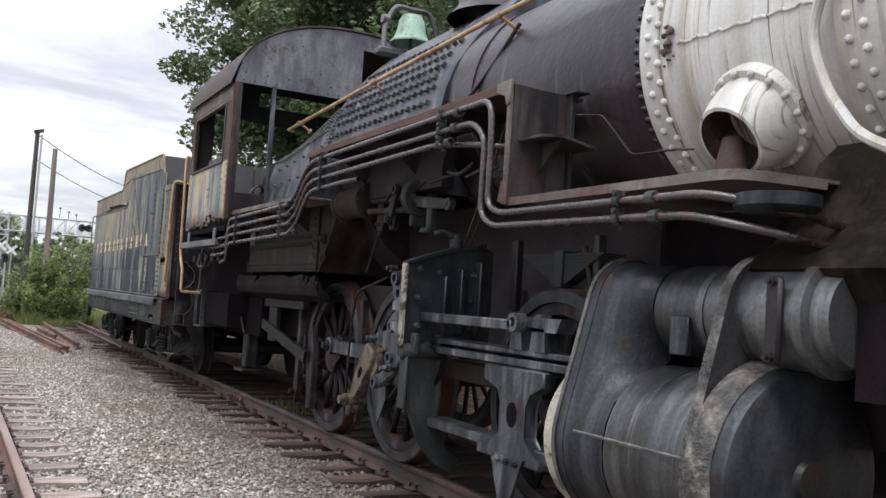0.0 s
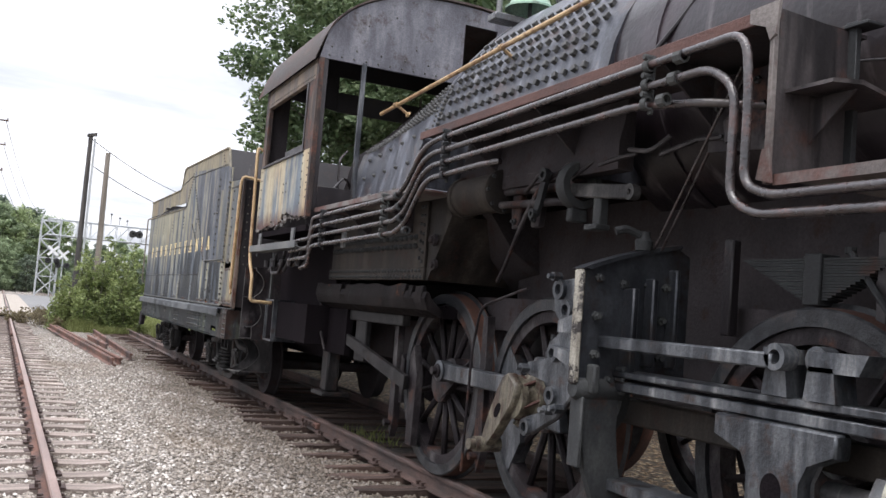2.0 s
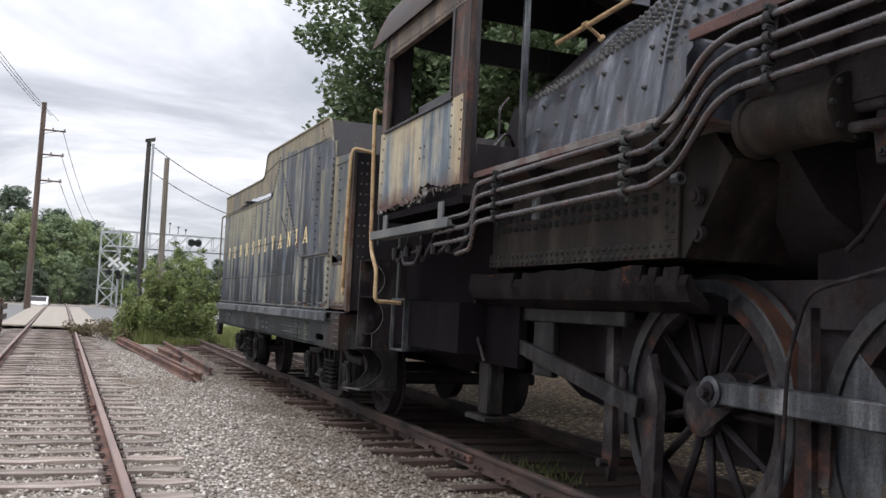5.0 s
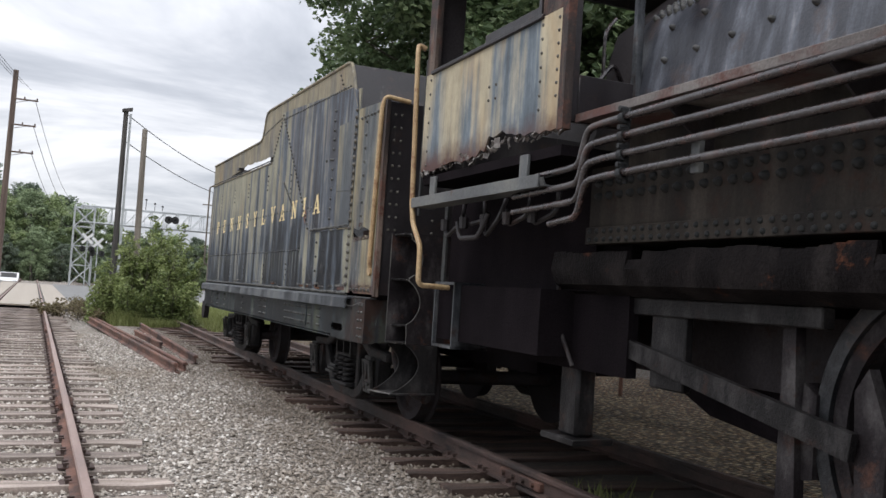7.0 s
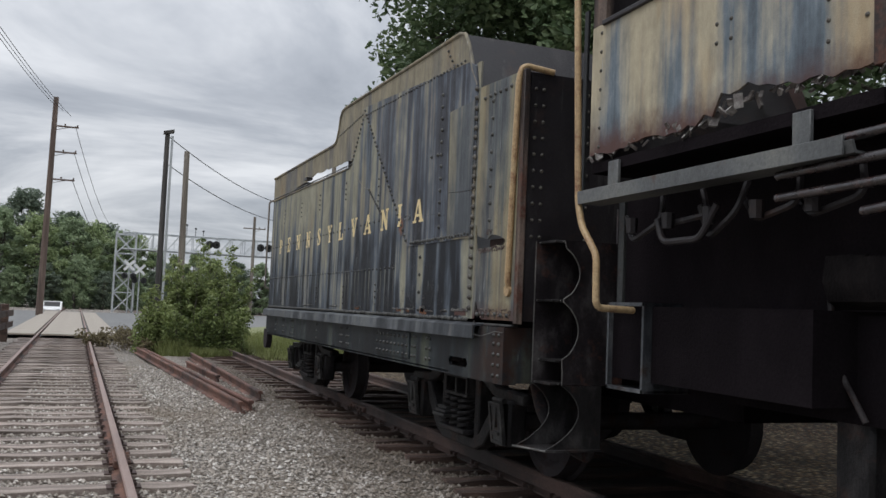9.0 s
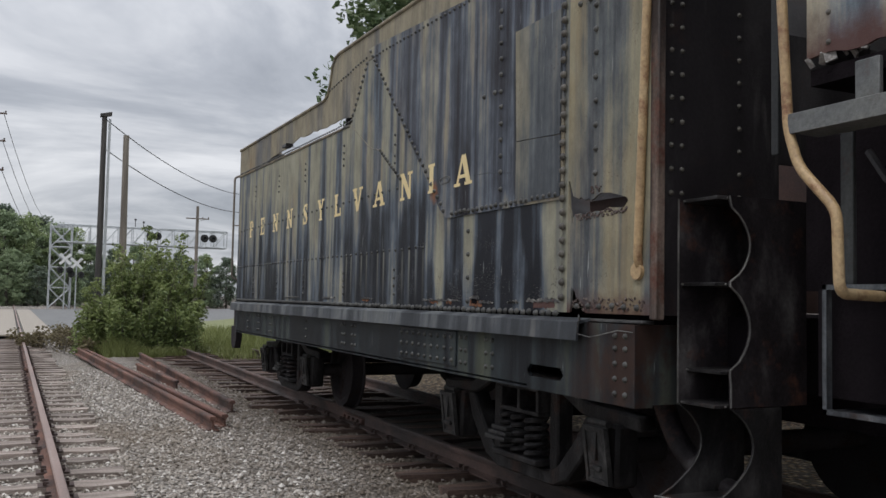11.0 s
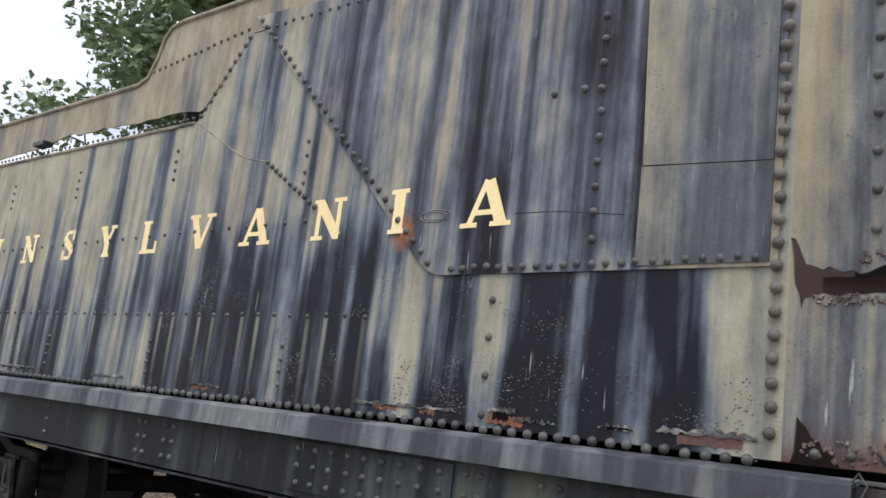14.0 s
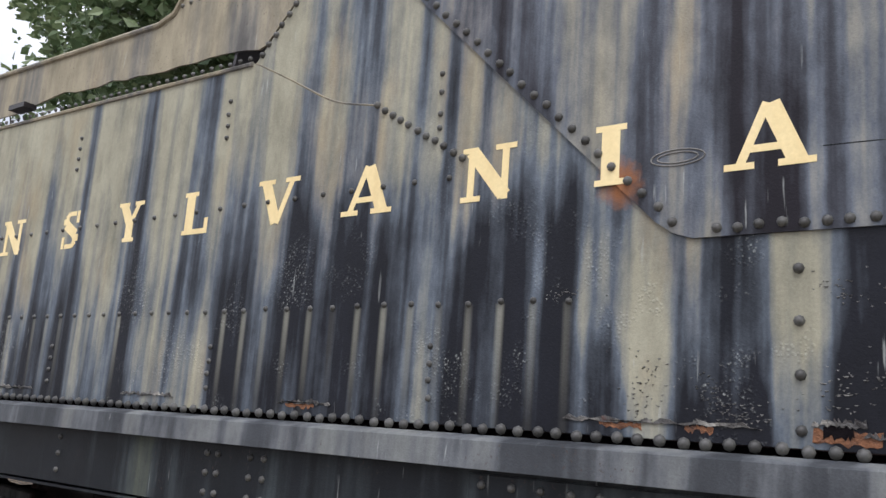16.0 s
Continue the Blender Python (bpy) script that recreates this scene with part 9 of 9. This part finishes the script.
# ---------------------------------------------------------------- beyond the yard
def wood_pole(name, x, y, h, r, label, mat, lean=0.0, arms=()):
    t = thing(name, (x, y, -0.1), label, "utility pole")
    bm = B()
    a, b = Vector((x, y, -0.3)), Vector((x + lean * h, y, h))
    lathe(bm, a, b - a, [(0, 0), (0, r), ((b - a).length, r * 0.72), ((b - a).length, 0)], 16)
    part("pole", bm, mat, t)
    for z, w, *back in arms:
        bm = B()
        box(bm, x + lean * z - (back[0] if back else 0.05), x + lean * z + w, y - 0.16, y - 0.06, z - 0.05, z + 0.05, 0.01)
        for k in (0.45, 0.95):
            lathe(bm, (x + lean * z + w * k, y - 0.11, z + 0.05), (0, 0, 1), [(0, 0.02), (0.04, 0.05), (0.12, 0.05), (0.14, 0)], 8)
        rod(bm, (x + lean * z, y - 0.11, z - 0.3), (x + lean * z + w * 0.7, y - 0.11, z), 0.02, n=6)
        part("cross_arm", bm, mat, t)
    return t


def cable(a, b, sag, label, r=0.018):
    a, b = Vector(a), Vector(b)
    pts = [a.lerp(b, i / 16) - Vector((0, 0, sag * 4 * (i / 16) * (1 - i / 16))) for i in range(17)]
    bm = B()
    tube(bm, pts, r, 5)
    tagged(part("overhead_cable", bm, M["wire"]), label, "cable", "overhead cables")


def truss_bar(bm, a, b, r):
    rod(bm, a, b, r, n=6)


def build_beyond():
    wood_pole("utility_pole", 2.66, 52.0, 9.15, 0.15, "dark weathered utility pole with a pale conduit", M["poledark"])
    wood_pole("utility_pole", 3.65, 52.0, 8.3, 0.17, "grey weathered utility pole", M["pole"], -0.008)
    bm = B()
    box(bm, 2.82, 2.93, 51.86, 51.96, 0.0, 8.95, 0.01)
    part("cable_guard", bm, M["galv"], bpy.data.objects["utility_pole"])
    bm = B()
    prism(bm, [(2.48, 9.0), (2.95, 9.10), (2.95, 9.26), (2.48, 9.14)], "y", 51.84, 52.1)
    part("pole_cap_board", tidy(bm), M["poledark"], bpy.data.objects["utility_pole"])
    wood_pole("line_pole", -3.3, 72.0, 14.2, 0.22, "tall brown line pole with three cross arms", M["polebrown"], 0.008, ((8.8, 1.5), (10.6, 1.5), (12.3, 1.5)))
    wood_pole("line_pole", 13.3, 92.0, 9.2, 0.17, "slim grey pole with a short cross arm", M["pole"], 0, ((8.1, 1.0, 1.0),))
    wood_pole("line_pole", 18.2, 95.0, 8.2, 0.16, "grey pole with a cross arm beyond the road", M["pole"], -0.01, ((7.9, 1.1, 1.1),))
    tall = wood_pole("line_pole", 20.3, 90.0, 15.1, 0.26, "tall grey line pole carrying transformers and cross arms", M["pole"], -0.02, ((14.9, 0.8, 0.8), (12.8, 1.0, 1.0), (11.3, 1.0, 1.0)))
    for dx, z in ((-0.75, 11.6), (0.75, 11.5), (-0.6, 13.1), (0.7, 10.9)):
        bm = B()
        lathe(bm, (20.05 + dx, 89.85, z - 0.3), (0, 0, 1), [(0, 0), (0, 0.2), (0.5, 0.2), (0.55, 0.1), (0.7, 0.06), (0.7, 0)], 12)
        part("transformer", bm, M["galv"], tall)
    for z in (8.9, 7.6):
        cable((2.75, 52, z), (20.1, 90, z + 1.9), 1.5, "black overhead cable from the pole towards the trees", 0.022)
    for k, z in enumerate((8.9, 10.7, 12.4)):
        cable((-1.9, 72, z), (3.0, 160, z - 0.5), 2.0, "thin overhead line wire", 0.02)
        cable((-3.2 + 0.5 * k, 71.8, 13.6 - 0.3 * k), (-7.5, 5, 12.5), 1.2, "thin overhead line wire", 0.016)
    for z in (14.9, 12.7, 11.2):
        cable((20.2, 90, z), (62, 60, z - 0.5), 1.2, "thin overhead line wire", 0.02)
    # signal bridge: lattice tower and truss with signal heads
    sg = thing("signal_bridge", (2.9, 95, -0.1), "galvanised lattice signal bridge over the crossing", "signal bridge")
    for (x0, x1) in ((1.5, 3.2),):
        bm = B()
        for x in (x0, x1):
            for y in (94.3, 95.7):
                truss_bar(bm, (x, y, -0.1), (x, y, 7.2), 0.075)
        for k in range(4):
            za, zb = 1.75 * k, 1.75 * (k + 1)
            for y in (94.3, 95.7):
                truss_bar(bm, (x0, y, za), (x1, y, zb), 0.05); truss_bar(bm, (x1, y, za), (x0, y, zb), 0.05); truss_bar(bm, (x0, y, zb), (x1, y, zb), 0.05)
            for x in (x0, x1):
                truss_bar(bm, (x, 94.3, za), (x, 95.7, zb), 0.05); truss_bar(bm, (x, 94.3, zb), (x, 95.7, zb), 0.05)
        part("lattice_tower", bm, M["galv"], sg)
    bm = B()
    for y in (94.3, 95.7):
        for z in (5.7, 7.2):
            truss_bar(bm, (2.0, y, z), (16.4, y, z), 0.07)
        n = 11
        for k in range(n):
            xa, xb = 3.5 + 12.9 * k / n, 3.5 + 12.9 * (k + 1) / n
            truss_bar(bm, (xa, y, 5.7), (xb, y, 7.2), 0.035); truss_bar(bm, (xb, y, 5.7), (xb, y, 7.2), 0.035)
    part("truss", bm, M["galv"], sg)
    bm = B()
    box(bm, 2.0, 16.4, 94.3, 95.7, 5.66, 5.69)
    for k in range(14):
        rod(bm, (2.5 + k, 94.2, 5.7), (2.5 + k, 94.2, 6.7), 0.025, n=5)
    part("walkway", bm, M["galv"], sg)
    for k, x in enumerate((9.6, 10.2, 14.3, 15.05)):
        bm = B()
        lathe(bm, (x, 93.9, 6.5), (0, -1, 0), [(0, 0), (0, 0.36), (0.05, 0.36), (0.05, 0.16), (0.3, 0.2), (0.3, 0.15), (0.06, 0.12), (0.06, 0)], 20)
        part("signal_head", bm, M["wire"], sg)
    bm = B()
    for x, z in ((7.6, 8.2), (8.4, 7.9), (9.1, 7.7)):
        rod(bm, (x, 95, 7.2), (x, 95, z), 0.03, n=6)
        lathe(bm, (x, 95, z), (0, 0, 1), [(0, 0.1), (0.12, 0.1), (0.16, 0)], 10)
    parts("bridge_lamp", bm, M["wire"], sg)
    # crossbucks at the foot of the bridge
    for x, z in ((2.72, 4.2), (3.62, 3.85)):
        cb = thing("crossbuck", (x, 94.0, -0.05), "white railway crossbuck sign on a grey post with dark lamps", "road sign", "crossbucks at the crossing")
        bm = B()
        rod(bm, (x, 94.0, -0.1), (x, 94.0, z + 0.15), 0.055, n=8)
        part("post", bm, M["galv"], cb)
        for a in (45, -45):
            bm = B()
            box(bm, -0.62, 0.62, -0.008, 0.008, -0.115, 0.115, 0.002, Matrix.Translation((x, 93.93 - (0.012 if a > 0 else 0.03), z)) @ Matrix.Rotation(radians(a), 4, "Y"))
            part("blade", bm, M["whiteboard"], cb)
        for dx in (-0.38, 0.38):
            bm = B()
            lathe(bm, (x + dx, 93.9, z - 0.95), (0, -1, 0), [(0, 0), (0, 0.28), (0.03, 0.28), (0.03, 0.13), (0.22, 0.15), (0.22, 0.12), (0.05, 0.11), (0.05, 0)], 16)
            part("lamp_head", bm, M["wire"], cb)
        bm = B()
        rod(bm, (x - 0.4, 93.95, z - 0.95), (x + 0.4, 93.95, z - 0.95), 0.04, n=6)
        part("lamp_arm", bm, M["galv"], cb)
    # crossing mast with lights by the left of the running track
    cs = thing("signal_tower", (-4.0, 36, -0.1), "pale galvanised lattice signal tower with a ladder beside the track", "signal tower")
    for x in (-3.42, -4.75):
        for y in (35.5, 36.5):
            bm = B()
            box(bm, x - 0.11, x + 0.11, y - 0.11, y + 0.11, -0.2, 4.95, 0.01)
            part("leg", bm, M["galv"], cs)
    bm = B()
    for z in (1.5, 2.4, 3.3, 4.25, 4.9):
        for y in (35.5, 36.5):
            box(bm, -4.7, -3.45, y - 0.05, y + 0.05, z - 0.06, z + 0.06)
        for x in (-3.42, -4.75):
            box(bm, x - 0.05, x + 0.05, 35.5, 36.5, z - 0.05, z + 0.05)
    parts("girt", bm, M["galv"], cs)
    bm = B()
    for k, z in enumerate((0.4, 1.5, 2.4, 3.3)):
        a_, b_ = ((-4.7, -3.45), (-3.45, -4.7))[k % 2]
        rod(bm, (a_, 35.5, z), (b_, 35.5, z + 0.95), 0.045, n=6)
        rod(bm, (-3.42, 35.5, z), (-3.42, 36.5, z + 0.95), 0.04, n=6)
    parts("diagonal", bm, M["galv"], cs)
    bm = B()
    rod(bm, (-3.88, 36, 3.4), (-3.88, 36, 5.1), 0.15, n=16)
    lathe(bm, (-3.88, 36, 5.1), (0, 0, 1), [(0, 0.09), (0.04, 0.09), (0.05, 0.15), (0.15, 0.19), (0.26, 0.15), (0.32, 0)], 16)
    box(bm, -4.45, -4.05, 35.7, 36.3, 2.5, 3.5, 0.02)
    parts("lamp_housing", bm, M["galv"], cs)
    bm = B()
    for x in (-3.24, -3.0):
        rod(bm, (x, 36.1, 0.1), (x, 36.1, 5.25), 0.03, n=6)
    for k in range(20):
        rod(bm, (-3.24, 36.1, 0.3 + 0.25 * k), (-3.0, 36.1, 0.3 + 0.25 * k), 0.018, n=5)
    tube(bm, rounded([(-3.0, 36.1, 4.5), (-2.85, 36.1, 4.5), (-2.85, 36.1, 4.85), (-3.0, 36.1, 4.85)], 0.04), 0.02, 6)
    parts("ladder", bm, M["galv"], cs)
    # old post-and-plank fence line with a switch lamp
    for k in range(6):
        y = 26.5 + 2.3 * k
        x = -2.62 + 0.02 * k
        t = thing("wooden_bollard", (x, y, -0.1), "dark weathered timber barrier posts beside the track", "barrier", "timber barrier posts")
        bm = B()
        box(bm, x - 0.11, x + 0.11, y - 0.11, y + 0.11, -0.2, 1.0, 0.02)
        part("post", bm, M["tie_dark"], t)
        bm = B()
        box(bm, x + 0.11, x + 0.16, y - 1.15, y + 1.15, 0.30, 0.48, 0.01); box(bm, x + 0.11, x + 0.16, y - 1.15, y + 1.15, 0.64, 0.82, 0.01)
        part("plank", bm, M["tie_dark"], t)
    # road and crossing
    bm = B()
    vs = [bm.verts.new(p) for p in ((-90, 32, -0.045), (-2.0, 40.5, -0.045), (1.3, 43.0, -0.045), (3.4, 46.5, -0.045), (11.6, 66.8, -0.045), (18.5, 82, -0.045), (60, 172, -0.045), (70, 210, -0.045), (18.0, 105, -0.045), (2.5, 92, -0.045), (-10, 86, -0.045), (-90, 66, -0.045))]
    bm.faces.new(vs)
    tagged(part("road", bm, M["asphalt"]), "grey asphalt road over the level crossing", "road", kind="structure")
    pan = thing("crossing_panels", (LTX(60), 60, -0.05), "worn concrete panels of the level crossing", "crossing", kind="structure")
    bm = B()
    box(bm, -0.66, 0.66, -1.05, 1.05, -0.06, 0.0, 0.01)
    mid = bpy.data.meshes.new("panel"); bm.to_mesh(mid); bm.free(); mid.materials.append(M["concrete"])
    bm = B()
    box(bm, -0.45, 0.45, -1.05, 1.05, -0.06, 0.0, 0.01)
    side = bpy.data.meshes.new("panel"); bm.to_mesh(side); bm.free(); side.materials.append(M["concrete"])
    for k in range(20):
        y = 41.5 + 2.12 * k
        for me, dx in ((mid, 0), (side, -1.30), (side, 1.30)):
            part("panel", me, None, pan, at=pose(LTX(y) + dx, y, 0.055, 0, 0, 0.95))
    # chain-link fence behind the engine
    fn = thing("wire_fence", (7.6, 12, 0), "grey chain-link fence behind the engine", "fence")
    for k in range(14):
        bm = B()
        rod(bm, (7.6, -2 + 2.4 * k, -0.1), (7.6, -2 + 2.4 * k, 1.35), 0.03, n=8)
        part("post", bm, M["rail"], fn)
    bm = B()
    rod(bm, (7.6, -2, 1.3), (7.6, 29.2, 1.3), 0.02, n=6)
    part("top_rail", bm, M["galv"], fn)
    V, F = [], []
    for k in range(230):
        for s in (1, -1):
            y0 = 1 + 0.11 * k
            y1 = y0 + s * 1.3
            i = len(V)
            V += [(7.6, y0 - 0.002, 0), (7.6, y0 + 0.002, 0), (7.6, y1 + 0.002, 1.3), (7.6, y1 - 0.002, 1.3), (7.603, y0, 0), (7.603, y1, 1.3)]
            F += [(i, i + 1, i + 2, i + 3), (i + 1, i + 4, i + 5, i + 2), (i + 4, i, i + 3, i + 5)]
    me = bpy.data.meshes.new("mesh_wire"); me.from_pydata(V, [], F); me.materials.append(M["rail"])
    ob = new("mesh_wire", me); finish(ob, fn); ob["kind"] = "stuff"
    # leaf litter bank behind the engine
    bm = B()
    xs, ys = [5.4, 6.2, 7.0, 8.0, 9.5], [i * 1.5 - 3 for i in range(24)]
    grid = [[bm.verts.new((x, y, -0.04 + 0.10 * (x - 5.4) * 0.35 + 0.04 * noise.noise(Vector((x, y, 3))))) for y in ys] for x in xs]
    for i in range(len(xs) - 1):
        for j in range(len(ys) - 1):
            bm.faces.new((grid[i][j], grid[i + 1][j], grid[i + 1][j + 1], grid[i][j + 1]))
    m, n, l, b = nodes_of("brown_stony_litter")
    co = n.new("ShaderNodeTexCoord").outputs["Object"]
    vor = n.new("ShaderNodeTexVoronoi"); vor.inputs["Scale"].default_value = 17
    l.new(co, vor.inputs["Vector"])
    bw = n.new("ShaderNodeRGBToBW"); l.new(vor.outputs["Color"], bw.inputs[0])
    rp = ramp(n, [(0.15, (0.095, 0.06, 0.034)), (0.5, (0.25, 0.165, 0.092)), (0.85, (0.45, 0.355, 0.235))])
    l.new(bw.outputs[0], rp.inputs[0])
    # cell rims darkened in colour to imitate shaded gaps in the litter
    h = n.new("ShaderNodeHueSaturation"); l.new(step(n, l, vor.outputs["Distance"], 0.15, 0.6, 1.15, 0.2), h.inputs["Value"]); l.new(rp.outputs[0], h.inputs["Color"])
    l.new(h.outputs[0], b.inputs["Base Color"]); b.inputs["Roughness"].default_value = 0.9
    bp = n.new("ShaderNodeBump"); bp.inputs["Strength"].default_value, bp.inputs["Distance"].default_value = 1.0, 0.05
    l.new(step(n, l, vor.outputs["Distance"], 0.0, 0.6, 1, 0), bp.inputs["Height"]); l.new(bp.outputs[0], b.inputs["Normal"])
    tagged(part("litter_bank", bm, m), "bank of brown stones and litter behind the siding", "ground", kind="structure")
    # parked car on the far side of the crossing
    car = thing("parked_car", (-3.7, 102, -0.05), "small white car parked low beyond the level crossing", "car")
    x0, x1 = -4.55, -2.85
    bm = B()
    prism(bm, [(100.0, 0.22), (99.95, 0.62), (100.1, 0.74), (101.0, 0.90), (101.7, 1.36), (103.2, 1.40), (104.0, 0.95), (104.2, 0.3)], "x", x0, x1)
    bmesh.ops.bevel(bm, geom=bm.edges[:], offset=0.05, segments=1, affect="EDGES")
    body = surface("white_car_paint", [(0.3, (0.7, 0.7, 0.7)), (0.7, (0.8, 0.8, 0.8))], 1.0, None, (0.25, 0.35), bump=0)
    part("body", tidy(bm), body, car)
    bm = B()
    prism(bm, [(101.02, 0.93), (101.66, 1.33), (101.64, 1.345), (101.0, 0.95)], "x", x0 + 0.16, x1 - 0.16)
    part("windscreen", tidy(bm), M["wire"], car)
    bm = B()
    box(bm, x0 + 0.45, x1 - 0.45, 99.92, 100.0, 0.36, 0.58, 0.01)
    part("grille", bm, M["wire"], car)
    bm = B()
    for x in (x0 + 0.1, x1 - 0.38):
        box(bm, x, x + 0.28, 99.93, 100.0, 0.55, 0.68, 0.02)
    parts("headlight", bm, M["galv"], car)
    for x in (x0 + 0.1, x1 - 0.1):
        for y in (100.7, 103.4):
            bm = B()
            rod(bm, (x - 0.1, y, 0.27), (x + 0.1, y, 0.27), 0.3, n=16)
            part("wheel", bm, M["wire"], car)
    # the road dips away behind the crossing
    car.matrix_basis = Matrix.Translation((0, 0, -0.72)) @ car.matrix_basis


build_ground()
build_boiler()
build_firebox()
build_cab()
build_running_boards()
build_pipes()
build_wheels()
build_valve_gear()
build_cylinders()
build_tender()
build_trucks()
build_beyond()
build_plants()
build_stones()
build_tracks()
